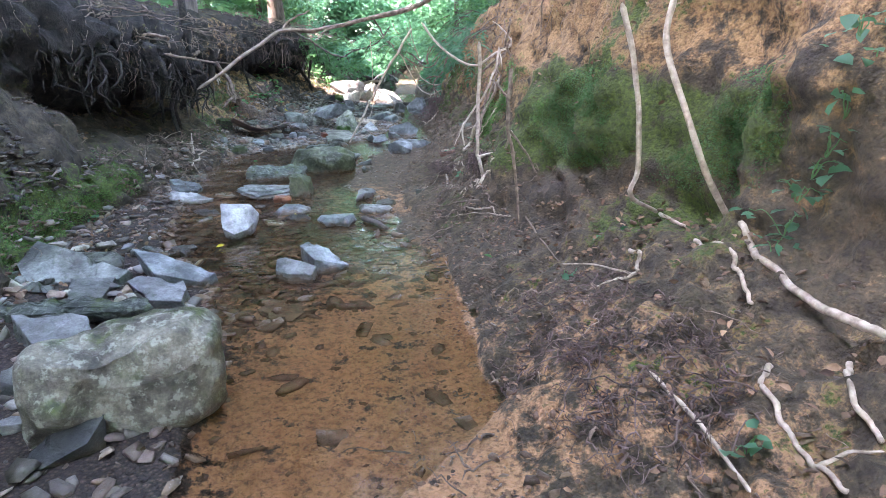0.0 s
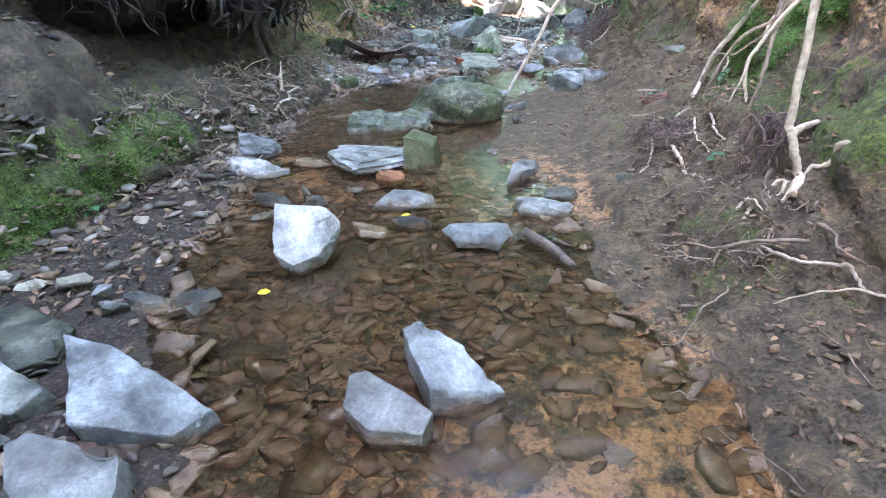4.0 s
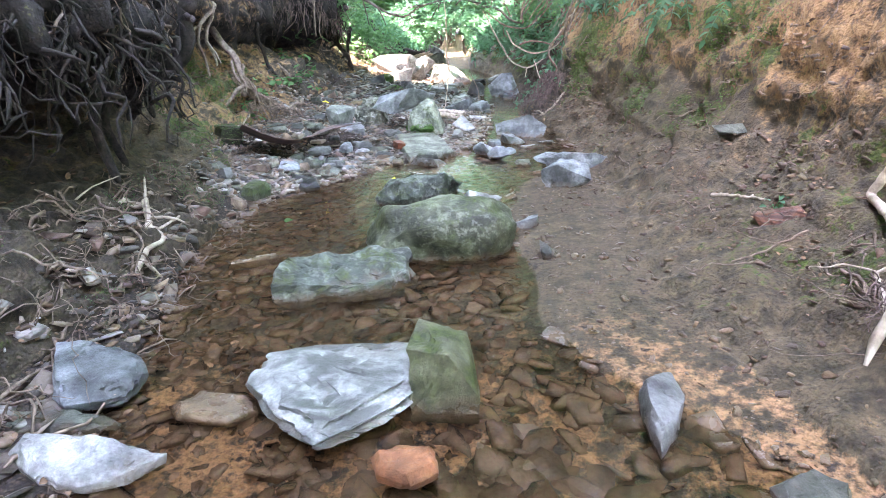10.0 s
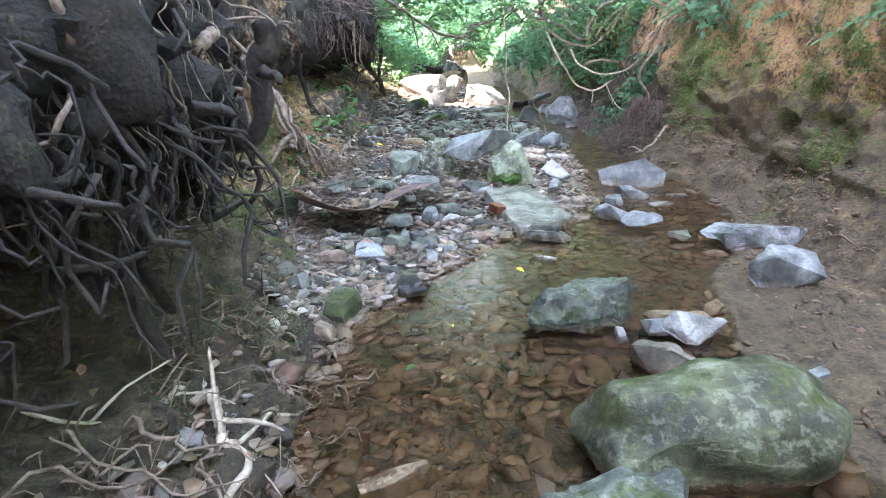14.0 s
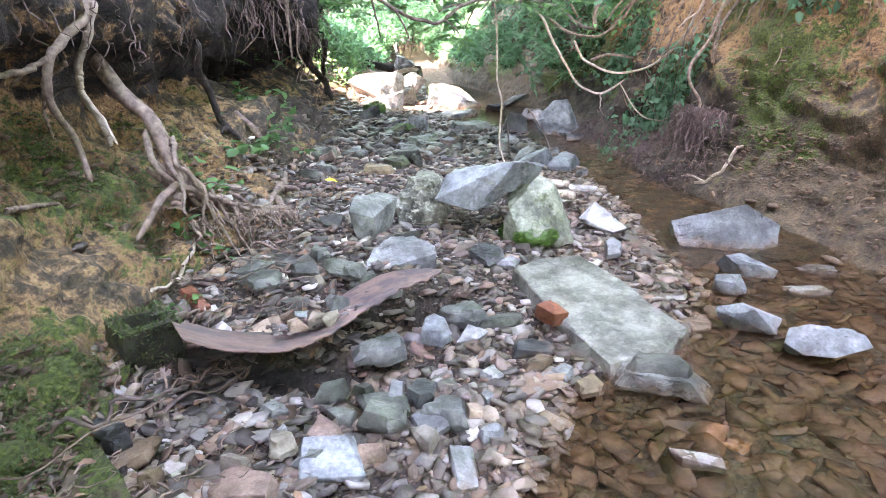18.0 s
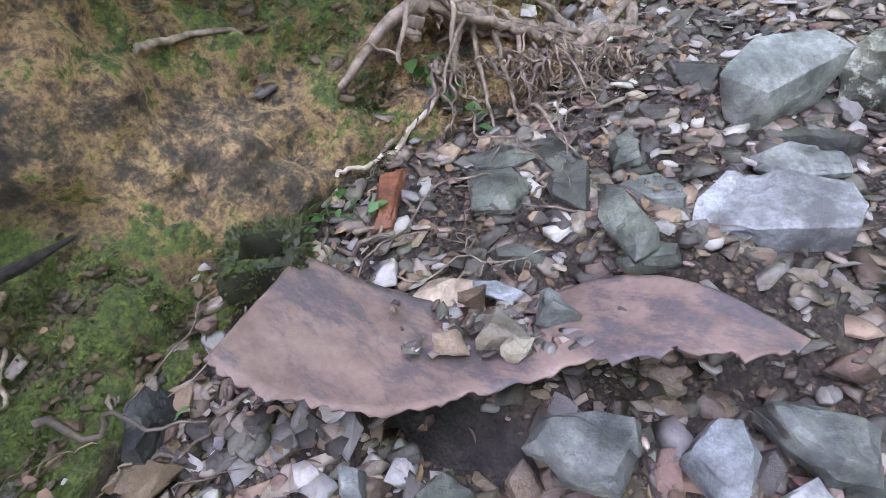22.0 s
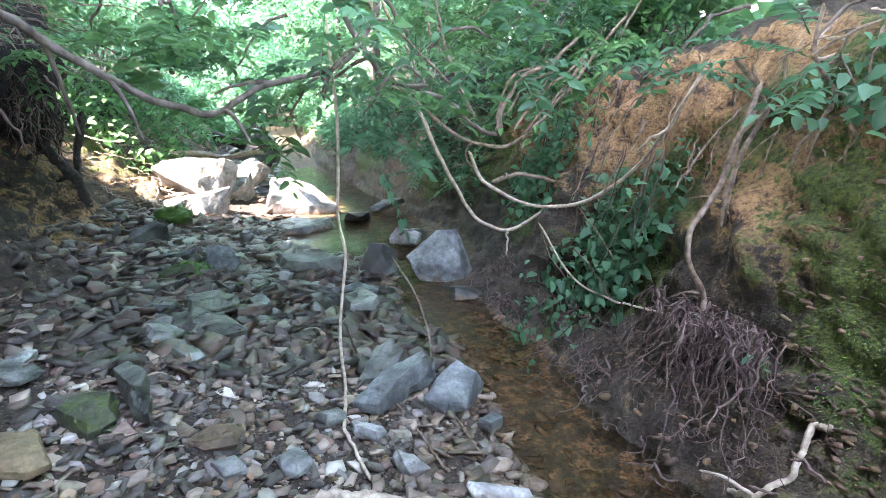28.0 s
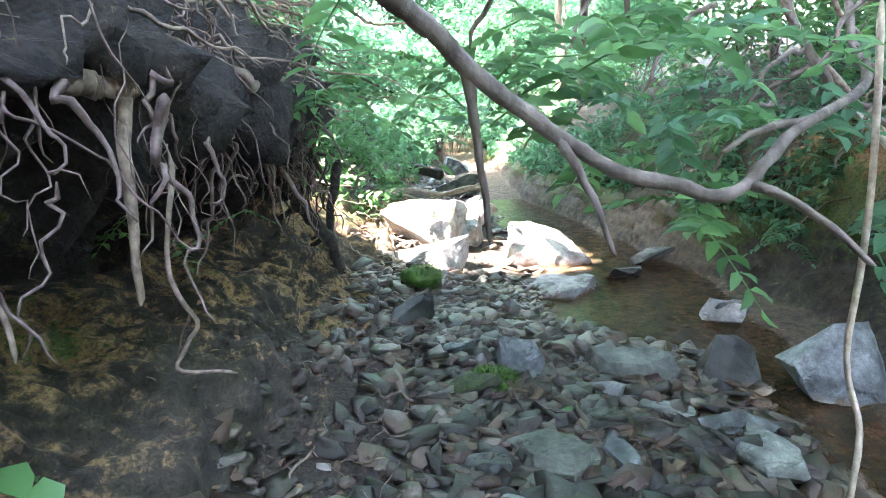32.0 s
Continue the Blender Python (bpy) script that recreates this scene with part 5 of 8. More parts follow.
for x, y, z, s in spots_in(rng, 210, 8.3, 14.5, "bar", .09, .2, 1.8) + spots_in(rng, 80, 3.3, 9.5, "wet", .1, .2, 1.5):
    st = new("stone", shard_meshes[rng.integers(len(shard_meshes))])
    st.matrix_world = pose(x, y, z + s * .07, rng.normal() * 9, rng.normal() * 9, rng.uniform(0, 360)) @ Matrix.Scale(s, 4)
    st.parent = ground


# ---- roots, branches ----
def tube_rows(pts, r0, r1, sides, rng, wiggle):
    pts = [Vector(p) for p in pts]
    n = max(6, len(pts) * (5 if r0 < .045 else 9))
    knot, bend = 0 if r0 < .03 else .42, .33 if r0 < .045 else .14
    path = []
    for i in range(n + 1):
        u = i / n * (len(pts) - 1)
        k = min(int(u), len(pts) - 2)
        f = u - k
        p0, p1, p2, p3 = pts[max(k - 1, 0)], pts[k], pts[k + 1], pts[min(k + 2, len(pts) - 1)]
        c = 0.5 * (2 * p1 + (p2 - p0) * f + (2 * p0 - 5 * p1 + 4 * p2 - p3) * f * f + (3 * p1 - p0 - 3 * p2 + p3) * f ** 3)
        s = rng.uniform(0, 100) if i == 0 else s
        o = Vector((noise.noise((i * bend, s, 0)), noise.noise((i * bend, s, 9)), noise.noise((i * bend, s, 19)))) * wiggle
        path.append(c + o * min(1, i, n - i + .3))
    V, T = [], []
    for i, p in enumerate(path):
        d = (path[min(i + 1, n)] - path[max(i - 1, 0)]).normalized()
        a = d.orthogonal().normalized() if i == 0 else (a - d * a.dot(d)).normalized()
        b = d.cross(a)
        r = (r0 + (r1 - r0) * i / n) * (1 + (.24 if r0 > .045 else .2) * noise.noise((i * (.7 if r0 < .045 else .2), s, 33)))
        r *= .35 if i in (0, n) else 1
        for k in range(sides):
            t = 6.28318 * k / sides
            lump = 1 + knot * noise.noise((1.3 * math.cos(t) + s, 1.3 * math.sin(t), i * .09)) + .35 * knot * noise.noise((3 * math.cos(t), 3 * math.sin(t) + s, i * .22)) if knot else 1
            V.append(p + (a * math.cos(t) + b * math.sin(t)) * r * lump)
    for i in range(n):
        for k in range(sides):
            q = (k + 1) % sides
            A, B, C, D = i * sides + k, i * sides + q, (i + 1) * sides + q, (i + 1) * sides + k
            T += [(A, B, C), (A, C, D)]
    return np.array([tuple(v) for v in V]), np.array(T)


stick_rng = np.random.default_rng(77)


def stick(name, pts, r0, r1, mat, label="", category="", wiggle=.03, twigs=0, parent=None, sides=7):
    """A tapering root or branch along the points, with side twigs of its own."""
    if parent is None and r0 < .06:
        near, pts = [Vector(p) for p in pts], []
        for k, p in enumerate(near):
            if k and all((w - SURFACE.find_nearest(w)[0]).length < .14 for w in (p, near[k - 1])):
                pts += [near[k - 1].lerp(p, u) for u in (.25, .5, .75)]
            pts.append(p)
        for k, p in enumerate(pts):
            q, nrm, _, _ = SURFACE.find_nearest(p)
            if (p - q).dot(nrm) < r0 * .5 and 0 < k:
                pts[k] = q + nrm * r0 * .8
        wiggle *= .5 if len(pts) > len(near) else 1
    wiggle *= .7 if r0 > .045 and parent is None else 1
    v, t = tube_rows(pts, r0, r1, sides if r0 < .045 else 14, stick_rng, wiggle)
    sides = sides if r0 < .045 else 14
    ob = array_mesh(name, v, t, mat, parent)
    ob.data.shade_smooth()
    for k in range(twigs):
        u = int((.2 + .75 * (k + stick_rng.uniform()) / twigs) * (len(v) // sides - 2)) * sides
        p = v[u:u + sides].mean(axis=0)
        g = stick_rng.normal(size=3) * (1, 1, .7)
        g /= np.linalg.norm(g)
        ln = stick_rng.uniform(.12, .4)
        tv, tt = tube_rows([p, p + g * ln * .5 + (0, 0, -.03), p + g * ln + (0, 0, -.1)], max(r1, r0 * .35), max(.0012, r1 * .4), 5, stick_rng, wiggle)
        array_mesh("twig", tv, tt, mat, ob).data.shade_smooth()
    if parent is None:
        tagged(ob, label, category or name)
    return ob


def tangle(name, starts, mat, label, length, drop, r, seed, spread=.25, kind="stuff", sides=4, category="", wiggle=.05, split=False):
    """Many thin roots hanging or creeping from the starts: parts of one thing, or fine ones in one mesh."""
    rng = np.random.default_rng(seed)
    V, T, n = [], [], 0
    holder = tagged(new(name), label, category or "roots") if split else None
    for p in starts:
        ln = rng.uniform(.4, 1) * length
        g = np.array((rng.normal() * spread, rng.normal() * spread, 0))
        q = np.array(p)
        v, t = tube_rows([q, q + g * ln * .5 + (0, 0, -drop * ln * .45), q + g * ln + (0, 0, -drop * ln)], r * min(2.4, math.exp(rng.normal() * .55 - .1)), r * .3, sides, rng, wiggle)
        if split:
            array_mesh("root", v, t, mat, holder).data.shade_smooth()
            continue
        V.append(v)
        T.append(t + n)
        n += len(v)
    if split:
        return holder
    ob = array_mesh(name, np.concatenate(V), np.concatenate(T), mat)
    ob.data.shade_smooth()
    return tagged(ob, label, category or "roots", kind=kind)


# ---- leaves ----
def leaf_cloud(pos, direc, size, rng, width=.45, simple=False):
    """Pointed leaves, folded along the midrib: corner and triangle arrays."""
    n = len(pos)
    d = direc / (np.linalg.norm(direc, axis=1)[:, None] + 1e-9)
    r = rng.normal(size=(n, 3)) * .5 + (0, 0, 1)
    sd = np.cross(d, r)
    sd /= np.linalg.norm(sd, axis=1)[:, None] + 1e-9
    up = np.cross(sd, d)
    s = size[:, None]
    if simple:
        V = np.stack([pos + d * s * a + sd * s * b * width + up * s * c for a, b, c in ((0, 0, 0), (.45, .5, .1), (1, 0, -.1), (.45, -.5, .1))], axis=1)
        T = (np.arange(n)[:, None, None] * 4 + np.array(((0, 1, 2), (0, 2, 3)))[None]).reshape(-1, 3)
        return V.reshape(-1, 3), T
    tpl = ((0, 0, 0), (.3, .5, .1), (.7, .38, .06), (1, 0, -.12), (.7, -.38, .06), (.3, -.5, .1), (.5, 0, .0))
    V = np.stack([pos + d * s * a + sd * s * b * width * 1.0 + up * s * c for a, b, c in tpl], axis=1)
    tri = np.array(((0, 1, 6), (1, 2, 6), (2, 3, 6), (3, 4, 6), (4, 5, 6), (5, 0, 6)))
    T = (np.arange(n)[:, None, None] * 7 + tri[None]).reshape(-1, 3)
    return V.reshape(-1, 3), T


def leaves(name, pos, size, seed, mat, parent=None, direc=None, width=.45, simple=False):
    rng = np.random.default_rng(seed)
    pos = np.asarray(pos, float)
    if direc is None:
        direc = rng.normal(size=pos.shape) * (1, 1, .5) + (0, 0, -.25)
    v, t = leaf_cloud(pos, np.asarray(direc, float), size * rng.uniform(.6, 1.3, len(pos)), rng, width, simple)
    return array_mesh(name, v, t, mat, parent)


def clump_points(rng, n, centre, radius, clumps):
    c = rng.normal(size=(clumps, 3))
    c *= (rng.uniform(.25, 1, clumps) ** .5 / np.linalg.norm(c, axis=1))[:, None]
    k = rng.integers(clumps, size=n)
    p = c[k] * .9 + rng.normal(size=(n, 3)) * .17
    return p * radius + centre


def tree(x, y, height, r, crown_z, crown_r, n, seed, mat=LEAF_C, lean=(0, 0), leaf=.16, label="tall forest tree with a green leafy crown", foot=None):
    rng = np.random.default_rng(seed)
    z0 = gz(x, y) - .15 if foot is None else foot
    top = (x + lean[0], y + lean[1], z0 + height)
    root_ob = tagged(new("tree"), label, "tree", "trees of the valley")
    mid = (x + lean[0] * .4 + rng.normal() * .1, y + lean[1] * .4, z0 + height * .5)
    stick("trunk", [(x, y, z0), (x + lean[0] * .15, y + lean[1] * .15, z0 + height * .2), mid, top], r, r * .35, BARK, wiggle=r * .5, parent=root_ob, sides=12)
    for k in range(5):
        a = rng.uniform(0, 6.28)
        h = rng.uniform(.5, .95)
        p = np.array((x + lean[0] * h, y + lean[1] * h, z0 + height * h))
        q = p + np.array((math.cos(a), math.sin(a), .35)) * crown_r * .7
        stick("limb", [p, (p + q) / 2 + (0, 0, .1), q], r * .3, r * .08, BARK, wiggle=.1, parent=root_ob, sides=6)
    if n:
        pos = clump_points(rng, n, (x + lean[0], y + lean[1], z0 + crown_z), (crown_r, crown_r, crown_r * .7), max(14, n // 60))
        leaves("crown", clear_of_sun(pos) if y > 15 else pos, leaf, seed + 1, mat, root_ob, simple=y > 17, width=.55)
    return root_ob


def shrub(x, y, z, radius, n, seed, mat=LEAF_A, leaf=.1, label="leafy green shrub on the stream bank", stems=5):
    rng = np.random.default_rng(seed)
    ob = tagged(new("shrub"), label, "shrub", "shrubs of the valley")
    g = gz(x, y)
    for k in range(stems):
        q = np.array((x, y, z)) + rng.normal(size=3) * radius * .4
        stick("stem", [(x + rng.normal() * .1, y + rng.normal() * .1, g - .05), ((x + q[0]) / 2, (y + q[1]) / 2, (g + q[2]) / 2 + .1), q], .012, .004, BARK, wiggle=.06, parent=ob, sides=5)
    leaves("foliage", clump_points(rng, n, (x, y, z), (radius, radius, radius * .75), max(8, n // 40)), leaf, seed + 3, mat, ob, simple=y > 20, width=.5)
    return ob


def frond(p, d, length, rng, pairs=6):
    """Leaf places of one feather-shaped leaf along d."""
    d = np.array(d, float)
    d /= np.linalg.norm(d)
    side = np.cross(d, (0, 0, 1.0))
    side /= np.linalg.norm(side) + 1e-9
    out, dirs = [], []
    for k in range(pairs):
        u = .25 + .75 * k / pairs
        q = np.array(p) + d * length * u + (0, 0, -.25 * length * u * u)
        for s in (-1, 1):
            out.append(q)
            dirs.append(side * s + d * .45 + (0, 0, -.25))
    out.append(np.array(p) + d * length + (0, 0, -.25 * length))
    dirs.append(d + (0, 0, -.3))
    return out, dirs


def clear_of_sun(p):
    """Keeps only the leaves that do not stand between the sun and the white boulders."""
    p = np.asarray(p)
    g = p[:, :2] - np.outer(p[:, 2] - .4, np.array(TO_SUN[:2]) / TO_SUN[2])
    return p[np.hypot((g[:, 0] + 2.6) / 1.7, (g[:, 1] - 18.6) / 1.6) >= 1]


# trees of the banks
tree(-5.15, 18.8, 12, .26, 10, 2.6, 1500, 101, label="tall forest tree with a broad grey trunk")
tree(-6.2, 14.6, 9, .2, 8, 2.4, 1500, 102)
tree(-4.4, 10.5, 10, .17, 9, 2.6, 1500, 103)
tree(-5.0, 11.8, 10, .1, 9, 2.4, 1500, 104)
tree(-5.2, 8.6, 10, .22, 9, 2.8, 1500, 105)
tree(-4.8, 6.0, 10, .2, 9, 2.8, 1500, 106)
tree(-5.5, 2.0, 10, .2, 9, 3.0, 1500, 107)
tree(2.4, 8.0, 10, .18, 9, 3.0, 1500, 108)
tree(2.6, 12.5, 10, .2, 9, 3.0, 1500, 109)
tree(3.5, 3.0, 10, .2, 9, 3.0, 1500, 110)
rng = np.random.default_rng(30)
for k in range(46):
    a = rng.uniform(-1, 1)
    y = rng.uniform(21, 52)
    x = -2 + a * (4 + .6 * (y - 12)) + (2.4 if a > 0 else -3.4)
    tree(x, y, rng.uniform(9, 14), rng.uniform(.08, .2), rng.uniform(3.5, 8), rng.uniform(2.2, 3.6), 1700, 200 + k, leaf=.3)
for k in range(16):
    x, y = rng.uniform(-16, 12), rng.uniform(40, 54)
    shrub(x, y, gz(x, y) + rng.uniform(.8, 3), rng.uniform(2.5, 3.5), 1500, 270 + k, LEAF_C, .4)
for k in range(44):
    y = rng.uniform(17, 38)
    s = 1 if k % 3 else -1
    x = (.9 + rng.uniform(0, 2.5) + (y - 16) * .03) if s > 0 else (-5.4 - rng.uniform(0, 3))
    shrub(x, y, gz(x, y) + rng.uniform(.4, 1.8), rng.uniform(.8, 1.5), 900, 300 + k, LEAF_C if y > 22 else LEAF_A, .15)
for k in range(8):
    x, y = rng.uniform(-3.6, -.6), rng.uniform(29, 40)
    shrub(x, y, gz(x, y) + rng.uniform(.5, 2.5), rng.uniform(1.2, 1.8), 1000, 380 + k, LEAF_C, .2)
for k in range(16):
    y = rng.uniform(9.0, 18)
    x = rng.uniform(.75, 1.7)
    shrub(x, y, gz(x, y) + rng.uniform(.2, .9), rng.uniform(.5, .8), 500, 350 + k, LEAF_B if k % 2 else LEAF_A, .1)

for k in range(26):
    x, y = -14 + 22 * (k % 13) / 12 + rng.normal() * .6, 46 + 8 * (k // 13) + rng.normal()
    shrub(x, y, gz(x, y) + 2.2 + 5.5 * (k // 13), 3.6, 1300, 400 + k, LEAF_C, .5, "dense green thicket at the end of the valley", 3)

# thickets added to block light, closing the valley on both sides and behind
th = np.random.default_rng(60)


def foliage_box(name, n, x, y, z, size, seed, mat, label):
    p = np.column_stack([th.uniform(*x, n), th.uniform(*y, n), th.uniform(*z, n)])
    tagged(leaves(name, clear_of_sun(p), size, seed, mat, width=.62, simple=True), label, "foliage", kind="stuff")


foliage_box("thicket", 6500, (3.4, 8), (-9, 24), (2.4, 9), .55, 61, LEAF_A, "dense green thicket added on the bank to block side light")
foliage_box("thicket", 6500, (-11, -6.2), (-9, 24), (2.4, 9), .55, 62, LEAF_A, "dense green thicket added on the bank to block side light")
foliage_box("thicket", 7000, (-9, 7), (-10, -4), (.2, 12.5), .55, 63, LEAF_A, "unseen green thicket added across the valley to block light from behind")
foliage_box("thicket", 5000, (-13, 11), (30, 52), (10, 15), .7, 64, LEAF_C, "leafy boughs over the upper valley")
# unseen boughs, added to darken the stretch below them
tagged(leaves("bough", clump_points(th, 5200, (-1.6, 15.6, 5.0), (3.4, 2.0, .8), 90), .32, 66, LEAF_B, width=.5, simple=True), "unseen leafy boughs added over the stream to shade it", "foliage", kind="stuff")

# unseen high canopy, added to shape the light: open over the stream, with one gap through which the sun reaches the
# white boulders
foliage_box("canopy", 52000, (-17, -3.2), (-9, 25), (8, 13), .62, 41, LEAF_A, "unseen leaf canopy added high over the bank to block sun and sky")
foliage_box("canopy", 9000, (2.6, 10), (-9, 25), (8, 13), .55, 42, LEAF_A, "unseen leaf canopy added high over the bank to block sun and sky")
foliage_box("canopy", 3600, (-3.2, 2.6), (14, 24), (8.5, 13), .55, 43, LEAF_A, "unseen leaf canopy added to close the sky over the upper stream")
# unseen boughs, added to take light off the right bank
foliage_box("canopy", 2000, (1.4, 2.8), (-3, 7), (6, 9), .5, 45, LEAF_A, "unseen leafy boughs added to dim the high bank")
stick("branch", [(0.75, 2.60, 1.58), (0.82, 2.60, 1.37), (0.87, 2.60, 1.13), (0.90, 2.62, 0.87), (0.89, 2.65, 0.74), (1.13, 2.91, 0.59), (1.17, 2.66, 0.57)], 0.013, 0.009, PALE_ROOT, "pale bent hanging branch in front of the mossy bank", "branch", 0.008, 0)
stick("branch", [(0.97, 2.60, 1.63), (0.94, 2.55, 1.41), (1.02, 2.45, 1.14), (1.11, 2.40, 0.91), (1.31, 2.46, 0.65), (1.25, 2.09, 0.59), (1.26, 1.75, 0.57), (1.32, 1.51, 0.58)], 0.014, 0.016, PALE_ROOT, "long smooth grey branch leaning down the bank", "branch", 0.008, 0)
stick("root", [(0.94, 2.77, 0.44), (0.98, 2.53, 0.45), (0.89, 2.46, 0.40), (0.70, 2.51, 0.30)], 0.012, 0.006, PALE_ROOT, "pale crooked root lying on the muddy bank", "root", 0.015, 1)
stick("root", [(1.16, 2.53, 0.56), (1.16, 2.34, 0.56), (1.18, 2.11, 0.55), (1.13, 1.91, 0.51)], 0.012, 0.008, PALE_ROOT, "pale root lying on the muddy bank", "root", 0.015, 1)
stick("stick", [(0.75, 1.83, 0.28), (0.80, 1.52, 0.28), (0.82, 1.24, 0.26)], 0.009, 0.006, PALE_ROOT, "thin pale stick lying on the mud", "stick", 0.006, 0)
stick("stick", [(1.05, 1.62, 0.42), (1.01, 1.56, 0.38), (0.98, 1.38, 0.34), (0.98, 1.25, 0.33), (1.02, 1.15, 0.33)], 0.011, 0.007, PALE_ROOT, "bent pale stick lying on the bank", "stick", 0.008, 1)
stick("stick", [(1.21, 1.51, 0.50), (1.16, 1.40, 0.46), (1.14, 1.23, 0.41)], 0.01, 0.008, PALE_ROOT, "short pale stick on the bank", "stick", 0.006, 0)
stick("root", [(0.55, 3.84, 0.35), (0.60, 3.31, 0.31), (0.64, 2.98, 0.29)], 0.007, 0.004, ROOT, "thin dark root trailing over the bank", "root", 0.015, 0)
stick("branch", [(-0.02, 4.30, 1.81), (-0.19, 4.20, 1.70), (-0.54, 4.10, 1.59), (-0.83, 4.00, 1.54), (-1.05, 3.87, 1.51), (-1.20, 3.50, 1.34), (-1.32, 3.18, 1.20)], 0.018, 0.009, ROOT, "grey dead branch leaning out over the stream", "branch", 0.015, 2)
stick("twig", [(-1.43, 3.10, 1.38), (-1.30, 3.20, 1.35), (-1.20, 3.40, 1.33)], 0.007, 0.003, ROOT, "thin dead twig forking from the leaning branch", "branch", 0.01, 0)
stick("branch", [(0.53, 5.60, 1.36), (0.48, 5.50, 1.19), (0.38, 5.40, 0.95), (0.21, 5.40, 0.82), (0.09, 5.30, 0.60)], 0.012, 0.006, ROOT, "thin bare stem hanging beside the moss", "branch", 0.02, 2)
stick("branch", [(0.43, 3.75, 1.30), (0.42, 3.75, 1.14), (0.42, 3.75, 0.92), (0.48, 3.75, 0.66), (0.55, 3.75, 0.26)], 0.016, 0.009, ROOT, "bare forked stem hanging over the bank", "branch", 0.012, 1)
stick("twig", [(0.43, 3.75, 0.92), (0.53, 3.75, 0.79), (0.61, 3.75, 0.64)], 0.009, 0.005, ROOT, "bare fork of the hanging stem", "branch", 0.01, 0)
stick("branch", [(0.41, 5.50, 1.13), (0.34, 5.30, 0.74), (0.26, 5.20, 0.47)], 0.01, 0.005, ROOT, "thin bare stem beside the moss", "branch", 0.02, 1)
stick("root", [(0.48, 4.38, 0.59), (0.40, 4.52, 0.51), (0.34, 4.58, 0.42), (0.27, 4.50, 0.35)], 0.012, 0.007, PALE_ROOT, "pale root along the foot of the moss", "root", 0.015, 1)
stick("root", [(0.51, 4.30, 0.85), (0.48, 4.30, 0.75), (0.53, 4.55, 0.61)], 0.01, 0.006, PALE_ROOT, "short crooked pale root on the moss", "root", 0.015, 0)
stick("root", [(0.18, 4.35, 0.25), (0.26, 4.21, 0.27), (0.37, 4.12, 0.31), (0.38, 4.02, 0.28), (0.48, 3.89, 0.30)], 0.007, 0.004, PALE_ROOT, "thin pale root lying on the mud", "root", 0.015, 1)
stick("branch", [(-0.27, 5.25, 1.60), (-0.36, 5.20, 1.45), (-0.47, 5.15, 1.28), (-0.56, 5.10, 1.13), (-0.66, 5.05, 0.94), (-0.81, 4.97, 0.66)], 0.01116, 0.00806, PALE_ROOT, "long pale dead pole leaning over the water", "branch", 0.012, 1)
stick("branch", [(-0.21, 6.00, 1.69), (-0.08, 6.00, 1.52), (0.10, 6.00, 1.37), (0.32, 6.00, 1.29), (0.53, 6.00, 1.41), (0.76, 6.00, 1.51), (0.94, 6.00, 1.60)], 0.0124, 0.00992, PALE_ROOT, "arched pale root hanging from the bank top", "branch", 0.01, 2)
stick("branch", [(0.66, 5.90, 1.69), (0.62, 6.00, 1.52), (0.64, 6.20, 1.42), (0.40, 6.30, 1.21)], 0.0124, 0.0124, ROOT, "thick pale branch sloping across the bank", "branch", 0.01, 1)
stick("root", [(0.68, 6.30, 1.16), (0.62, 6.40, 1.03), (0.49, 6.50, 0.84), (0.35, 6.55, 0.61), (0.31, 6.60, 0.43), (0.23, 6.32, 0.39)], 0.01488, 0.0186, PALE_ROOT, "thick smooth root running down the bank to the mud", "root", 0.012, 1)
stick("root", [(0.66, 6.20, 1.18), (0.60, 6.20, 1.10), (0.60, 6.25, 0.90), (0.50, 6.04, 0.80), (0.46, 6.54, 0.61), (0.38, 6.35, 0.52)], 0.00868, 0.00558, PALE_ROOT, "pale root creeping down the bank", "root", 0.012, 1)
stick("root", [(0.48, 5.20, 1.45), (0.44, 5.10, 1.25), (0.36, 5.05, 1.08), (0.25, 5.00, 0.92), (0.17, 4.95, 0.79), (0.18, 4.90, 0.65)], 0.01, 0.007, PALE_ROOT, "thin pale hanging root", "root", 0.015, 2)
stick("branch", [(0.28, 4.70, 1.48), (0.29, 4.70, 1.29), (0.28, 4.68, 1.03), (0.28, 4.66, 0.79), (0.28, 4.65, 0.63), (0.32, 4.60, 0.48), (0.35, 4.55, 0.37)], 0.01488, 0.01612, PALE_ROOT, "thick smooth pale branch standing against the bank", "branch", 0.012, 1)
stick("root", [(0.19, 6.10, 0.37), (0.08, 6.16, 0.27), (-0.04, 5.92, 0.23), (-0.06, 5.66, 0.22), (-0.13, 5.28, 0.17)], 0.008, 0.005, PALE_ROOT, "thin twisting pale root on the mud", "root", 0.015, 1)
stick("root", [(0.17, 5.84, 0.37), (0.14, 5.61, 0.34), (0.14, 5.38, 0.34), (0.16, 5.23, 0.33)], 0.00682, 0.00372, PALE_ROOT, "pale root crossing the muddy bank", "root", 0.015, 0)
stick("root", [(0.22, 5.70, 0.43), (0.20, 5.42, 0.41), (0.22, 5.21, 0.41), (0.24, 5.09, 0.39)], 0.00682, 0.00434, PALE_ROOT, "pale knotty root on the bank", "root", 0.015, 1)
stick("root", [(0.03, 5.60, 0.27), (0.04, 5.32, 0.27), (0.04, 5.17, 0.25), (0.08, 5.02, 0.25), (0.13, 4.90, 0.27)], 0.01, 0.006, PALE_ROOT, "long forked pale root over the mud", "root", 0.015, 2)
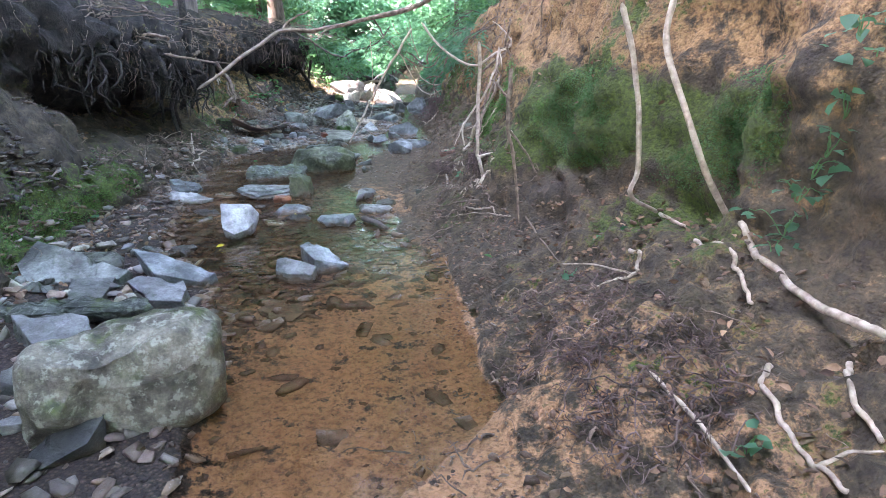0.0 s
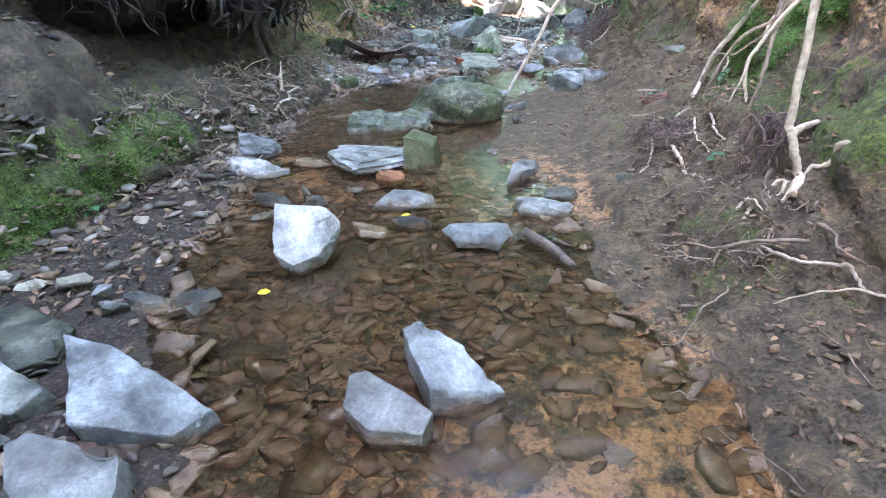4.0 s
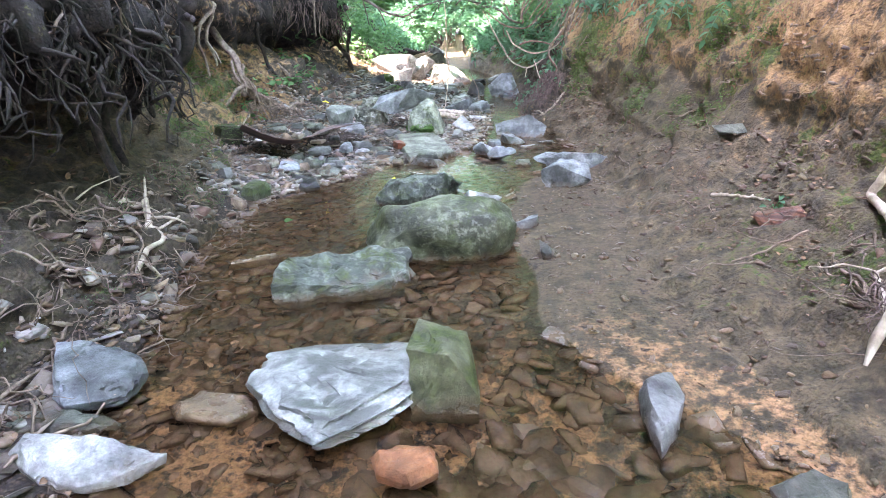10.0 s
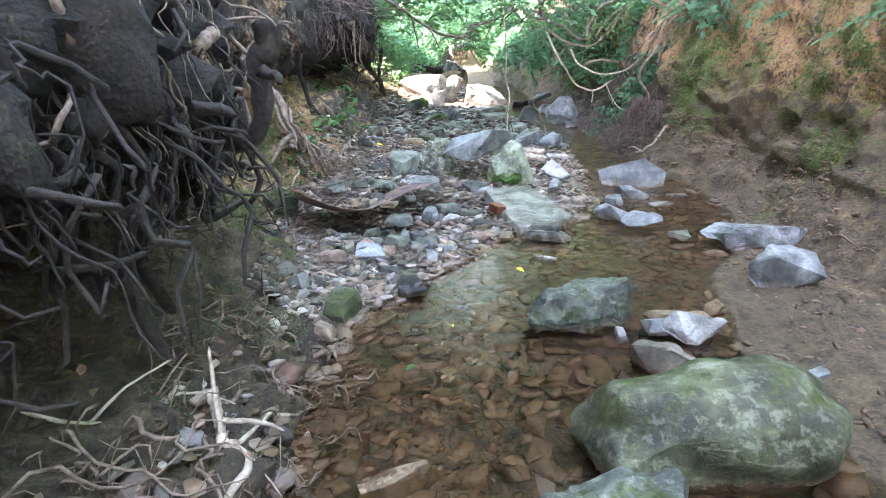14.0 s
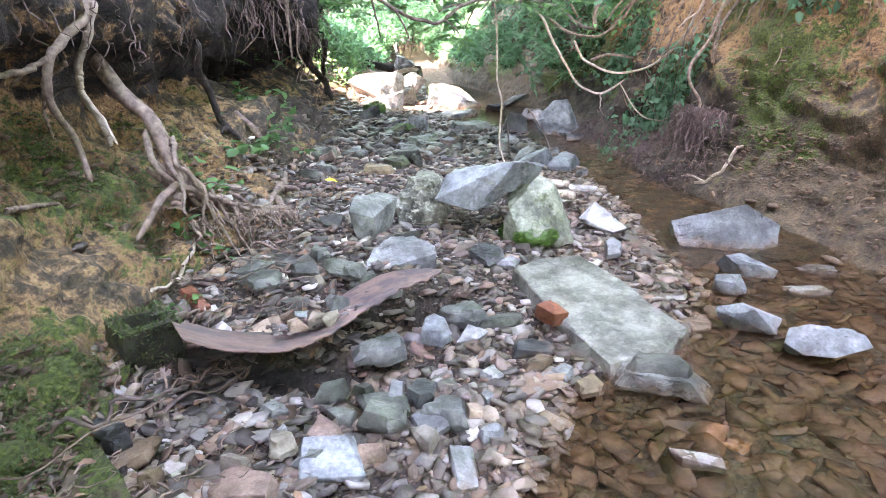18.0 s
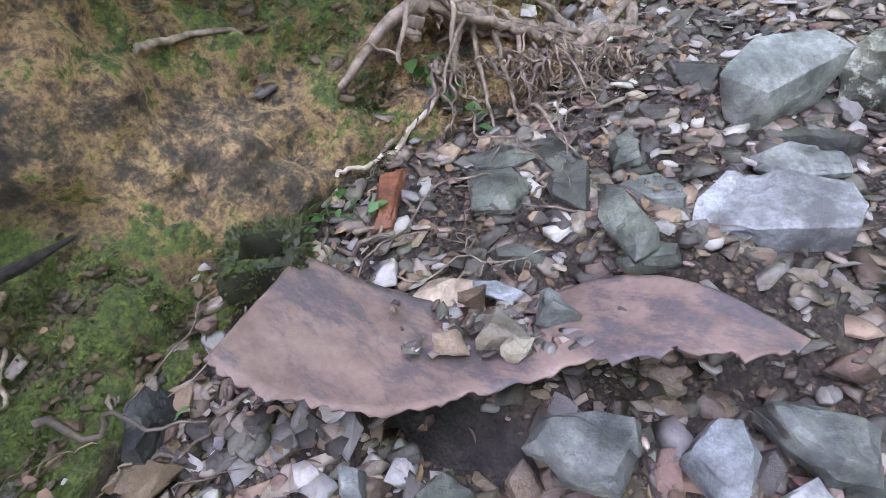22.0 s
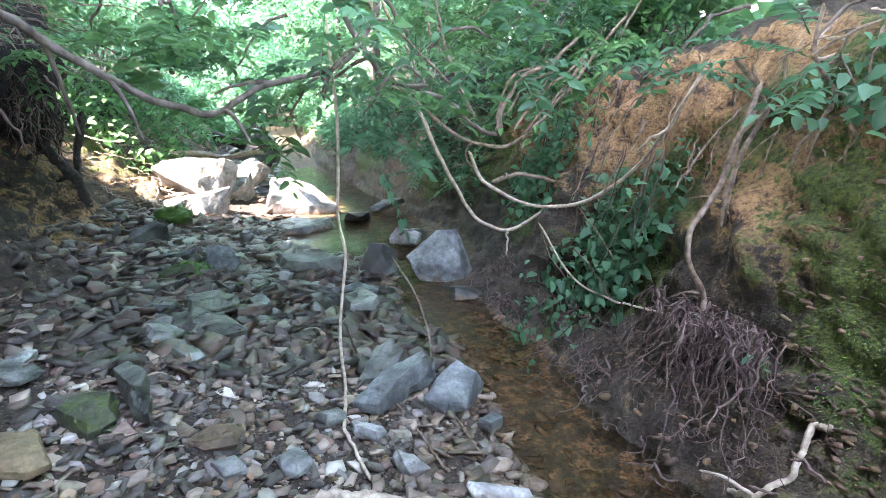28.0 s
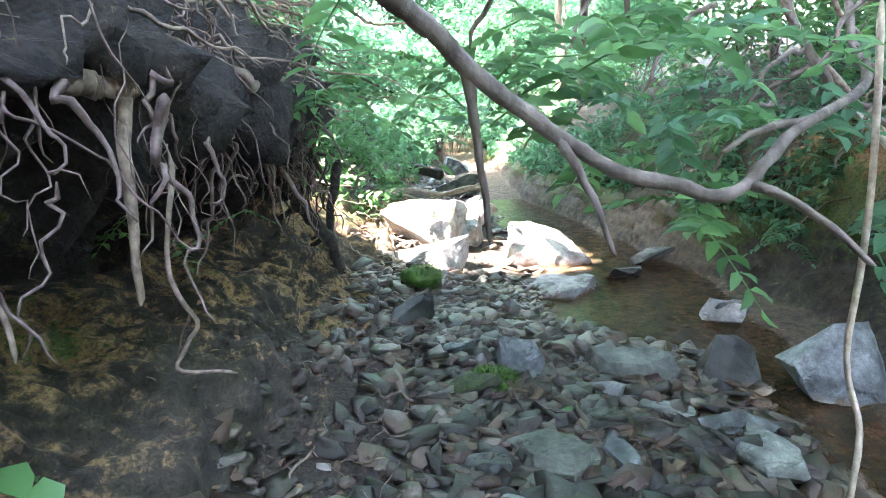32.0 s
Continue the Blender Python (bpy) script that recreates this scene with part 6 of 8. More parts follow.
stick("root", [(0.32, 4.58, 0.40), (0.26, 4.55, 0.33), (0.22, 4.55, 0.30), (0.17, 4.52, 0.26)], 0.00744, 0.00372, PALE_ROOT, "pale root at the foot of the bank", "root", 0.015, 1)
stick("root", [(0.32, 4.57, 0.41), (0.26, 4.61, 0.34), (0.16, 4.59, 0.26)], 0.01, 0.006, PALE_ROOT, "pale forked root beneath the bank branch", "root", 0.015, 1)
stick("stick", [(0.10, 6.62, 0.27), (-0.08, 6.59, 0.20), (-0.24, 6.57, 0.15)], 0.006, 0.004, ROOT, "thin stick lying beside the red rock", "stick", 0.006, 0)
stick("root", [(-0.01, 7.37, 0.23), (0.06, 7.22, 0.26), (0.11, 7.04, 0.29)], 0.012, 0.007, PALE_ROOT, "short pale root on the mud", "root", 0.015, 1)
stick("root", [(-3.15, 7.20, 0.36), (-3.12, 7.15, 0.26), (-3.09, 7.05, 0.15), (-2.92, 6.62, 0.17)], 0.02, 0.012, PALE_ROOT, "bleached white root reaching down to the water", "root", 0.012, 3)
stick("root", [(-3.12, 7.10, 0.16), (-3.06, 7.10, 0.21), (-2.97, 7.20, 0.26)], 0.012, 0.006, PALE_ROOT, "bleached forked root end", "root", 0.012, 1)
stick("root", [(-3.25, 7.25, 0.32), (-3.32, 7.10, 0.29), (-3.44, 7.00, 0.26), (-3.51, 6.90, 0.51)], 0.012, 0.006, PALE_ROOT, "bleached root creeping over the bank", "root", 0.02, 2)
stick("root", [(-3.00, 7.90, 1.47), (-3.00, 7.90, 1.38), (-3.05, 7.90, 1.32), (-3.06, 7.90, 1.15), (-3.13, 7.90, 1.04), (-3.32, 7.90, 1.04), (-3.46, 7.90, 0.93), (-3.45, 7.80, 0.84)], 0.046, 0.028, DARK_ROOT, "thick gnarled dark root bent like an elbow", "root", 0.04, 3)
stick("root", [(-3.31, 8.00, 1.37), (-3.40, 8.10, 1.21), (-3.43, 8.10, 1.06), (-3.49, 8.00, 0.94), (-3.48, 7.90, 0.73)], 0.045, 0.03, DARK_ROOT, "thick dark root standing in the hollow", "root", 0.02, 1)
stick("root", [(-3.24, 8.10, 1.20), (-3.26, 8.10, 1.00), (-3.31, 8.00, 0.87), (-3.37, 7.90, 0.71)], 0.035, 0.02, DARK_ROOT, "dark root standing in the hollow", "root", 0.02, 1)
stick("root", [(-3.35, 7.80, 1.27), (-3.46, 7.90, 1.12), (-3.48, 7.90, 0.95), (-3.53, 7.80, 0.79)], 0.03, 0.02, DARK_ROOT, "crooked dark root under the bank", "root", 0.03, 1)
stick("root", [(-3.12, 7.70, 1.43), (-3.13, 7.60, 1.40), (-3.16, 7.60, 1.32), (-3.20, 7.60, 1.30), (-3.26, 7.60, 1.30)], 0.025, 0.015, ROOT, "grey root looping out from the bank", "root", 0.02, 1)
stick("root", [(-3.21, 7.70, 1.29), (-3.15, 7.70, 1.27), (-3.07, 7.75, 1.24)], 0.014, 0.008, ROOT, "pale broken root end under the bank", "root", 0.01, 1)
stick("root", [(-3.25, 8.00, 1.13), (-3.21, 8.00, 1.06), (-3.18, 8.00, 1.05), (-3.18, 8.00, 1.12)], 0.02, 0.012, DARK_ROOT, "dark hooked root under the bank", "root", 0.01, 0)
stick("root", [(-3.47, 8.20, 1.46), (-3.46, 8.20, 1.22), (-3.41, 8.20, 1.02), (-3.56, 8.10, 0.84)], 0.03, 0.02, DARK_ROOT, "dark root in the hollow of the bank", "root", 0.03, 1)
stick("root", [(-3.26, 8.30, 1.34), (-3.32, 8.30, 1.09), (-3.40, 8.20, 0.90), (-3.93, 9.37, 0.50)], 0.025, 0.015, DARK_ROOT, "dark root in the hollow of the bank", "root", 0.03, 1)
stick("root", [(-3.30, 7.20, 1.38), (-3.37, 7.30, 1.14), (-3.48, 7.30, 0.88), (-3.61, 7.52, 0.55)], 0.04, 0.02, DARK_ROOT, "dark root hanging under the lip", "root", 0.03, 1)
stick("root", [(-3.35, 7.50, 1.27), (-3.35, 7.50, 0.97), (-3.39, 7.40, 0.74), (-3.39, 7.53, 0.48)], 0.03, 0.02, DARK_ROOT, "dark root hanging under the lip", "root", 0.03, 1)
stick("root", [(-3.42, 6.60, 1.62), (-3.23, 6.70, 1.61), (-3.12, 6.90, 1.58), (-3.17, 7.00, 1.43)], 0.0186, 0.0124, ROOT, "grey root along the lip of the bank", "root", 0.02, 1)
stick("root", [(-3.35, 8.00, 1.53), (-3.26, 8.10, 1.48), (-3.21, 8.20, 1.40), (-3.14, 8.20, 1.31)], 0.018, 0.009, ROOT, "bare root bending over the bank edge", "root", 0.02, 2)
stick("root", [(-4.07, 10.70, 1.33), (-3.92, 10.60, 1.12), (-3.80, 10.55, 1.00), (-3.73, 10.50, 0.84), (-3.70, 10.45, 0.71), (-3.71, 10.40, 0.60)], 0.034, 0.028, ROOT, "thick tan root coming down the clay bank", "root", 0.015, 1)
stick("root", [(-3.70, 10.45, 0.74), (-3.66, 10.60, 0.61), (-3.61, 10.84, 0.44), (-3.49, 11.00, 0.35), (-3.52, 11.50, 0.38), (-3.51, 11.71, 0.38)], 0.035, 0.018, ROOT, "gnarled root running out over the gravel", "root", 0.015, 3)
stick("root", [(-3.84, 10.40, 1.51), (-3.98, 10.40, 1.26), (-4.00, 10.40, 1.16), (-3.94, 10.40, 1.00), (-3.93, 10.40, 0.92)], 0.018, 0.012, PALE_ROOT, "thin forked root on the clay bank", "root", 0.015, 1)
stick("root", [(-3.97, 10.30, 1.28), (-4.08, 10.30, 1.22), (-4.12, 10.30, 1.08), (-4.11, 10.30, 0.95)], 0.012, 0.006, ROOT, "thin hanging root on the clay", "root", 0.015, 1)
stick("root", [(-3.71, 10.48, 0.42), (-3.70, 10.33, 0.37), (-3.70, 10.22, 0.32), (-3.76, 10.08, 0.34), (-3.77, 9.97, 0.33)], 0.01, 0.006, PALE_ROOT, "thin pale root running down to the gravel", "root", 0.01, 1)
stick("root", [(-3.71, 10.48, 0.43), (-3.65, 10.51, 0.38), (-3.59, 10.56, 0.34)], 0.008, 0.005, PALE_ROOT, "thin root over the gravel", "root", 0.01, 0)
stick("root", [(-4.03, 9.75, 0.81), (-4.03, 9.82, 0.80), (-4.02, 9.93, 0.78), (-4.01, 10.04, 0.73)], 0.012, 0.007, ROOT, "brown root lying along the clay bank", "root", 0.01, 0)
stick("root", [(-4.82, 12.21, 1.17), (-4.90, 12.45, 1.03), (-4.87, 12.70, 0.86), (-4.34, 12.47, 0.77), (-3.92, 12.21, 0.69), (-3.67, 12.15, 0.54)], 0.032, 0.02, ROOT, "brown root running down the clay bank", "root", 0.015, 2)
stick("root", [(-4.20, 12.40, 1.28), (-5.08, 13.32, 0.96), (-4.66, 13.13, 0.82), (-4.12, 12.62, 0.73), (-3.80, 12.48, 0.66), (-3.63, 12.48, 0.49)], 0.036, 0.022, ROOT, "thick brown root twisting down the bank", "root", 0.015, 2)
stick("root", [(-3.52, 11.99, 0.39), (-3.48, 11.64, 0.34), (-3.53, 11.49, 0.39), (-3.43, 11.28, 0.32), (-3.49, 11.12, 0.35), (-3.54, 10.97, 0.39), (-3.58, 10.81, 0.40)], 0.024, 0.03, ROOT, "pale brown root winding over the gravel edge", "root", 0.012, 3)
stick("root", [(-4.17, 11.61, 0.83), (-4.03, 11.60, 0.76), (-3.83, 11.46, 0.65)], 0.008, 0.005, PALE_ROOT, "thin root on the bank", "root", 0.01, 0)
stick("branch", [(-3.16, 12.50, 1.93), (-3.08, 12.60, 1.87), (-2.98, 12.80, 1.80), (-2.92, 13.00, 1.75), (-2.87, 13.10, 1.73), (-2.82, 13.15, 1.68), (-2.73, 13.20, 1.61), (-2.64, 13.25, 1.55), (-2.53, 13.30, 1.48), (-2.45, 13.30, 1.44), (-2.32, 13.30, 1.40), (-2.20, 13.30, 1.38), (-2.10, 13.35, 1.44), (-1.97, 13.45, 1.51), (-1.59, 13.75, 1.63), (-1.40, 14.10, 1.81), (-1.24, 14.40, 2.07)], .021, .014, BARK, "long drooping branch arching low over the stream", "branch", .008, 4)
stick("vine", [(-1.65, 13.65, 1.86), (-1.61, 13.65, 1.31), (-1.62, 13.65, 0.83), (-1.59, 13.60, 0.58), (-1.64, 13.50, 0.21), (-1.66, 13.10, 0.07), (-1.71, 12.65, 0.08), (-1.65, 12.32, 0.06)], 0.01, 0.008, PALE_ROOT, "thin bare vine hanging down to the gravel", "vine", 0.012, 0)
stick("vine", [(-1.68, 12.80, 0.51), (-1.55, 13.44, 0.06), (-1.45, 12.93, 0.05), (-1.37, 12.47, 0.04), (-1.35, 12.34, 0.04)], 0.007, 0.005, ROOT, "thin bare vine lying over the rocks", "vine", 0.01, 0)
stick("vine", [(-1.26, 13.90, 0.49), (-1.14, 13.70, 0.27), (-1.14, 13.40, 0.12), (-1.25, 12.97, 0.04), (-1.19, 12.68, 0.03), (-1.17, 12.39, 0.03)], 0.007, 0.005, ROOT, "thin bare vine trailing over the rocks", "vine", 0.01, 0)
stick("vine", [(-1.64, 14.40, 2.24), (-1.46, 14.40, 1.97), (-1.32, 14.40, 1.73), (-1.18, 14.40, 1.58), (-0.92, 14.40, 1.56)], 0.022, 0.016, BARK, "thick twisted woody vine over the bank", "vine", 0.02, 1)
stick("vine", [(-1.18, 14.40, 1.58), (-0.99, 14.40, 1.40), (-0.84, 14.40, 1.10), (-0.68, 14.40, 0.83), (-0.53, 14.40, 0.61), (-0.27, 14.40, 0.52), (-0.01, 14.40, 0.65)], 0.016, 0.012, PALE_ROOT, "long looping grey vine hanging over the water", "vine", 0.015, 1)
stick("vine", [(-1.32, 14.40, 1.76), (-1.11, 14.40, 1.55), (-0.87, 14.40, 1.34), (-0.64, 14.40, 1.19), (-0.33, 14.40, 1.15), (-0.12, 14.40, 1.28), (0.14, 14.40, 1.54), (0.39, 14.40, 1.85), (0.59, 14.40, 2.11)], 0.015, 0.011, ROOT, "looping woody vine on the bank", "vine", 0.02, 2)
stick("vine", [(-1.07, 14.40, 1.51), (-0.81, 14.40, 1.47), (-0.61, 14.40, 1.32), (-0.39, 14.40, 1.22)], 0.024, 0.015, BARK, "dark twisted vine on the bank", "vine", 0.02, 1)
stick("vine", [(-0.64, 14.30, 1.12), (-0.53, 14.30, 0.92), (-0.36, 14.20, 0.81), (-0.14, 14.00, 0.76), (0.09, 13.80, 0.86), (0.24, 13.60, 1.07), (0.28, 13.40, 1.30), (0.33, 13.30, 1.50), (0.37, 13.20, 1.70)], 0.013, 0.011, PALE_ROOT, "long pale vine swinging low along the bank", "vine", 0.012, 1)
stick("vine", [(-0.37, 14.40, 1.21), (-0.37, 14.40, 1.40), (-0.23, 14.40, 1.61), (0.01, 14.40, 1.75), (0.20, 14.40, 1.92)], 0.02, 0.012, ROOT, "grey vine rising over the bank", "vine", 0.02, 1)
stick("root", [(-0.42, 14.40, 0.89), (-0.20, 14.40, 0.94), (0.15, 14.40, 0.88)], 0.02, 0.012, ROOT, "grey root arching out of the bank", "root", 0.015, 1)
stick("root", [(0.08, 12.70, 1.67), (0.24, 12.70, 1.54), (0.26, 12.65, 1.44), (0.06, 12.60, 1.31), (0.01, 12.60, 1.10), (-0.11, 12.55, 0.98)], 0.013, 0.0078, ROOT, "bare brown root hanging over the clay bank", "root", 0.012, 1)
stick("root", [(0.23, 12.75, 1.65), (0.29, 12.70, 1.42), (0.16, 12.65, 1.28), (0.07, 12.60, 1.10), (0.06, 12.60, 0.91)], 0.011, 0.0066, ROOT, "bare brown root hanging over the clay bank", "root", 0.012, 1)
stick("root", [(0.19, 12.70, 1.47), (0.04, 12.70, 1.33), (-0.09, 12.70, 1.17), (-0.16, 12.70, 1.07)], 0.006, 0.0036, ROOT, "bare brown root hanging over the clay bank", "root", 0.012, 1)
stick("root", [(0.27, 12.60, 1.70), (0.29, 12.60, 1.39), (0.17, 12.55, 1.14)], 0.005, 0.003, ROOT, "bare brown root hanging over the clay bank", "root", 0.012, 1)
stick("root", [(0.21, 12.40, 1.86), (0.21, 12.40, 1.67), (0.35, 12.40, 1.52), (0.34, 12.40, 1.45), (0.21, 12.40, 1.30), (0.17, 12.40, 1.20)], 0.009, 0.0054, ROOT, "bare brown root hanging over the clay bank", "root", 0.012, 1)
stick("root", [(0.35, 12.40, 1.52), (0.43, 12.30, 1.49), (0.56, 12.20, 1.47)], 0.008, 0.0048, ROOT, "bare brown root hanging over the clay bank", "root", 0.012, 1)
stick("root", [(0.20, 12.40, 1.66), (0.30, 12.30, 1.76), (0.46, 12.20, 1.83)], 0.008, 0.0048, ROOT, "bare brown root hanging over the clay bank", "root", 0.012, 1)
stick("root", [(0.59, 12.20, 1.38), (0.42, 12.25, 1.30), (0.34, 12.30, 1.21)], 0.006, 0.0036, ROOT, "bare brown root hanging over the clay bank", "root", 0.012, 1)
stick("vine", [(-0.39, 14.40, 1.22), (-0.38, 14.40, 1.44), (-0.28, 14.40, 1.64), (0.03, 14.40, 1.77)], 0.012, 0.0084, ROOT, "grey bare vine tangled over the bank", "vine", 0.015, 1)
stick("vine", [(-0.26, 14.40, 1.26), (-0.05, 14.40, 1.53), (0.21, 14.40, 1.74), (0.43, 14.40, 2.01)], 0.01, 0.007, ROOT, "grey bare vine tangled over the bank", "vine", 0.015, 1)
stick("vine", [(-0.21, 14.40, 1.22), (-0.00, 14.30, 1.49), (0.25, 14.30, 1.78)], 0.009, 0.0063, ROOT, "grey bare vine tangled over the bank", "vine", 0.015, 1)
stick("vine", [(-0.35, 14.40, 1.36), (-0.14, 14.40, 1.61), (0.12, 14.40, 1.72)], 0.008, 0.0056, ROOT, "grey bare vine tangled over the bank", "vine", 0.015, 1)
stick("vine", [(-0.06, 14.30, 1.39), (0.05, 14.20, 1.61), (0.15, 14.20, 1.77)], 0.008, 0.0056, ROOT, "grey bare vine tangled over the bank", "vine", 0.015, 1)
stick("vine", [(-0.57, 14.40, 1.34), (-0.68, 14.50, 1.63), (-0.76, 14.60, 1.91), (-0.80, 14.70, 2.22)], 0.012, 0.0084, ROOT, "grey bare vine tangled over the bank", "vine", 0.015, 1)
stick("vine", [(-0.76, 14.50, 1.74), (-0.85, 14.60, 1.94), (-0.86, 14.70, 2.18)], 0.009, 0.0063, ROOT, "grey bare vine tangled over the bank", "vine", 0.015, 1)
stick("vine", [(-1.03, 14.60, 1.85), (-0.97, 14.50, 1.66), (-0.89, 14.50, 1.55)], 0.01, 0.007, ROOT, "grey bare vine tangled over the bank", "vine", 0.015, 1)
stick("vine", [(-1.19, 14.60, 2.14), (-1.11, 14.60, 1.96), (-0.88, 14.60, 1.75), (-0.63, 14.50, 1.48)], 0.012, 0.0084, ROOT, "grey bare vine tangled over the bank", "vine", 0.015, 1)
stick("vine", [(-0.08, 13.60, 1.42), (-0.04, 13.60, 1.62), (-0.03, 13.60, 1.72)], 0.006, 0.0042, ROOT, "grey bare vine tangled over the bank", "vine", 0.015, 1)
stick("vine", [(-0.63, 14.20, 1.01), (-0.69, 14.20, 1.09), (-0.66, 14.20, 1.21)], 0.008, 0.0056, ROOT, "grey bare vine tangled over the bank", "vine", 0.015, 1)
stick("vine", [(-0.22, 14.00, 0.66), (-0.17, 13.90, 0.45), (-0.11, 13.70, 0.30)], 0.004, 0.003, ROOT, "thin grey stem trailing from the ivy", "vine", 0.01, 0)
stick("vine", [(-0.03, 13.80, 0.79), (-0.03, 13.50, 0.66), (-0.04, 13.30, 0.56)], 0.004, 0.003, ROOT, "thin grey stem trailing from the ivy", "vine", 0.01, 0)
stick("vine", [(-0.16, 13.60, 0.57), (-0.11, 13.40, 0.47), (-0.10, 13.20, 0.33)], 0.004, 0.003, ROOT, "thin grey stem trailing from the ivy", "vine", 0.01, 0)
stick("root", [(0.16, 12.60, 1.56), (0.08, 12.60, 1.34), (0.02, 12.60, 1.13), (-0.15, 12.55, 0.93), (-0.20, 12.50, 0.79), (-0.09, 12.50, 0.62), (-0.10, 12.45, 0.41), (-0.04, 12.40, 0.14), (-0.01, 12.30, -0.26)], 0.014, 0.012, ROOT, "long twisted brown root hanging down the clay bank", "root", 0.02, 2)
stick("root", [(0.32, 12.70, 1.44), (0.17, 12.65, 1.28), (0.05, 12.60, 1.08), (0.04, 12.60, 0.91)], 0.012, 0.008, ROOT, "thin root hanging beside the twisted root", "root", 0.015, 1)
stick("root", [(-0.07, 11.80, 0.35), (-0.10, 11.86, 0.33), (-0.23, 11.80, 0.18), (-0.34, 11.84, 0.09), (-0.38, 11.92, 0.07)], 0.014, 0.01, PALE_ROOT, "pale bent root by the water edge", "root", 0.01, 1)
stick("root", [(1.10, 12.70, 1.89), (0.78, 12.70, 1.78), (0.55, 12.70, 1.69), (0.72, 12.70, 1.51), (1.22, 12.70, 1.46)], 0.012, 0.008, PALE_ROOT, "pale root loop hanging from the bank top", "root", 0.015, 1)
stick("vine", [(-0.22, 14.00, 0.66), (-0.15, 13.60, 0.38), (-0.10, 13.20, 0.35), (-0.21, 12.60, 0.50)], 0.007, 0.005, PALE_ROOT, "thin stem leaning out of the ivy", "vine", 0.015, 0)
stick("fallen_log", [(-4.23, 20.30, 0.49), (-3.40, 20.40, 0.61), (-2.82, 20.40, 0.55), (-2.14, 20.50, 0.59)], 0.05, 0.03, PALE_ROOT, "bleached fallen log lying behind the boulders", "log", 0.06, 2)
stick("fallen_log", [(-4.06, 20.20, 0.39), (-3.59, 20.30, 0.53), (-3.01, 20.30, 0.48), (-2.23, 20.40, 0.68)], 0.028, 0.018, PALE_ROOT, "thin bleached log behind the boulders", "log", 0.06, 2)
stick("fallen_log", [(-4.92, 25.00, 0.76), (-3.79, 25.00, 0.66), (-2.66, 25.00, 0.41)], 0.14, 0.12, DARK_ROOT, "dark fallen log across the upper stream", "log", 0.02, 0)
stick("fallen_log", [(-4.66, 27.00, 1.17), (-3.87, 27.00, 0.85), (-3.08, 27.00, 0.45)], 0.16, 0.12, DARK_ROOT, "dark mossy log across the upper stream", "log", 0.02, 0)
stick("root", [(-3.61, 13.00, 1.56), (-3.63, 13.00, 1.36), (-3.62, 13.00, 1.16)], 0.007, 0.005, ROOT, "hanging root under the bank lip", "root", 0.01, 0)
stick("root", [(-3.48, 13.40, 1.51), (-3.51, 13.40, 1.22), (-3.47, 13.40, 1.07), (-3.53, 13.40, 0.97), (-3.38, 13.40, 0.95)], 0.007, 0.005, ROOT, "curling root hanging to the ground", "root", 0.015, 1)
stick("root", [(-3.77, 13.20, 1.51), (-3.76, 13.00, 1.39), (-3.83, 12.90, 1.30), (-3.88, 12.80, 1.24)], 0.007, 0.004, ROOT, "long thin root reaching out of the hollow", "root", 0.01, 0)
stick("root", [(-3.70, 16.00, 1.43), (-3.79, 16.00, 1.01), (-3.59, 16.00, 0.73), (-3.59, 16.10, 0.43)], 0.05, 0.03, DARK_ROOT, "dark root standing at the end of the bank", "root", 0.03, 2)
stick("root", [(-3.55, 16.20, 1.32), (-3.64, 16.20, 0.93), (-3.64, 16.20, 0.53)], 0.04, 0.02, DARK_ROOT, "dark root at the end of the bank", "root", 0.03, 1)
stick("root", [(-3.99, 15.60, 0.79), (-3.97, 15.60, 0.53), (-3.68, 15.50, 0.44)], 0.03, 0.02, DARK_ROOT, "dark root curling at the foot of the bank", "root", 0.02, 1)
stick("root", [(-3.58, 13.20, 1.67), (-3.57, 13.30, 1.66), (-3.54, 13.40, 1.65)], 0.03, 0.02, ROOT, "grey root on the lip of the bank", "root", 0.02, 1)
stick("root", [(-3.57, 13.80, 1.79), (-3.53, 14.00, 1.75), (-3.49, 14.30, 1.74), (-3.46, 14.65, 1.78)], 0.025, 0.015, ROOT, "root bending over the lip of the bank", "root", 0.02, 1)


stick("root", [(-3.82, 10.3, 1.52), (-3.88, 10.0, 1.28), (-3.92, 10.02, 1.14), (-3.92, 10.11, .98), (-3.9, 10.1, .82)], .022, .012, ROOT, "bent grey root hanging down the clay wall", "root", .015, 1)
stick("root", [(-3.9, 9.96, 1.27), (-3.98, 9.82, 1.25), (-4.02, 9.76, 1.15), (-4.02, 9.73, 1.0)], .012, .007, ROOT, "thin curling root on the clay wall", "root", .012, 0)
stick("root", [(-3.75, 11.3, 1.35), (-3.82, 11.45, 1.16), (-3.86, 11.7, 1.03), (-3.84, 11.75, .85), (-3.75, 11.8, .68)], .026, .016, DARK_ROOT, "dark root winding down the shaded wall", "root", .02, 1)
stick("root", [(-3.42, 8.1, 2.6), (-3.4, 8.05, 1.9), (-3.46, 8.0, 1.45), (-3.4, 7.95, 1.1), (-3.55, 7.9, .7)], .05, .03, DARK_ROOT, "thick dark root running down the undercut bank", "root", .05, 3)
stick("root", [(-3.3, 7.4, 1.5), (-3.22, 7.35, 1.15), (-3.38, 7.3, .8), (-3.3, 7.25, .45)], .04, .025, DARK_ROOT, "thick dark root bent under the overhang", "root", .05, 2)
# ---- root mats of the banks ----
BRUSH = plain_mat("fibrous_root", (0.08, 0.057, 0.05), (0.2, 0.15, 0.138), 30, 0.85, None, 0.3, 0.4)


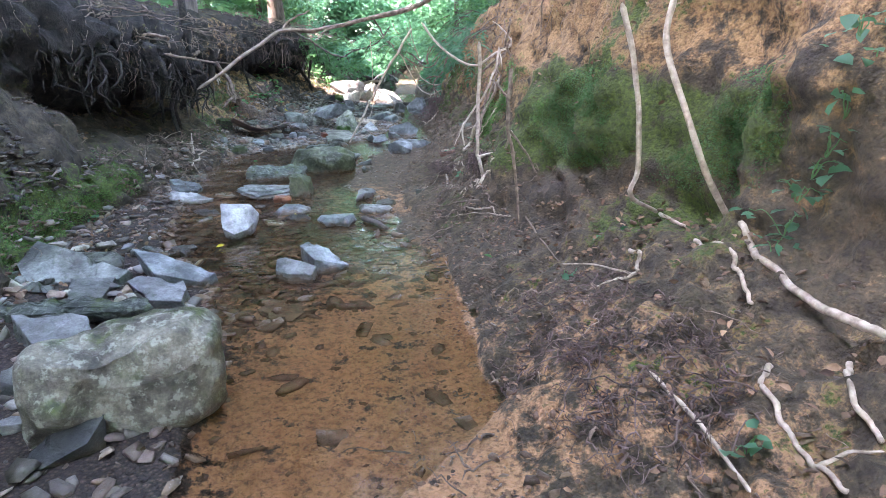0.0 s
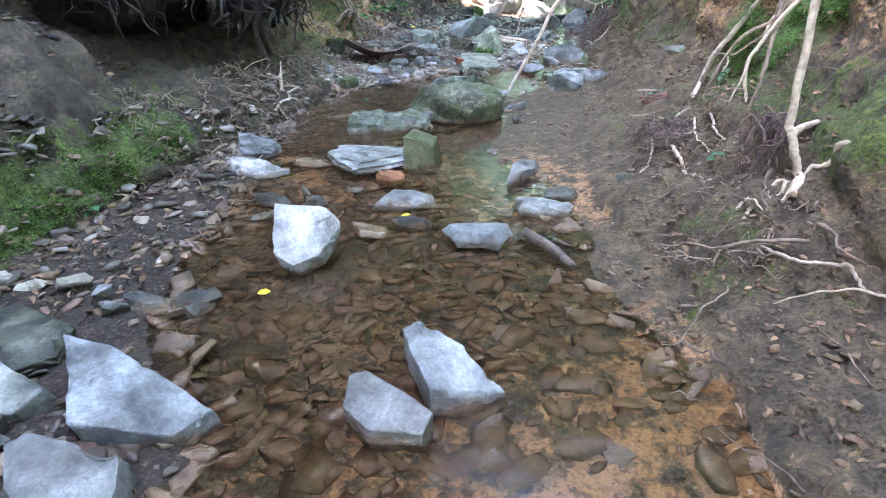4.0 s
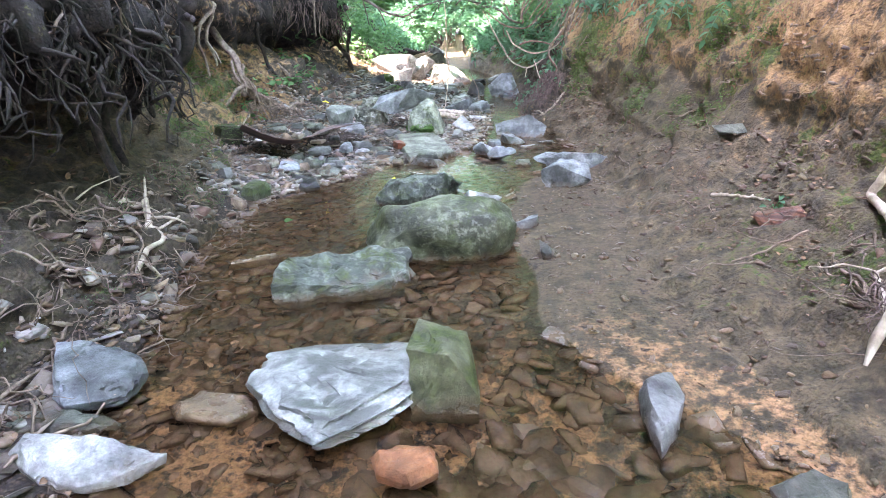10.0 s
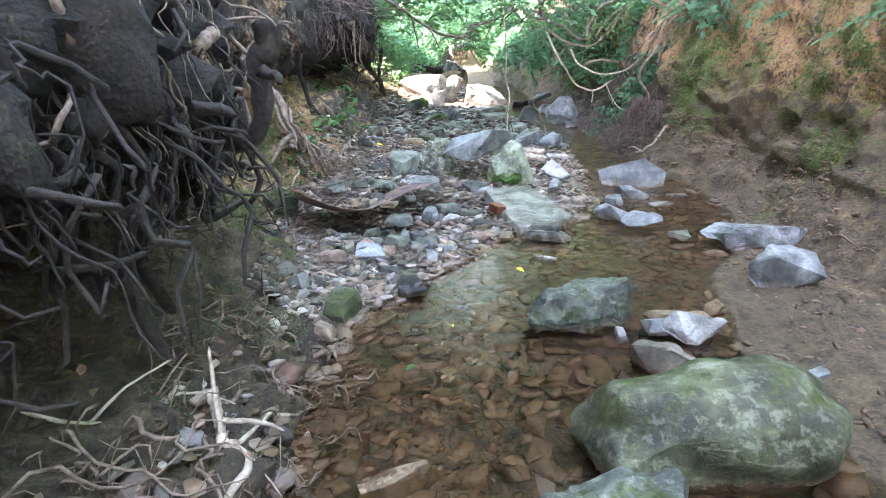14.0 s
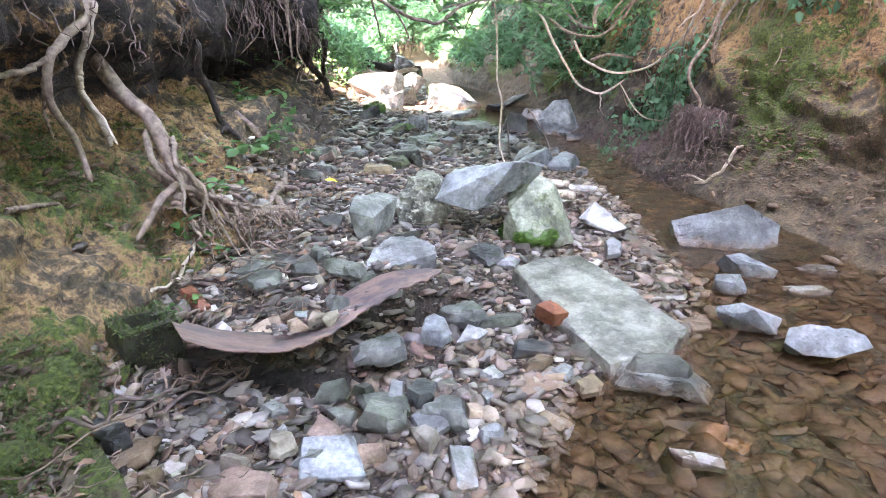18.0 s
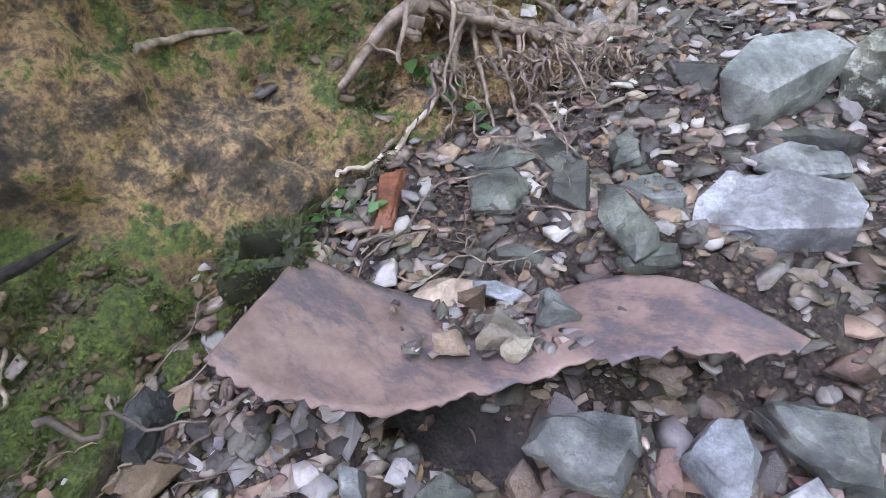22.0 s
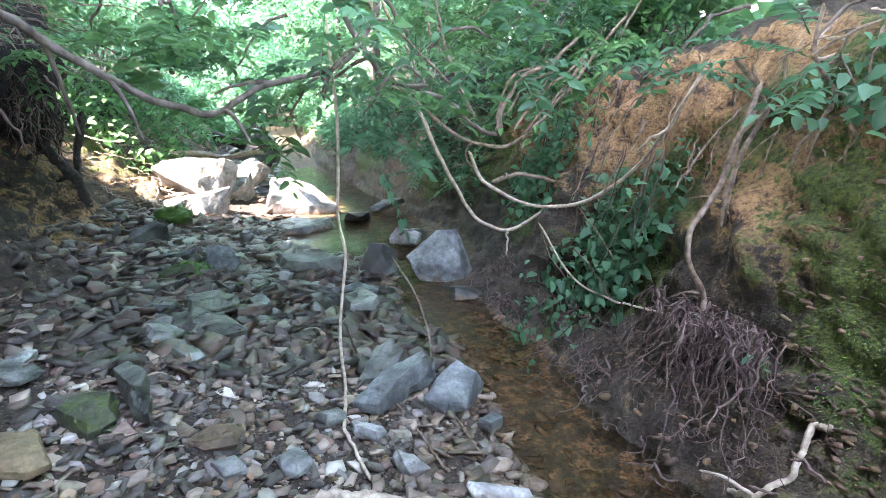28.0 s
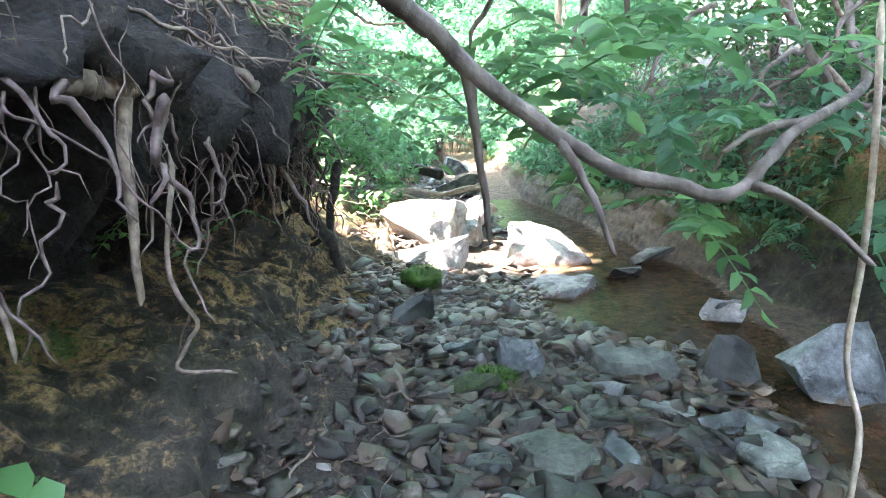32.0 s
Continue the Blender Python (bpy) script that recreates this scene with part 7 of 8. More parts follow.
def lip_spots(n, y0, y1, side, seed, lo=0.0, hi=1.0):
    """Places on the edge between the lip and the top of a bank."""
    rng = np.random.default_rng(seed)
    out = []
    for _ in range(n):
        y = rng.uniform(y0, y1)
        _, _, L, R = section(y)
        a, b = (L[3], L[4]) if side == "left" else (R[3], R[4])
        u = rng.uniform(lo, hi)
        out.append((a[0] * (1 - u) + b[0] * u + rng.normal() * .05, y, a[1] * (1 - u) + b[1] * u))
    return out


tangle("hanging_roots", lip_spots(26, 4.2, 6.2, "left", 31) + lip_spots(110, 6.2, 8.8, "left", 1), ROOT, "grey fringe of thin roots hanging from the undercut bank", .5, .9, .0045, 601, split=True)
tangle("hanging_roots", lip_spots(90, 11.8, 16.2, "left", 2), BRUSH, "grey-brown fringe of thin roots hanging from the undercut bank", .6, .95, .004, 602, split=True)
tangle("root_beard", lip_spots(120, 12.2, 16.2, "left", 41, -.5, .6), BRUSH, "ragged beard of fibrous roots on the face of the overhang", .42, .9, .006, 641, .3, split=True)
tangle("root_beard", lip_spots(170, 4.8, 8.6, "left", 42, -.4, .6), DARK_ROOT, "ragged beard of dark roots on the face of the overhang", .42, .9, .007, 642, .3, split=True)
tangle("root_beard", lip_spots(90, 9.2, 12.2, "left", 43, -.2, .8), BRUSH, "ragged beard of roots along the edge of the clay wall", .35, .9, .005, 643, .3, split=True)
tangle("root_mat", lip_spots(120, 4.2, 9, "left", 3, .5, 1.4), ROOT, "mat of bare grey roots on the bank top", .7, .25, .006, 603, .8, split=True)
tangle("root_mat", lip_spots(200, 11.5, 16.3, "left", 4, .4, 1.5), ROOT, "mat of bare grey roots on the bank top", .7, .3, .006, 604, .8, split=True)
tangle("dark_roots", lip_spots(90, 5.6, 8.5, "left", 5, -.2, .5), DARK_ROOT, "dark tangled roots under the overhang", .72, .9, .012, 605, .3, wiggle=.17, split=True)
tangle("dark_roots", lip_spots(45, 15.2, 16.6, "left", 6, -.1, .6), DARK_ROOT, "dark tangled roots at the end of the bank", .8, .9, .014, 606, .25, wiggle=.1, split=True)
tangle("hanging_roots", lip_spots(170, 4.5, 12, "right", 7, .2, 1), ROOT, "thin roots hanging down the clay bank", .55, .85, .006, 607, .3, split=True)
tangle("hanging_roots", lip_spots(220, 12, 19, "right", 8, .1, 1), ROOT, "thin roots hanging from the bank top", .6, .8, .008, 608, .4, split=True)


def ground_spots(n, x0, x1, y0, y1, seed, lift=.02):
    rng = np.random.default_rng(seed)
    return [snap(x, y, gz(x, y), lift) for x, y in zip(rng.uniform(x0, x1, n), rng.uniform(y0, y1, n))]


tangle("creeping_roots", ground_spots(170, -3.4, -2.8, 5.2, 8.0, 11, .05), ROOT, "tangle of pale roots creeping over the bank foot", .4, .35, .0045, 611, .8, wiggle=.09, split=True)
tangle("root_clump", ground_spots(260, .5, 1.0, 1.45, 2.1, 12, .04), BRUSH, "clump of dead fibrous roots on the mud", .24, .3, .0028, 612, .7)
tangle("root_clump", ground_spots(160, .25, .9, 2.0, 2.7, 13, .03), BRUSH, "dead grass and fibrous roots on the mud", .2, .15, .0025, 613, .9)
tangle("root_brush", [(.34 + a * .055, 4.9 + b * .09, .58) for a, b in np.random.default_rng(14).normal(size=(200, 2))], BRUSH, "brush of dense purple-brown fibrous roots on the bank", .36, .95, .0032, 614, .3)
tangle("root_brush", [(.02 + a * .08, 5.75 + b * .1, .34) for a, b in np.random.default_rng(15).normal(size=(150, 2))], BRUSH, "small brush of fibrous roots on the mud", .2, .5, .003, 615, .7)
tangle("root_brush", [(-.1 + a * .09, 12.4 + b * .18, .56) for a, b in np.random.default_rng(16).normal(size=(300, 2))], BRUSH, "brush of fibrous roots at the foot of the bank", .5, .9, .004, 616, .4)
tangle("root_fringe", ground_spots(260, -.5, -.1, 11.8, 14.6, 17, .1), BRUSH, "fringe of thin dead roots along the water edge", .35, .55, .0035, 617, .6)
tangle("root_fringe", ground_spots(120, .0, .35, 4.2, 6.4, 18, .02), ROOT, "thin pale roots lying on the mud", .3, .12, .004, 618, 1.0)
knot = np.random.default_rng(640)
run = ((-3.82, 10.52, 1.0), (-3.74, 10.47, .8), (-3.68, 10.52, .64), (-3.62, 10.78, .48), (-3.52, 10.98, .38))
for k in range(7):
    o = knot.normal(size=3) * (.035, .04, .03)
    stick("root", [tuple(np.array(p) + o + knot.normal(size=3) * .02) for p in run[k % 2:5 - k % 3]], .016, .008, ROOT, "gnarled root twisted round the thick tan root", "root", .03, 2)
for k in range(9):
    p = np.array(run[1]) + (np.array(run[4]) - np.array(run[1])) * k / 9
    q = p + knot.normal(size=3) * .04 + (.08, -.05, -.1)
    stick("root", [tuple(p), tuple(q), tuple(q + knot.normal(size=3) * .04 + (.05, -.06, -.14))], .012, .005, ROOT, "thin root hanging from the gnarled root", "root", .02, 1)
tangle("root_fibres", [(-3.62 + .3 * u, 10.5 + .5 * u, .5 - .12 * u) for u in np.random.default_rng(19).uniform(-.2, 1.1, 90)], ROOT, "fibrous roots under the gnarled root", .22, .8, .005, 619, .5)
tangle("dead_twigs", ground_spots(120, -3.75, -3.2, 8.4, 11.0, 20, .03), ROOT, "dead twigs and roots scattered at the bank foot", .3, .05, .0045, 620, 1.0)
tangle("dead_twigs", ground_spots(110, -3.6, -2.2, 11, 17, 21, .05), ROOT, "dead twigs scattered over the gravel", .3, .02, .004, 621, 1.0)
tangle("dead_twigs", ground_spots(300, -.2, 1.1, .8, 9, 22, .015), ROOT, "dead twigs scattered over the muddy bank", .25, .05, .0035, 622, 1.0)
tangle("dead_twigs", ground_spots(70, -3.3, -2.3, 2.0, 6.5, 23, .04), ROOT, "dead twigs on the bank slope", .3, .1, .004, 623, 1.0)

# ---- moss ----
def bank_spots(n, y0, y1, z0, z1, side, seed):
    rng = np.random.default_rng(seed)
    out = []
    while len(out) < n:
        y = rng.uniform(y0, y1)
        _, _, L, R = section(y)
        P = R if side == "right" else L
        k = rng.integers(0, 4)
        u = rng.uniform()
        x, z = P[k] * (1 - u) + P[k + 1] * u
        if z0 < z < z1 and fbm(x * 1.3, y * 1.3, z * 1.3 + 7, 3) > np.interp(z1, (.6, 1.4), (-.1, .02)):
            out.append(snap(x, y, z))
    return np.array(out)


def moss_patch(n, y0, y1, z0, z1, side, seed, label, mat=MOSS_TUFT):
    r = np.random.default_rng(seed)
    p = np.repeat(bank_spots(n // 6, y0, y1, z0, z1, side, seed), 6, axis=0)
    p += r.normal(size=p.shape) * .017
    d = r.normal(size=p.shape) * .6 + ((-.6, 0, -.2) if side == "right" else (.6, 0, .5))
    tagged(leaves("moss", p, .013, seed, mat, None, d, .5, True), label, "moss", kind="stuff")


moss_patch(22000, 2.4, 4.4, .75, 1.3, "right", 699, "thick deep green moss on the clay bank", MOSS_DEEP)
moss_patch(20000, 4.2, 6.6, .55, 1.35, "right", 701, "thick bright green moss on the clay bank")
moss_patch(7000, 8, 12, .35, 1.6, "right", 702, "thin green moss on the clay bank")
moss_patch(16000, 3.0, 5.9, .1, .5, "left", 703, "green moss on the ledge of the bank foot")
moss_patch(2500, 5.8, 8.2, .1, .42, "left", 705, "green moss among the roots of the bank foot", MOSS_DARK)
moss_patch(15000, 8.5, 10.8, .28, 1.1, "left", 704, "dark green moss on the clay slope", MOSS_DARK)

# stones bedded in the right bank
wall_stones = [(x - .01, y, z, s) for (x, y, z), s in zip(bank_spots(420, 6.8, 12.2, .3, 1.3, "right", 711), np.random.default_rng(712).uniform(.02, .07, 420))]
scatter("bedded_stones", WET_GRAVEL, wall_stones, "small stones bedded in the clay bank", 713)
slope_stones = [(x, y, z, s) for (x, y, z), s in zip(bank_spots(1500, 1.0, 6, .4, 1.05, "left", 714), np.random.default_rng(715).uniform(.02, .1, 1500))]
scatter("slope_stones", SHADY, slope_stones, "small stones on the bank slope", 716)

crumbs = [(x, y, z, v) for (x, y, z), v in zip(bank_spots(1600, 8.4, 11.8, .25, 1.1, "left", 717), .014 + .06 * np.random.default_rng(718).uniform(size=1600) ** 2.5)]
scatter("clay_crumbs", WET_GRAVEL, crumbs, "crumbs of clay and small stones on the mossy slope", 719)
ledges = [(x, y, z, v) for (x, y, z), v in zip(bank_spots(500, 7.2, 12.4, .3, 1.5, "right", 720), .018 + .05 * np.random.default_rng(731).uniform(size=500) ** 2)]
scatter("bedded_stones", WET_GRAVEL, ledges, "thin flakes of slate bedded in the clay bank", 732)

# ---- fallen leaves ----
def litter(n, x0, x1, y0, y1, seed, label):
    r = np.random.default_rng(seed)
    p = np.array(ground_spots(n, x0, x1, y0, y1, seed, .025))
    d = r.normal(size=p.shape) * (1, 1, .25)
    tagged(leaves("leaf_litter", p, .036, seed, LITTER, None, d, .55), label, "leaves", kind="stuff")


litter(550, -3.9, -3.0, 8.2, 12.5, 721, "dry brown leaves at the bank foot")
litter(900, -3.1, -2.2, 1, 8.2, 725, "dry dark leaves on the bank slope")
litter(350, -3.7, -2.0, 12, 17, 722, "dry brown leaves on the gravel")
litter(2600, -.2, 1.3, .8, 11, 723, "dry brown leaves on the muddy bank")
litter(1500, -6, -3.4, 3, 16.5, 724, "dry brown leaves on the forest floor")


# ---- the iron sheet ----
def curve_at(pts, u):
    x = np.linspace(0, 1, len(pts))
    return np.array([np.interp(u, x, [p[k] for p in pts]) for k in range(3)])


def iron_sheet():
    near = ((-3.38, 9.35, .46), (-3.25, 9.38, .38), (-3.12, 9.48, .3), (-3.0, 9.65, .24), (-2.85, 9.84, .25), (-2.66, 9.94, .3), (-2.49, 10.02, .32))
    back = ((-3.57, 9.7, .37), (-3.42, 9.78, .26), (-3.25, 9.87, .17), (-3.1, 9.98, .15), (-2.93, 10.12, .23), (-2.72, 10.12, .31), (-2.47, 10.05, .315))
    r = np.random.default_rng(800)
    nu, nv = 90, 18
    soft_n = [np.mean([curve_at(near, np.clip(u + e, 0, 1)) for e in (-.06, -.03, 0, .03, .06)], axis=0) for u in np.linspace(0, 1, nu)]
    soft_b = [np.mean([curve_at(back, np.clip(u + e, 0, 1)) for e in (-.06, -.03, 0, .03, .06)], axis=0) for u in np.linspace(0, 1, nu)]
    bm = bmesh.new()
    layers = []
    for off in (0.0, -.007):
        grid = []
        for i in range(nu):
            jag = .025 * fbm(i * .31, .5, 4) + r.uniform(-.009, .008) if off == 0 else jags[i]
            if off == 0:
                jags = [jag] if i == 0 else jags + [jag]
            row = []
            for j in range(nv):
                v = j / (nv - 1)
                p = soft_n[i] * (1 - v) + soft_b[i] * v
                away = soft_n[i] - soft_b[i]
                if j == 0:
                    p = p + away / (np.linalg.norm(away) + .01) * jag
                p = p + (0, 0, off + .006 * fbm(p[0] * 9, p[1] * 9, 2))
                row.append(bm.verts.new(p))
            grid.append(row)
        layers.append(grid)
    top, low = layers
    for i in range(nu - 1):
        for j in range(nv - 1):
            bm.faces.new((top[i][j], top[i + 1][j], top[i + 1][j + 1], top[i][j + 1]))
            bm.faces.new((low[i][j], low[i][j + 1], low[i + 1][j + 1], low[i + 1][j]))
        bm.faces.new((top[i][0], low[i][0], low[i + 1][0], top[i + 1][0]))
        bm.faces.new((top[i][-1], top[i + 1][-1], low[i + 1][-1], low[i][-1]))
    for i, a in ((0, 1), (nu - 1, -1)):
        for j in range(nv - 1):
            q = (top[i][j], top[i][j + 1], low[i][j + 1], low[i][j])
            bm.faces.new(q if a > 0 else q[::-1])
    ob = part("iron_sheet", bm, RUST, smooth=True)
    return tagged(ob, "warped rusty brown iron sheet with a ragged edge", "metal sheet")


def rust_mat():
    m, t, b = base_mat("rusted_iron")
    big, fine = grain(t, 7, 6, 0.7), grain(t, 90, 4, 0.7)
    col = mixc(t, ramp(t, big, 0.3, 0.65), (0.09, 0.055, 0.046), (0.24, 0.16, 0.135))
    col = mixc(t, ramp(t, grain(t, 4.2, 7, 0.72, (1, 2, 1)), 0.47, 0.56, 0.0, 0.85), col, (0.05, 0.055, 0.066))
    col = mixc(t, ramp(t, fine, 0.4, 0.75, 0, 0.4), col, (0.24, 0.11, 0.06))
    t.links.new(col, b.inputs["Base Color"])
    b.inputs["Roughness"].default_value, b.inputs["Metallic"].default_value = 0.7, 0.15
    bump(t, b, calc(t, "ADD", big, calc(t, "MULTIPLY", fine, 0.5)), 0.4, 0.006)
    return m


RUST = rust_mat()
iron_sheet()
tray = np.random.default_rng(810)
in_tray = []
for _ in range(260):
    u, v = tray.normal(.47, .1), tray.uniform(.3, 1.0)
    px_, py_ = -3.38 + .9 * u - .12 * v, 9.38 + .68 * u + .28 * v
    in_tray.append((px_, py_, .262 - .09 * v + .9 * (u - .5) ** 2, .012 + .05 * tray.uniform() ** 2))
scatter("gravel", GRAVEL, in_tray, "small tan stones lying in the hollow of the iron sheet", 811)
for kind, x, y, z, w, h in (("cream", -3.05, 9.83, .21, .14, .08), ("grey", -2.97, 9.95, .22, .11, .07), ("pinkish", -3.1, 9.73, .24, .08, .06), ("brown", -3.16, 9.9, .2, .09, .06), ("cream", -2.97, 9.8, .23, .08, .05)):
    rock(kind, x, y, z, w, w * .8, h, 30)


# ---- cast block, brick, slab, driftwood ----
def worn(bm, amount, f):
    bm.normal_update()
    for v in bm.verts:
        v.co += v.normal * amount * noise.fractal(v.co * f, 1, 2, 4)


def cast_block():
    """A block with one square hole through it."""
    bm = bmesh.new()
    a, c, h = .105, .05, .1
    rings = []
    for z in np.linspace(-h, h, 9):
        ring = []
        for s in (a, c):
            n = 8
            cyc = [(-s + 2 * s * k / n, -s) for k in range(n)] + [(s, -s + 2 * s * k / n) for k in range(n)] + [(s - 2 * s * k / n, s) for k in range(n)] + [(-s, s - 2 * s * k / n) for k in range(n)]
            k = 1 - .09 * (abs(z) > .09) if s == a else 1 + .12 * (abs(z) > .09)
            ring.append([bm.verts.new((x * k, y * .85 * k, z)) for x, y in cyc])
        rings.append(ring)
    m = len(rings[0][0])
    for i in range(8):
        for k in range(m):
            q = (k + 1) % m
            bm.faces.new((rings[i][0][k], rings[i][0][q], rings[i + 1][0][q], rings[i + 1][0][k]))
            bm.faces.new((rings[i][1][q], rings[i][1][k], rings[i + 1][1][k], rings[i + 1][1][q]))
    for i, flip in ((0, 1), (8, 0)):
        for k in range(m):
            q = (k + 1) % m
            f = (rings[i][0][k], rings[i][0][q], rings[i][1][q], rings[i][1][k])
            bm.faces.new(f[::-1] if flip else f)
    worn(bm, .013, 12)
    ob = part("concrete_block", bm, STONE["block"], smooth=True)
    ob.data.set_sharp_from_angle(angle=radians(38))
    ob.matrix_world = pose(-3.65, 9.66, .29, 8, 6, 48)
    r = np.random.default_rng(812)
    side, along = r.integers(0, 4, 900), r.uniform(-1, 1, (900, 2))
    p = np.column_stack([along[:, 0] * .1, along[:, 1] * .085, np.full(900, .1)])
    p[side == 0, 1], p[side == 0, 2] = -.09, along[side == 0, 1] * .1
    p[side == 1, 0], p[side == 1, 2] = .105, along[side == 1, 0] * .1
    p = p[(np.abs(p[:, 0]) > .05) | (np.abs(p[:, 1]) > .045)]
    leaves("moss_growth", p, .02, 813, MOSS_DARK, ob, r.normal(size=p.shape) * .6 + p * 6, .4, True)["kind"] = "stuff"
    return tagged(ob, "hollow concrete block grown over with dark moss", "concrete block")


cast_block()


BRICK = stone_mat("worn_brick", (0.25, 0.08, 0.055), (0.37, 0.14, 0.1), tint=0.05)
STONE["brick"] = BRICK
place = pose(-2.04, 9.93, .1, 8, 5, 30)
tagged(hull_rock("brick", [tuple(place @ Vector((a * .043, b * .058, c * .034 + (.01 if a * b > 0 else 0)))) for a in (-1, 1) for b in (-1, 1) for c in (-1, 1)], "broken orange-red brick beside the stone slab"), "", "brick").name = "brick"
SLAB = stone_mat("pale_green_slab", (0.19, 0.2, 0.17), (0.37, 0.38, 0.33), lichen=0.25, tint=0.0)
slab_bm = bmesh.new()
for zz, k in ((-.05, 1.0), (.045, .96)):
    for a, b in ((-.24, -.5), (.05, -.49), (.24, -.38), (.25, .1), (.2, .46), (-.05, .5), (-.23, .42), (-.26, -.1)):
        slab_bm.verts.new((a * k, b * k, zz + .03 * b))
bmesh.ops.convex_hull(slab_bm, input=slab_bm.verts)
bmesh.ops.bevel(slab_bm, geom=list(slab_bm.edges), offset=.008, segments=1, affect="EDGES")
bmesh.ops.triangulate(slab_bm, faces=list(slab_bm.faces))
for _ in range(4):
    bmesh.ops.subdivide_edges(slab_bm, edges=[e for e in slab_bm.edges if e.calc_length() > .04], cuts=1)
    bmesh.ops.triangulate(slab_bm, faces=list(slab_bm.faces))
worn(slab_bm, .014, 7)
slab_ob = tagged(part("stone_slab", slab_bm, SLAB, smooth=True), "large flat pale green-grey stone slab by the water", "stone slab")
slab_ob.data.set_sharp_from_angle(angle=radians(30))
slab_ob.matrix_world = pose(-1.8, 10.08, .045, 2, 3, 14)

stick("driftwood", [(-1.86, 12.15, .15), (-1.65, 12.08, .14), (-1.36, 11.97, .12)], .036, .03, PALE_ROOT, "bleached driftwood log lying on the gravel", "driftwood", .012, 0, sides=10)
stick("driftwood", [(-1.84, 12.0, .14), (-1.62, 11.88, .12), (-1.5, 11.8, .11), (-1.39, 11.72, .1)], .03, .034, PALE_ROOT, "bleached crooked driftwood log lying on the gravel", "driftwood", .012, 0, sides=10)
stick("bark_piece", [(-.7, 4.83, .03), (-.58, 4.7, .03), (-.46, 4.53, .02)], .028, .018, BARK, "wet reddish piece of bark in the shallows", "bark", .012, 0, sides=8)


def cushion(x, y, z, w, d, h, seed):
    bm = bmesh.new()
    bmesh.ops.create_icosphere(bm, subdivisions=4, radius=.5)
    bmesh.ops.scale(bm, vec=(w, d, h), verts=bm.verts)
    worn(bm, .03, 9)
    ob = part("moss_cushion", bm, MOSS_TUFT, smooth=True)
    ob.location = (x, y, z)
    tagged(ob, "yellow-green cushion of moss among the rocks", "moss")
    r = np.random.default_rng(seed)
    p = r.normal(size=(700, 3))
    p /= np.linalg.norm(p, axis=1)[:, None]
    leaves("moss_growth", p * np.array((w, d, h)) * .48, .022, seed, MOSS_TUFT, ob, p + (0, 0, .4), .4, True)["kind"] = "stuff"


cushion(-1.87, 10.94, .1, .26, .18, .1, 830)
cushion(-2.0, 11.1, .09, .12, .1, .07, 831)
cushion(-2.6, 14.85, .2, .3, .22, .14, 832)
cushion(-3.0, 16.75, .28, .34, .3, .18, 833)


# ---- plants ----
def herb(x, y, z, n, size, spread, seed, mat=LEAF_A, label="small green seedling on the bank", name="seedling"):
    """A small plant: stems and broad leaves."""
    r = np.random.default_rng(seed)
    ob = tagged(new(name), label, "plant")
    tips = [np.array((x, y, z)) + r.normal(size=3) * (spread, spread, spread * .5) + (0, 0, spread * .7) for _ in range(max(3, n // 5))]
    for q in tips:
        stick("stem", [(x, y, z - .03), (x * .5 + q[0] * .5, y * .5 + q[1] * .5, (z + q[2]) / 2 + .02), q], .003, .0015, LEAF_A, wiggle=.01, parent=ob, sides=4)
    pos = np.array([tips[k % len(tips)] + r.normal(size=3) * size * .4 for k in range(n)])
    for k, q in enumerate(pos):
        leaves("leaf", q[None], size, seed + k, mat, ob, r.normal(size=(1, 3)) * (1, 1, .3) + (0, 0, -.1), .7)
    return ob


def fronds(x, y, z, count, length, seed, mat=LEAF_A, towards=(0, 0, 0), pairs=6, leaflet=.09, name="leafy_branch", label="leafy branch with feather-shaped green leaves", stem_from=None, width=.42):
    """A sprig of feather-shaped leaves."""
    r = np.random.default_rng(seed)
    ob = tagged(new(name), label, "foliage")
    for k in range(count):
        q = np.array((x, y, z)) + r.normal(size=3) * length * .35
        d = r.normal(size=3) * (1, 1, .45) + towards
        d /= np.linalg.norm(d)
        L = length * r.uniform(.7, 1.2)
        a, b = frond(q, d, L, r, pairs)
        v, t = leaf_cloud(np.array(a), np.array(b), leaflet * r.uniform(.75, 1.2, len(a)), r, width)
        sv, st = tube_rows([q, q + d * L * .5 + (0, 0, -.06 * L), q + d * L + (0, 0, -.25 * L)], .004, .0015, 4, r, .004)
        array_mesh("compound_leaf", np.concatenate([v, sv]), np.concatenate([t, st + len(v)]), mat, ob)
    if stem_from:
        stick("stem", [stem_from, ((stem_from[0] + x) / 2, (stem_from[1] + y) / 2, (stem_from[2] + z) / 2 + .08), (x, y, z)], .012, .006, BARK, wiggle=.03, parent=ob, sides=6)
    return ob


for k, (px, py, s) in enumerate(((-3.76, 13.07, .1), (-3.84, 12.76, .08), (-3.61, 12.4, .08), (-3.81, 11.47, .1), (-3.66, 11.9, .09), (-3.61, 12.35, .06), (-3.84, 12.79, .09), (-3.74, 10.46, .06), (-3.6, 10.5, .05), (-3.8, 11.87, .09), (-3.68, 12.29, .08), (-3.6, 9.95, .035), (-3.7, 9.9, .035), (-3.75, 10.9, .08))):
    herb(px, py, gz(px, py) + .02, 12, s, s * 1.1, 840 + k)
for k, (px, py) in enumerate(((.2, 5.03), (.87, 1.36), (.89, 2.9), (.63, 2.74), (.1, 6.9), (-.1, 12.1), (.35, 6.2), (-2.8, 3.4), (-2.9, 4.6))):
    herb(px, py, gz(px, py) + .02, 8, .045, .04, 860 + k, LEAF_B)
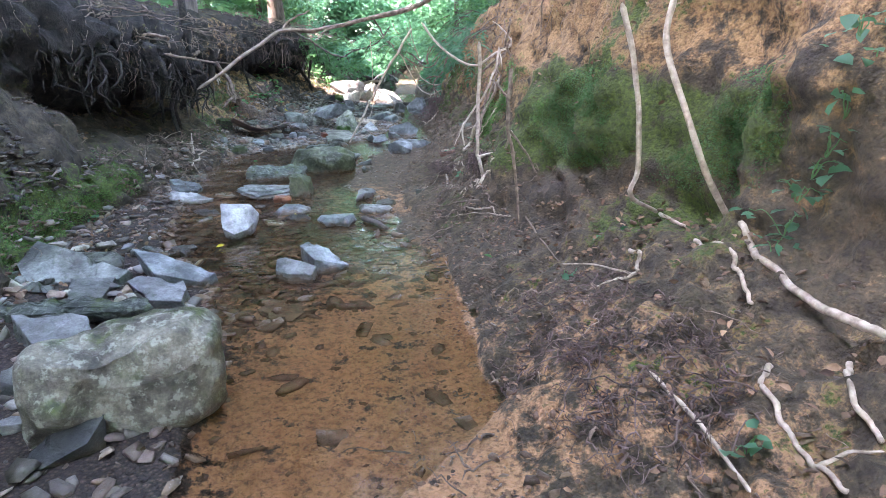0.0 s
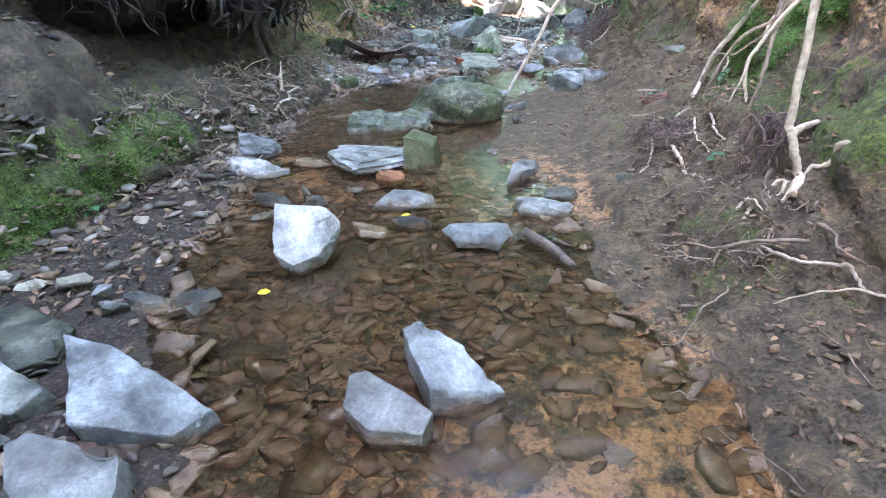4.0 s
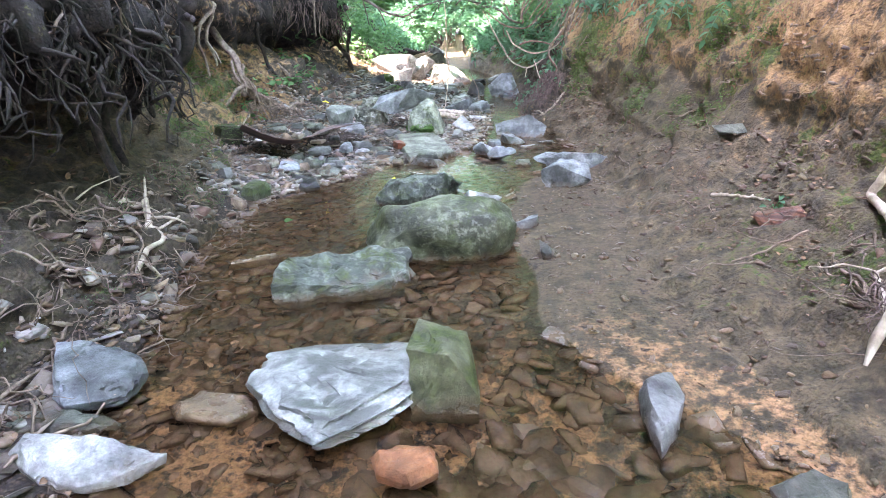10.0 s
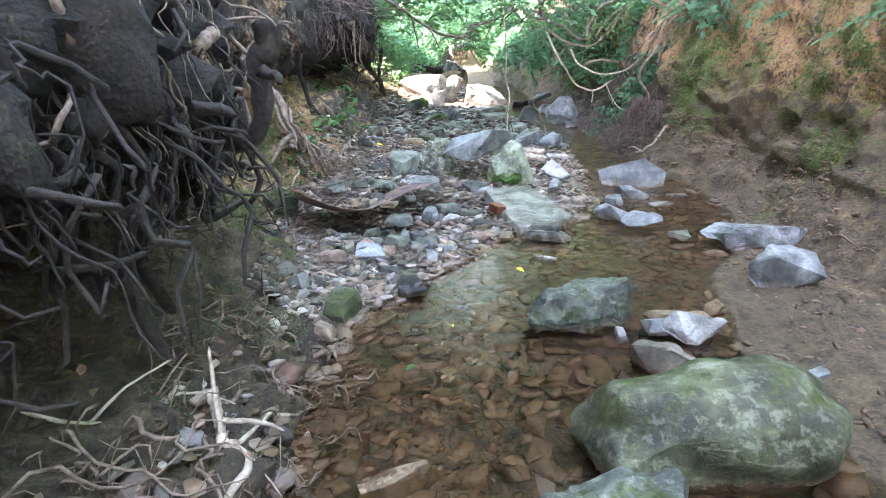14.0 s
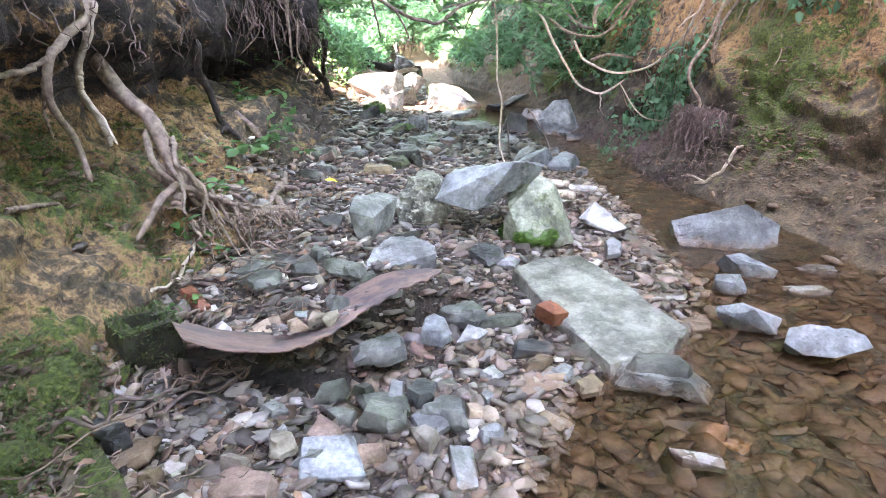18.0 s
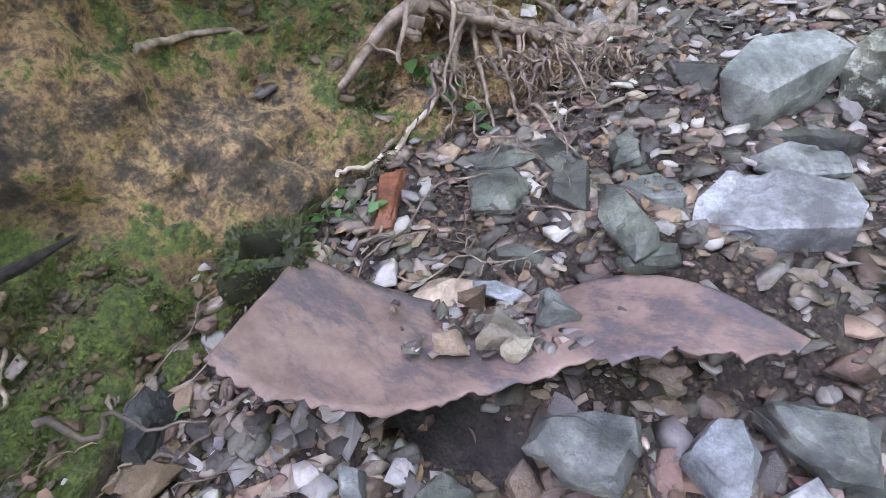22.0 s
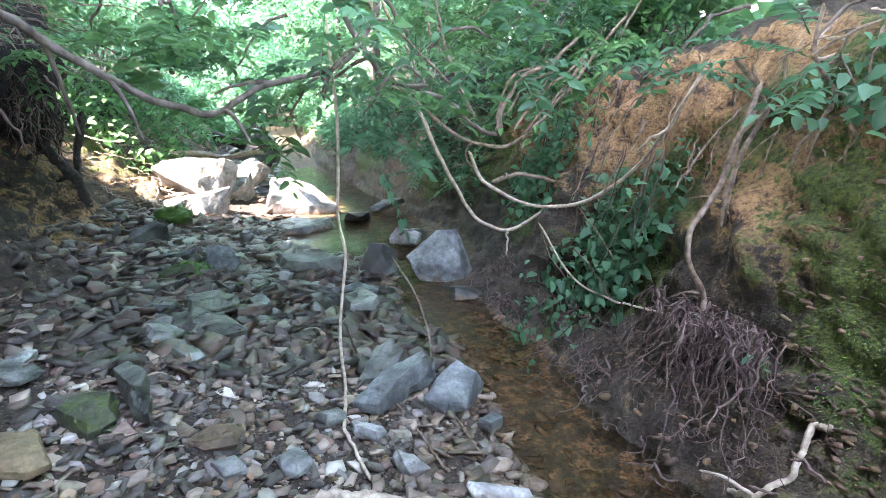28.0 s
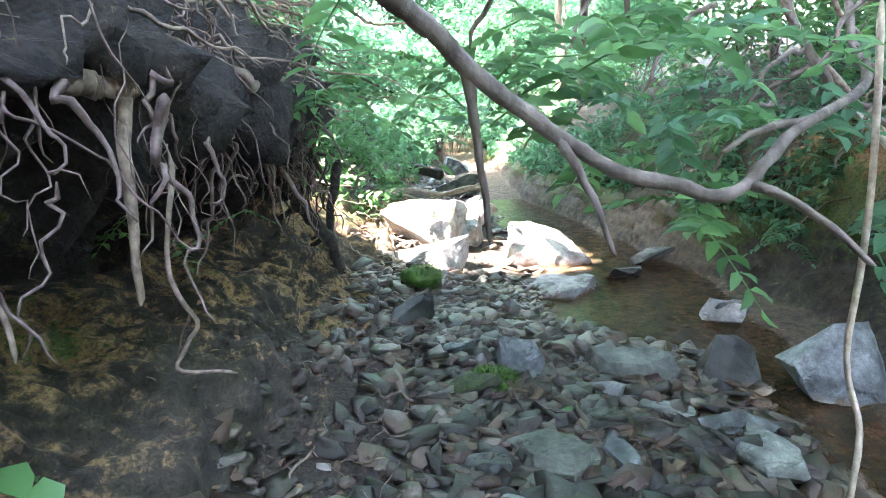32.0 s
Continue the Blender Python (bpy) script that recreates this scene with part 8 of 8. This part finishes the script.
herb(1.50, 2.10, 1.34, 9, .065, .05, 870, LEAF_B, "trailing blue-green creeper on the clay bank", "creeper")
herb(1.44, 2.10, 1.18, 9, .065, .05, 871, LEAF_B, "trailing blue-green creeper on the clay bank", "creeper")
herb(1.41, 2.10, 1.04, 9, .065, .05, 872, LEAF_B, "trailing blue-green creeper on the clay bank", "creeper")
herb(1.37, 2.10, 0.96, 9, .065, .05, 873, LEAF_B, "trailing blue-green creeper on the clay bank", "creeper")
herb(1.34, 2.10, 0.87, 9, .065, .05, 874, LEAF_B, "trailing blue-green creeper on the clay bank", "creeper")
herb(1.31, 2.10, 0.74, 9, .065, .05, 875, LEAF_B, "trailing blue-green creeper on the clay bank", "creeper")
herb(1.28, 2.10, 0.63, 9, .065, .05, 876, LEAF_B, "trailing blue-green creeper on the clay bank", "creeper")
herb(1.52, 2.10, 0.57, 9, .065, .05, 877, LEAF_B, "trailing blue-green creeper on the clay bank", "creeper")
herb(1.44, 2.10, 1.46, 9, .065, .05, 878, LEAF_B, "trailing blue-green creeper on the clay bank", "creeper")



def ivy(x, y, z, rx, ry, rz, n, seed, label):
    r = np.random.default_rng(seed)
    ob = tagged(new("ivy"), label, "ivy")
    for k in range(7):
        a, b = r.uniform(-1, 1, 2)
        stick("stem", [(x + .15, y + a * ry, z + rz), (x, y + a * ry * .8 + b * .1, z), (x - .05, y + b * ry, z - rz)], .006, .003, BARK, wiggle=.05, parent=ob, sides=5)
    p = clump_points(r, n, (x, y, z), (rx, ry, rz), 46)
    w_ = np.array([np.interp(q[2], *(section(q[1])[3][:, k] for k in (1, 0))) for q in p])
    p[:, 0] = w_ - np.abs(r.normal(size=n)) * .12 - .02
    leaves("ivy_leaves", p, .08, seed, LEAF_B, ob, r.normal(size=p.shape) * .6 + (-.4, -.5, -.5), .6)


ivy(.05, 13.6, .6, .2, .45, .6, 800, 881, "dark blue-green ivy hanging over the bank foot")
ivy(.3, 15.0, 1.0, .3, .7, .5, 700, 882, "dark green ivy on the shaded bank")
ivy(.35, 12.0, 1.55, .2, .6, .25, 300, 883, "green creeper trailing over the clay bank")

fronds(-2.75, 13.7, 1.75, 9, .42, 901, towards=(-.1, -.5, -.1), stem_from=(-2.6, 13.55, 2.1))
fronds(-2.35, 13.6, 1.75, 8, .4, 902, towards=(.2, -.5, -.2), stem_from=(-2.4, 13.45, 1.85))
fronds(-1.5, 13.5, 1.7, 8, .4, 903, towards=(.4, -.3, .2), stem_from=(-1.7, 13.3, 1.45))
fronds(-1.15, 13.6, 1.6, 9, .4, 904, towards=(.5, -.3, .1), stem_from=(-1.45, 13.3, 1.5))
fronds(-1.6, 13.1, 1.95, 6, .35, 905, LEAF_C, towards=(0, -.4, .2), stem_from=(-1.3, 13.3, 1.75))
fronds(-.9, 13.2, 1.75, 8, .4, 906, LEAF_B, towards=(.4, -.4, -.1), stem_from=(-1.2, 13.3, 1.7))
fronds(-3.35, 14.6, 1.72, 8, .4, 907, towards=(.4, -.5, -.2), stem_from=(-3.6, 15.0, 1.9))
fronds(-3.3, 15.2, 1.85, 8, .45, 908, towards=(.5, -.4, 0), stem_from=(-3.7, 15.3, 1.9))
fronds(-3.1, 16.2, 1.75, 8, .45, 909, LEAF_C, towards=(.5, -.3, 0), stem_from=(-3.8, 16.3, 1.9))
for k in range(16):
    r = np.random.default_rng(920 + k)
    y = r.uniform(13.5, 18.5)
    x = r.uniform(-.4, 1.0)
    fronds(x, y, r.uniform(1.5, 2.6), 8, .45, 930 + k, LEAF_B if k % 3 == 0 else LEAF_A, towards=(-.5, -.4, -.2), stem_from=(x + .5, y + .2, 2.4))
for k, (x, y, z) in enumerate(((.35, 8.3, 1.55), (.2, 8.8, 1.5), (.4, 9.4, 1.6), (.3, 10.4, 1.6), (.15, 11.2, 1.7), (.55, 9.0, 1.75), (0, 13.0, 1.7), (.2, 12.4, 1.7), (.0, 17.2, .7), (-.1, 18.0, .8), (.1, 16.6, .6))):
    fronds(x, y, z, 6, .34, 960 + k, LEAF_B, towards=(-.6, -.3, -.2), stem_from=(x + .5, y + .1, z + .25), leaflet=.08)
for k in range(14):
    r = np.random.default_rng(980 + k)
    x, y = r.uniform(-4.8, -3.7), r.uniform(5, 17)
    fronds(x, y, gz(-4.6, y) + r.uniform(.0, .4), 5, .25, 990 + k, LEAF_A, leaflet=.05, name="fern", label="small fern on the forest floor above the bank")

for k, (x, y, z) in enumerate(((-2.13, 14.10, 1.63), (-1.80, 14.10, 1.48), (-1.54, 14.10, 1.65), (-1.89, 14.10, 1.30), (-1.40, 14.10, 1.35), (-2.40, 14.10, 1.79))):
    fronds(x, y, z, 6, .34, 1200 + k, LEAF_A if k % 2 else LEAF_B, towards=(-.3, -.3, -.1), stem_from=(x + .3, y + .1, z + .3), leaflet=.1)

# fallen yellow and green leaves
def single_leaf(x, y, z, size, col, label, seed):
    r = np.random.default_rng(seed)
    ob = leaves("fallen_leaf", np.array([(x, y, z)]), size, seed, col, None, r.normal(size=(1, 3)) * (1, 1, .1), .4)
    tagged(ob, label, "leaf", "fallen leaves")


YELLOW = plain_mat("yellow_leaf", (0.5, 0.4, 0.05), (0.7, 0.6, 0.1), 40, 0.6)
for k, (x, y, z) in enumerate(((-3.2, 11.75, .37), (-3.17, 11.8, .375), (-1.65, 4.1, .02), (-2.4, 8.2, .02), (-1.3, 4.95, .03), (-2.0, 8.9, .02))):
    single_leaf(x, y, z, .09, YELLOW, "bright yellow fallen leaf", 1001 + k)
for k, (x, y, z) in enumerate(((-2.6, 7.8, .02), (-3.45, 9.3, .3), (-1.5, 11.75, .12), (.3, 3.3, .2), (-2.2, 14.6, .16))):
    single_leaf(x, y, z, .08, LEAF_A, "fresh green fallen leaf", 1021 + k)

# low undergrowth of the upper valley
def undergrowth(n, y0, y1, side, seed, mat, size, z0=.45):
    p = bank_spots(n, y0, y1, z0, 3.2, side, seed)
    r = np.random.default_rng(seed + 1)
    p += np.abs(r.normal(size=p.shape)) * (.12, .12, .16)
    d = r.normal(size=p.shape) * .7 + ((-.6, -.4, .1) if side == "right" else (.6, -.4, .1))
    tagged(leaves("undergrowth", p, size, seed, mat, None, d, .5, True), "low green undergrowth on the valley side", "foliage", kind="stuff")


undergrowth(5200, 16.8, 26, "right", 1101, LEAF_B, .13)
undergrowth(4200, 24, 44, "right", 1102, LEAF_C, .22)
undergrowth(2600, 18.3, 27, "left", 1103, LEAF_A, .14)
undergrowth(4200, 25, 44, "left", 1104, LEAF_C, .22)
litter(500, -4.6, -3.0, 16.6, 20, 1105, "dry brown leaves on the bank")
tangle("dead_twigs", ground_spots(90, -4.6, -3.0, 16.6, 20.5, 1106, .08), PALE_ROOT, "bleached dead twigs on the bank", .5, .3, .008, 1107, .8)
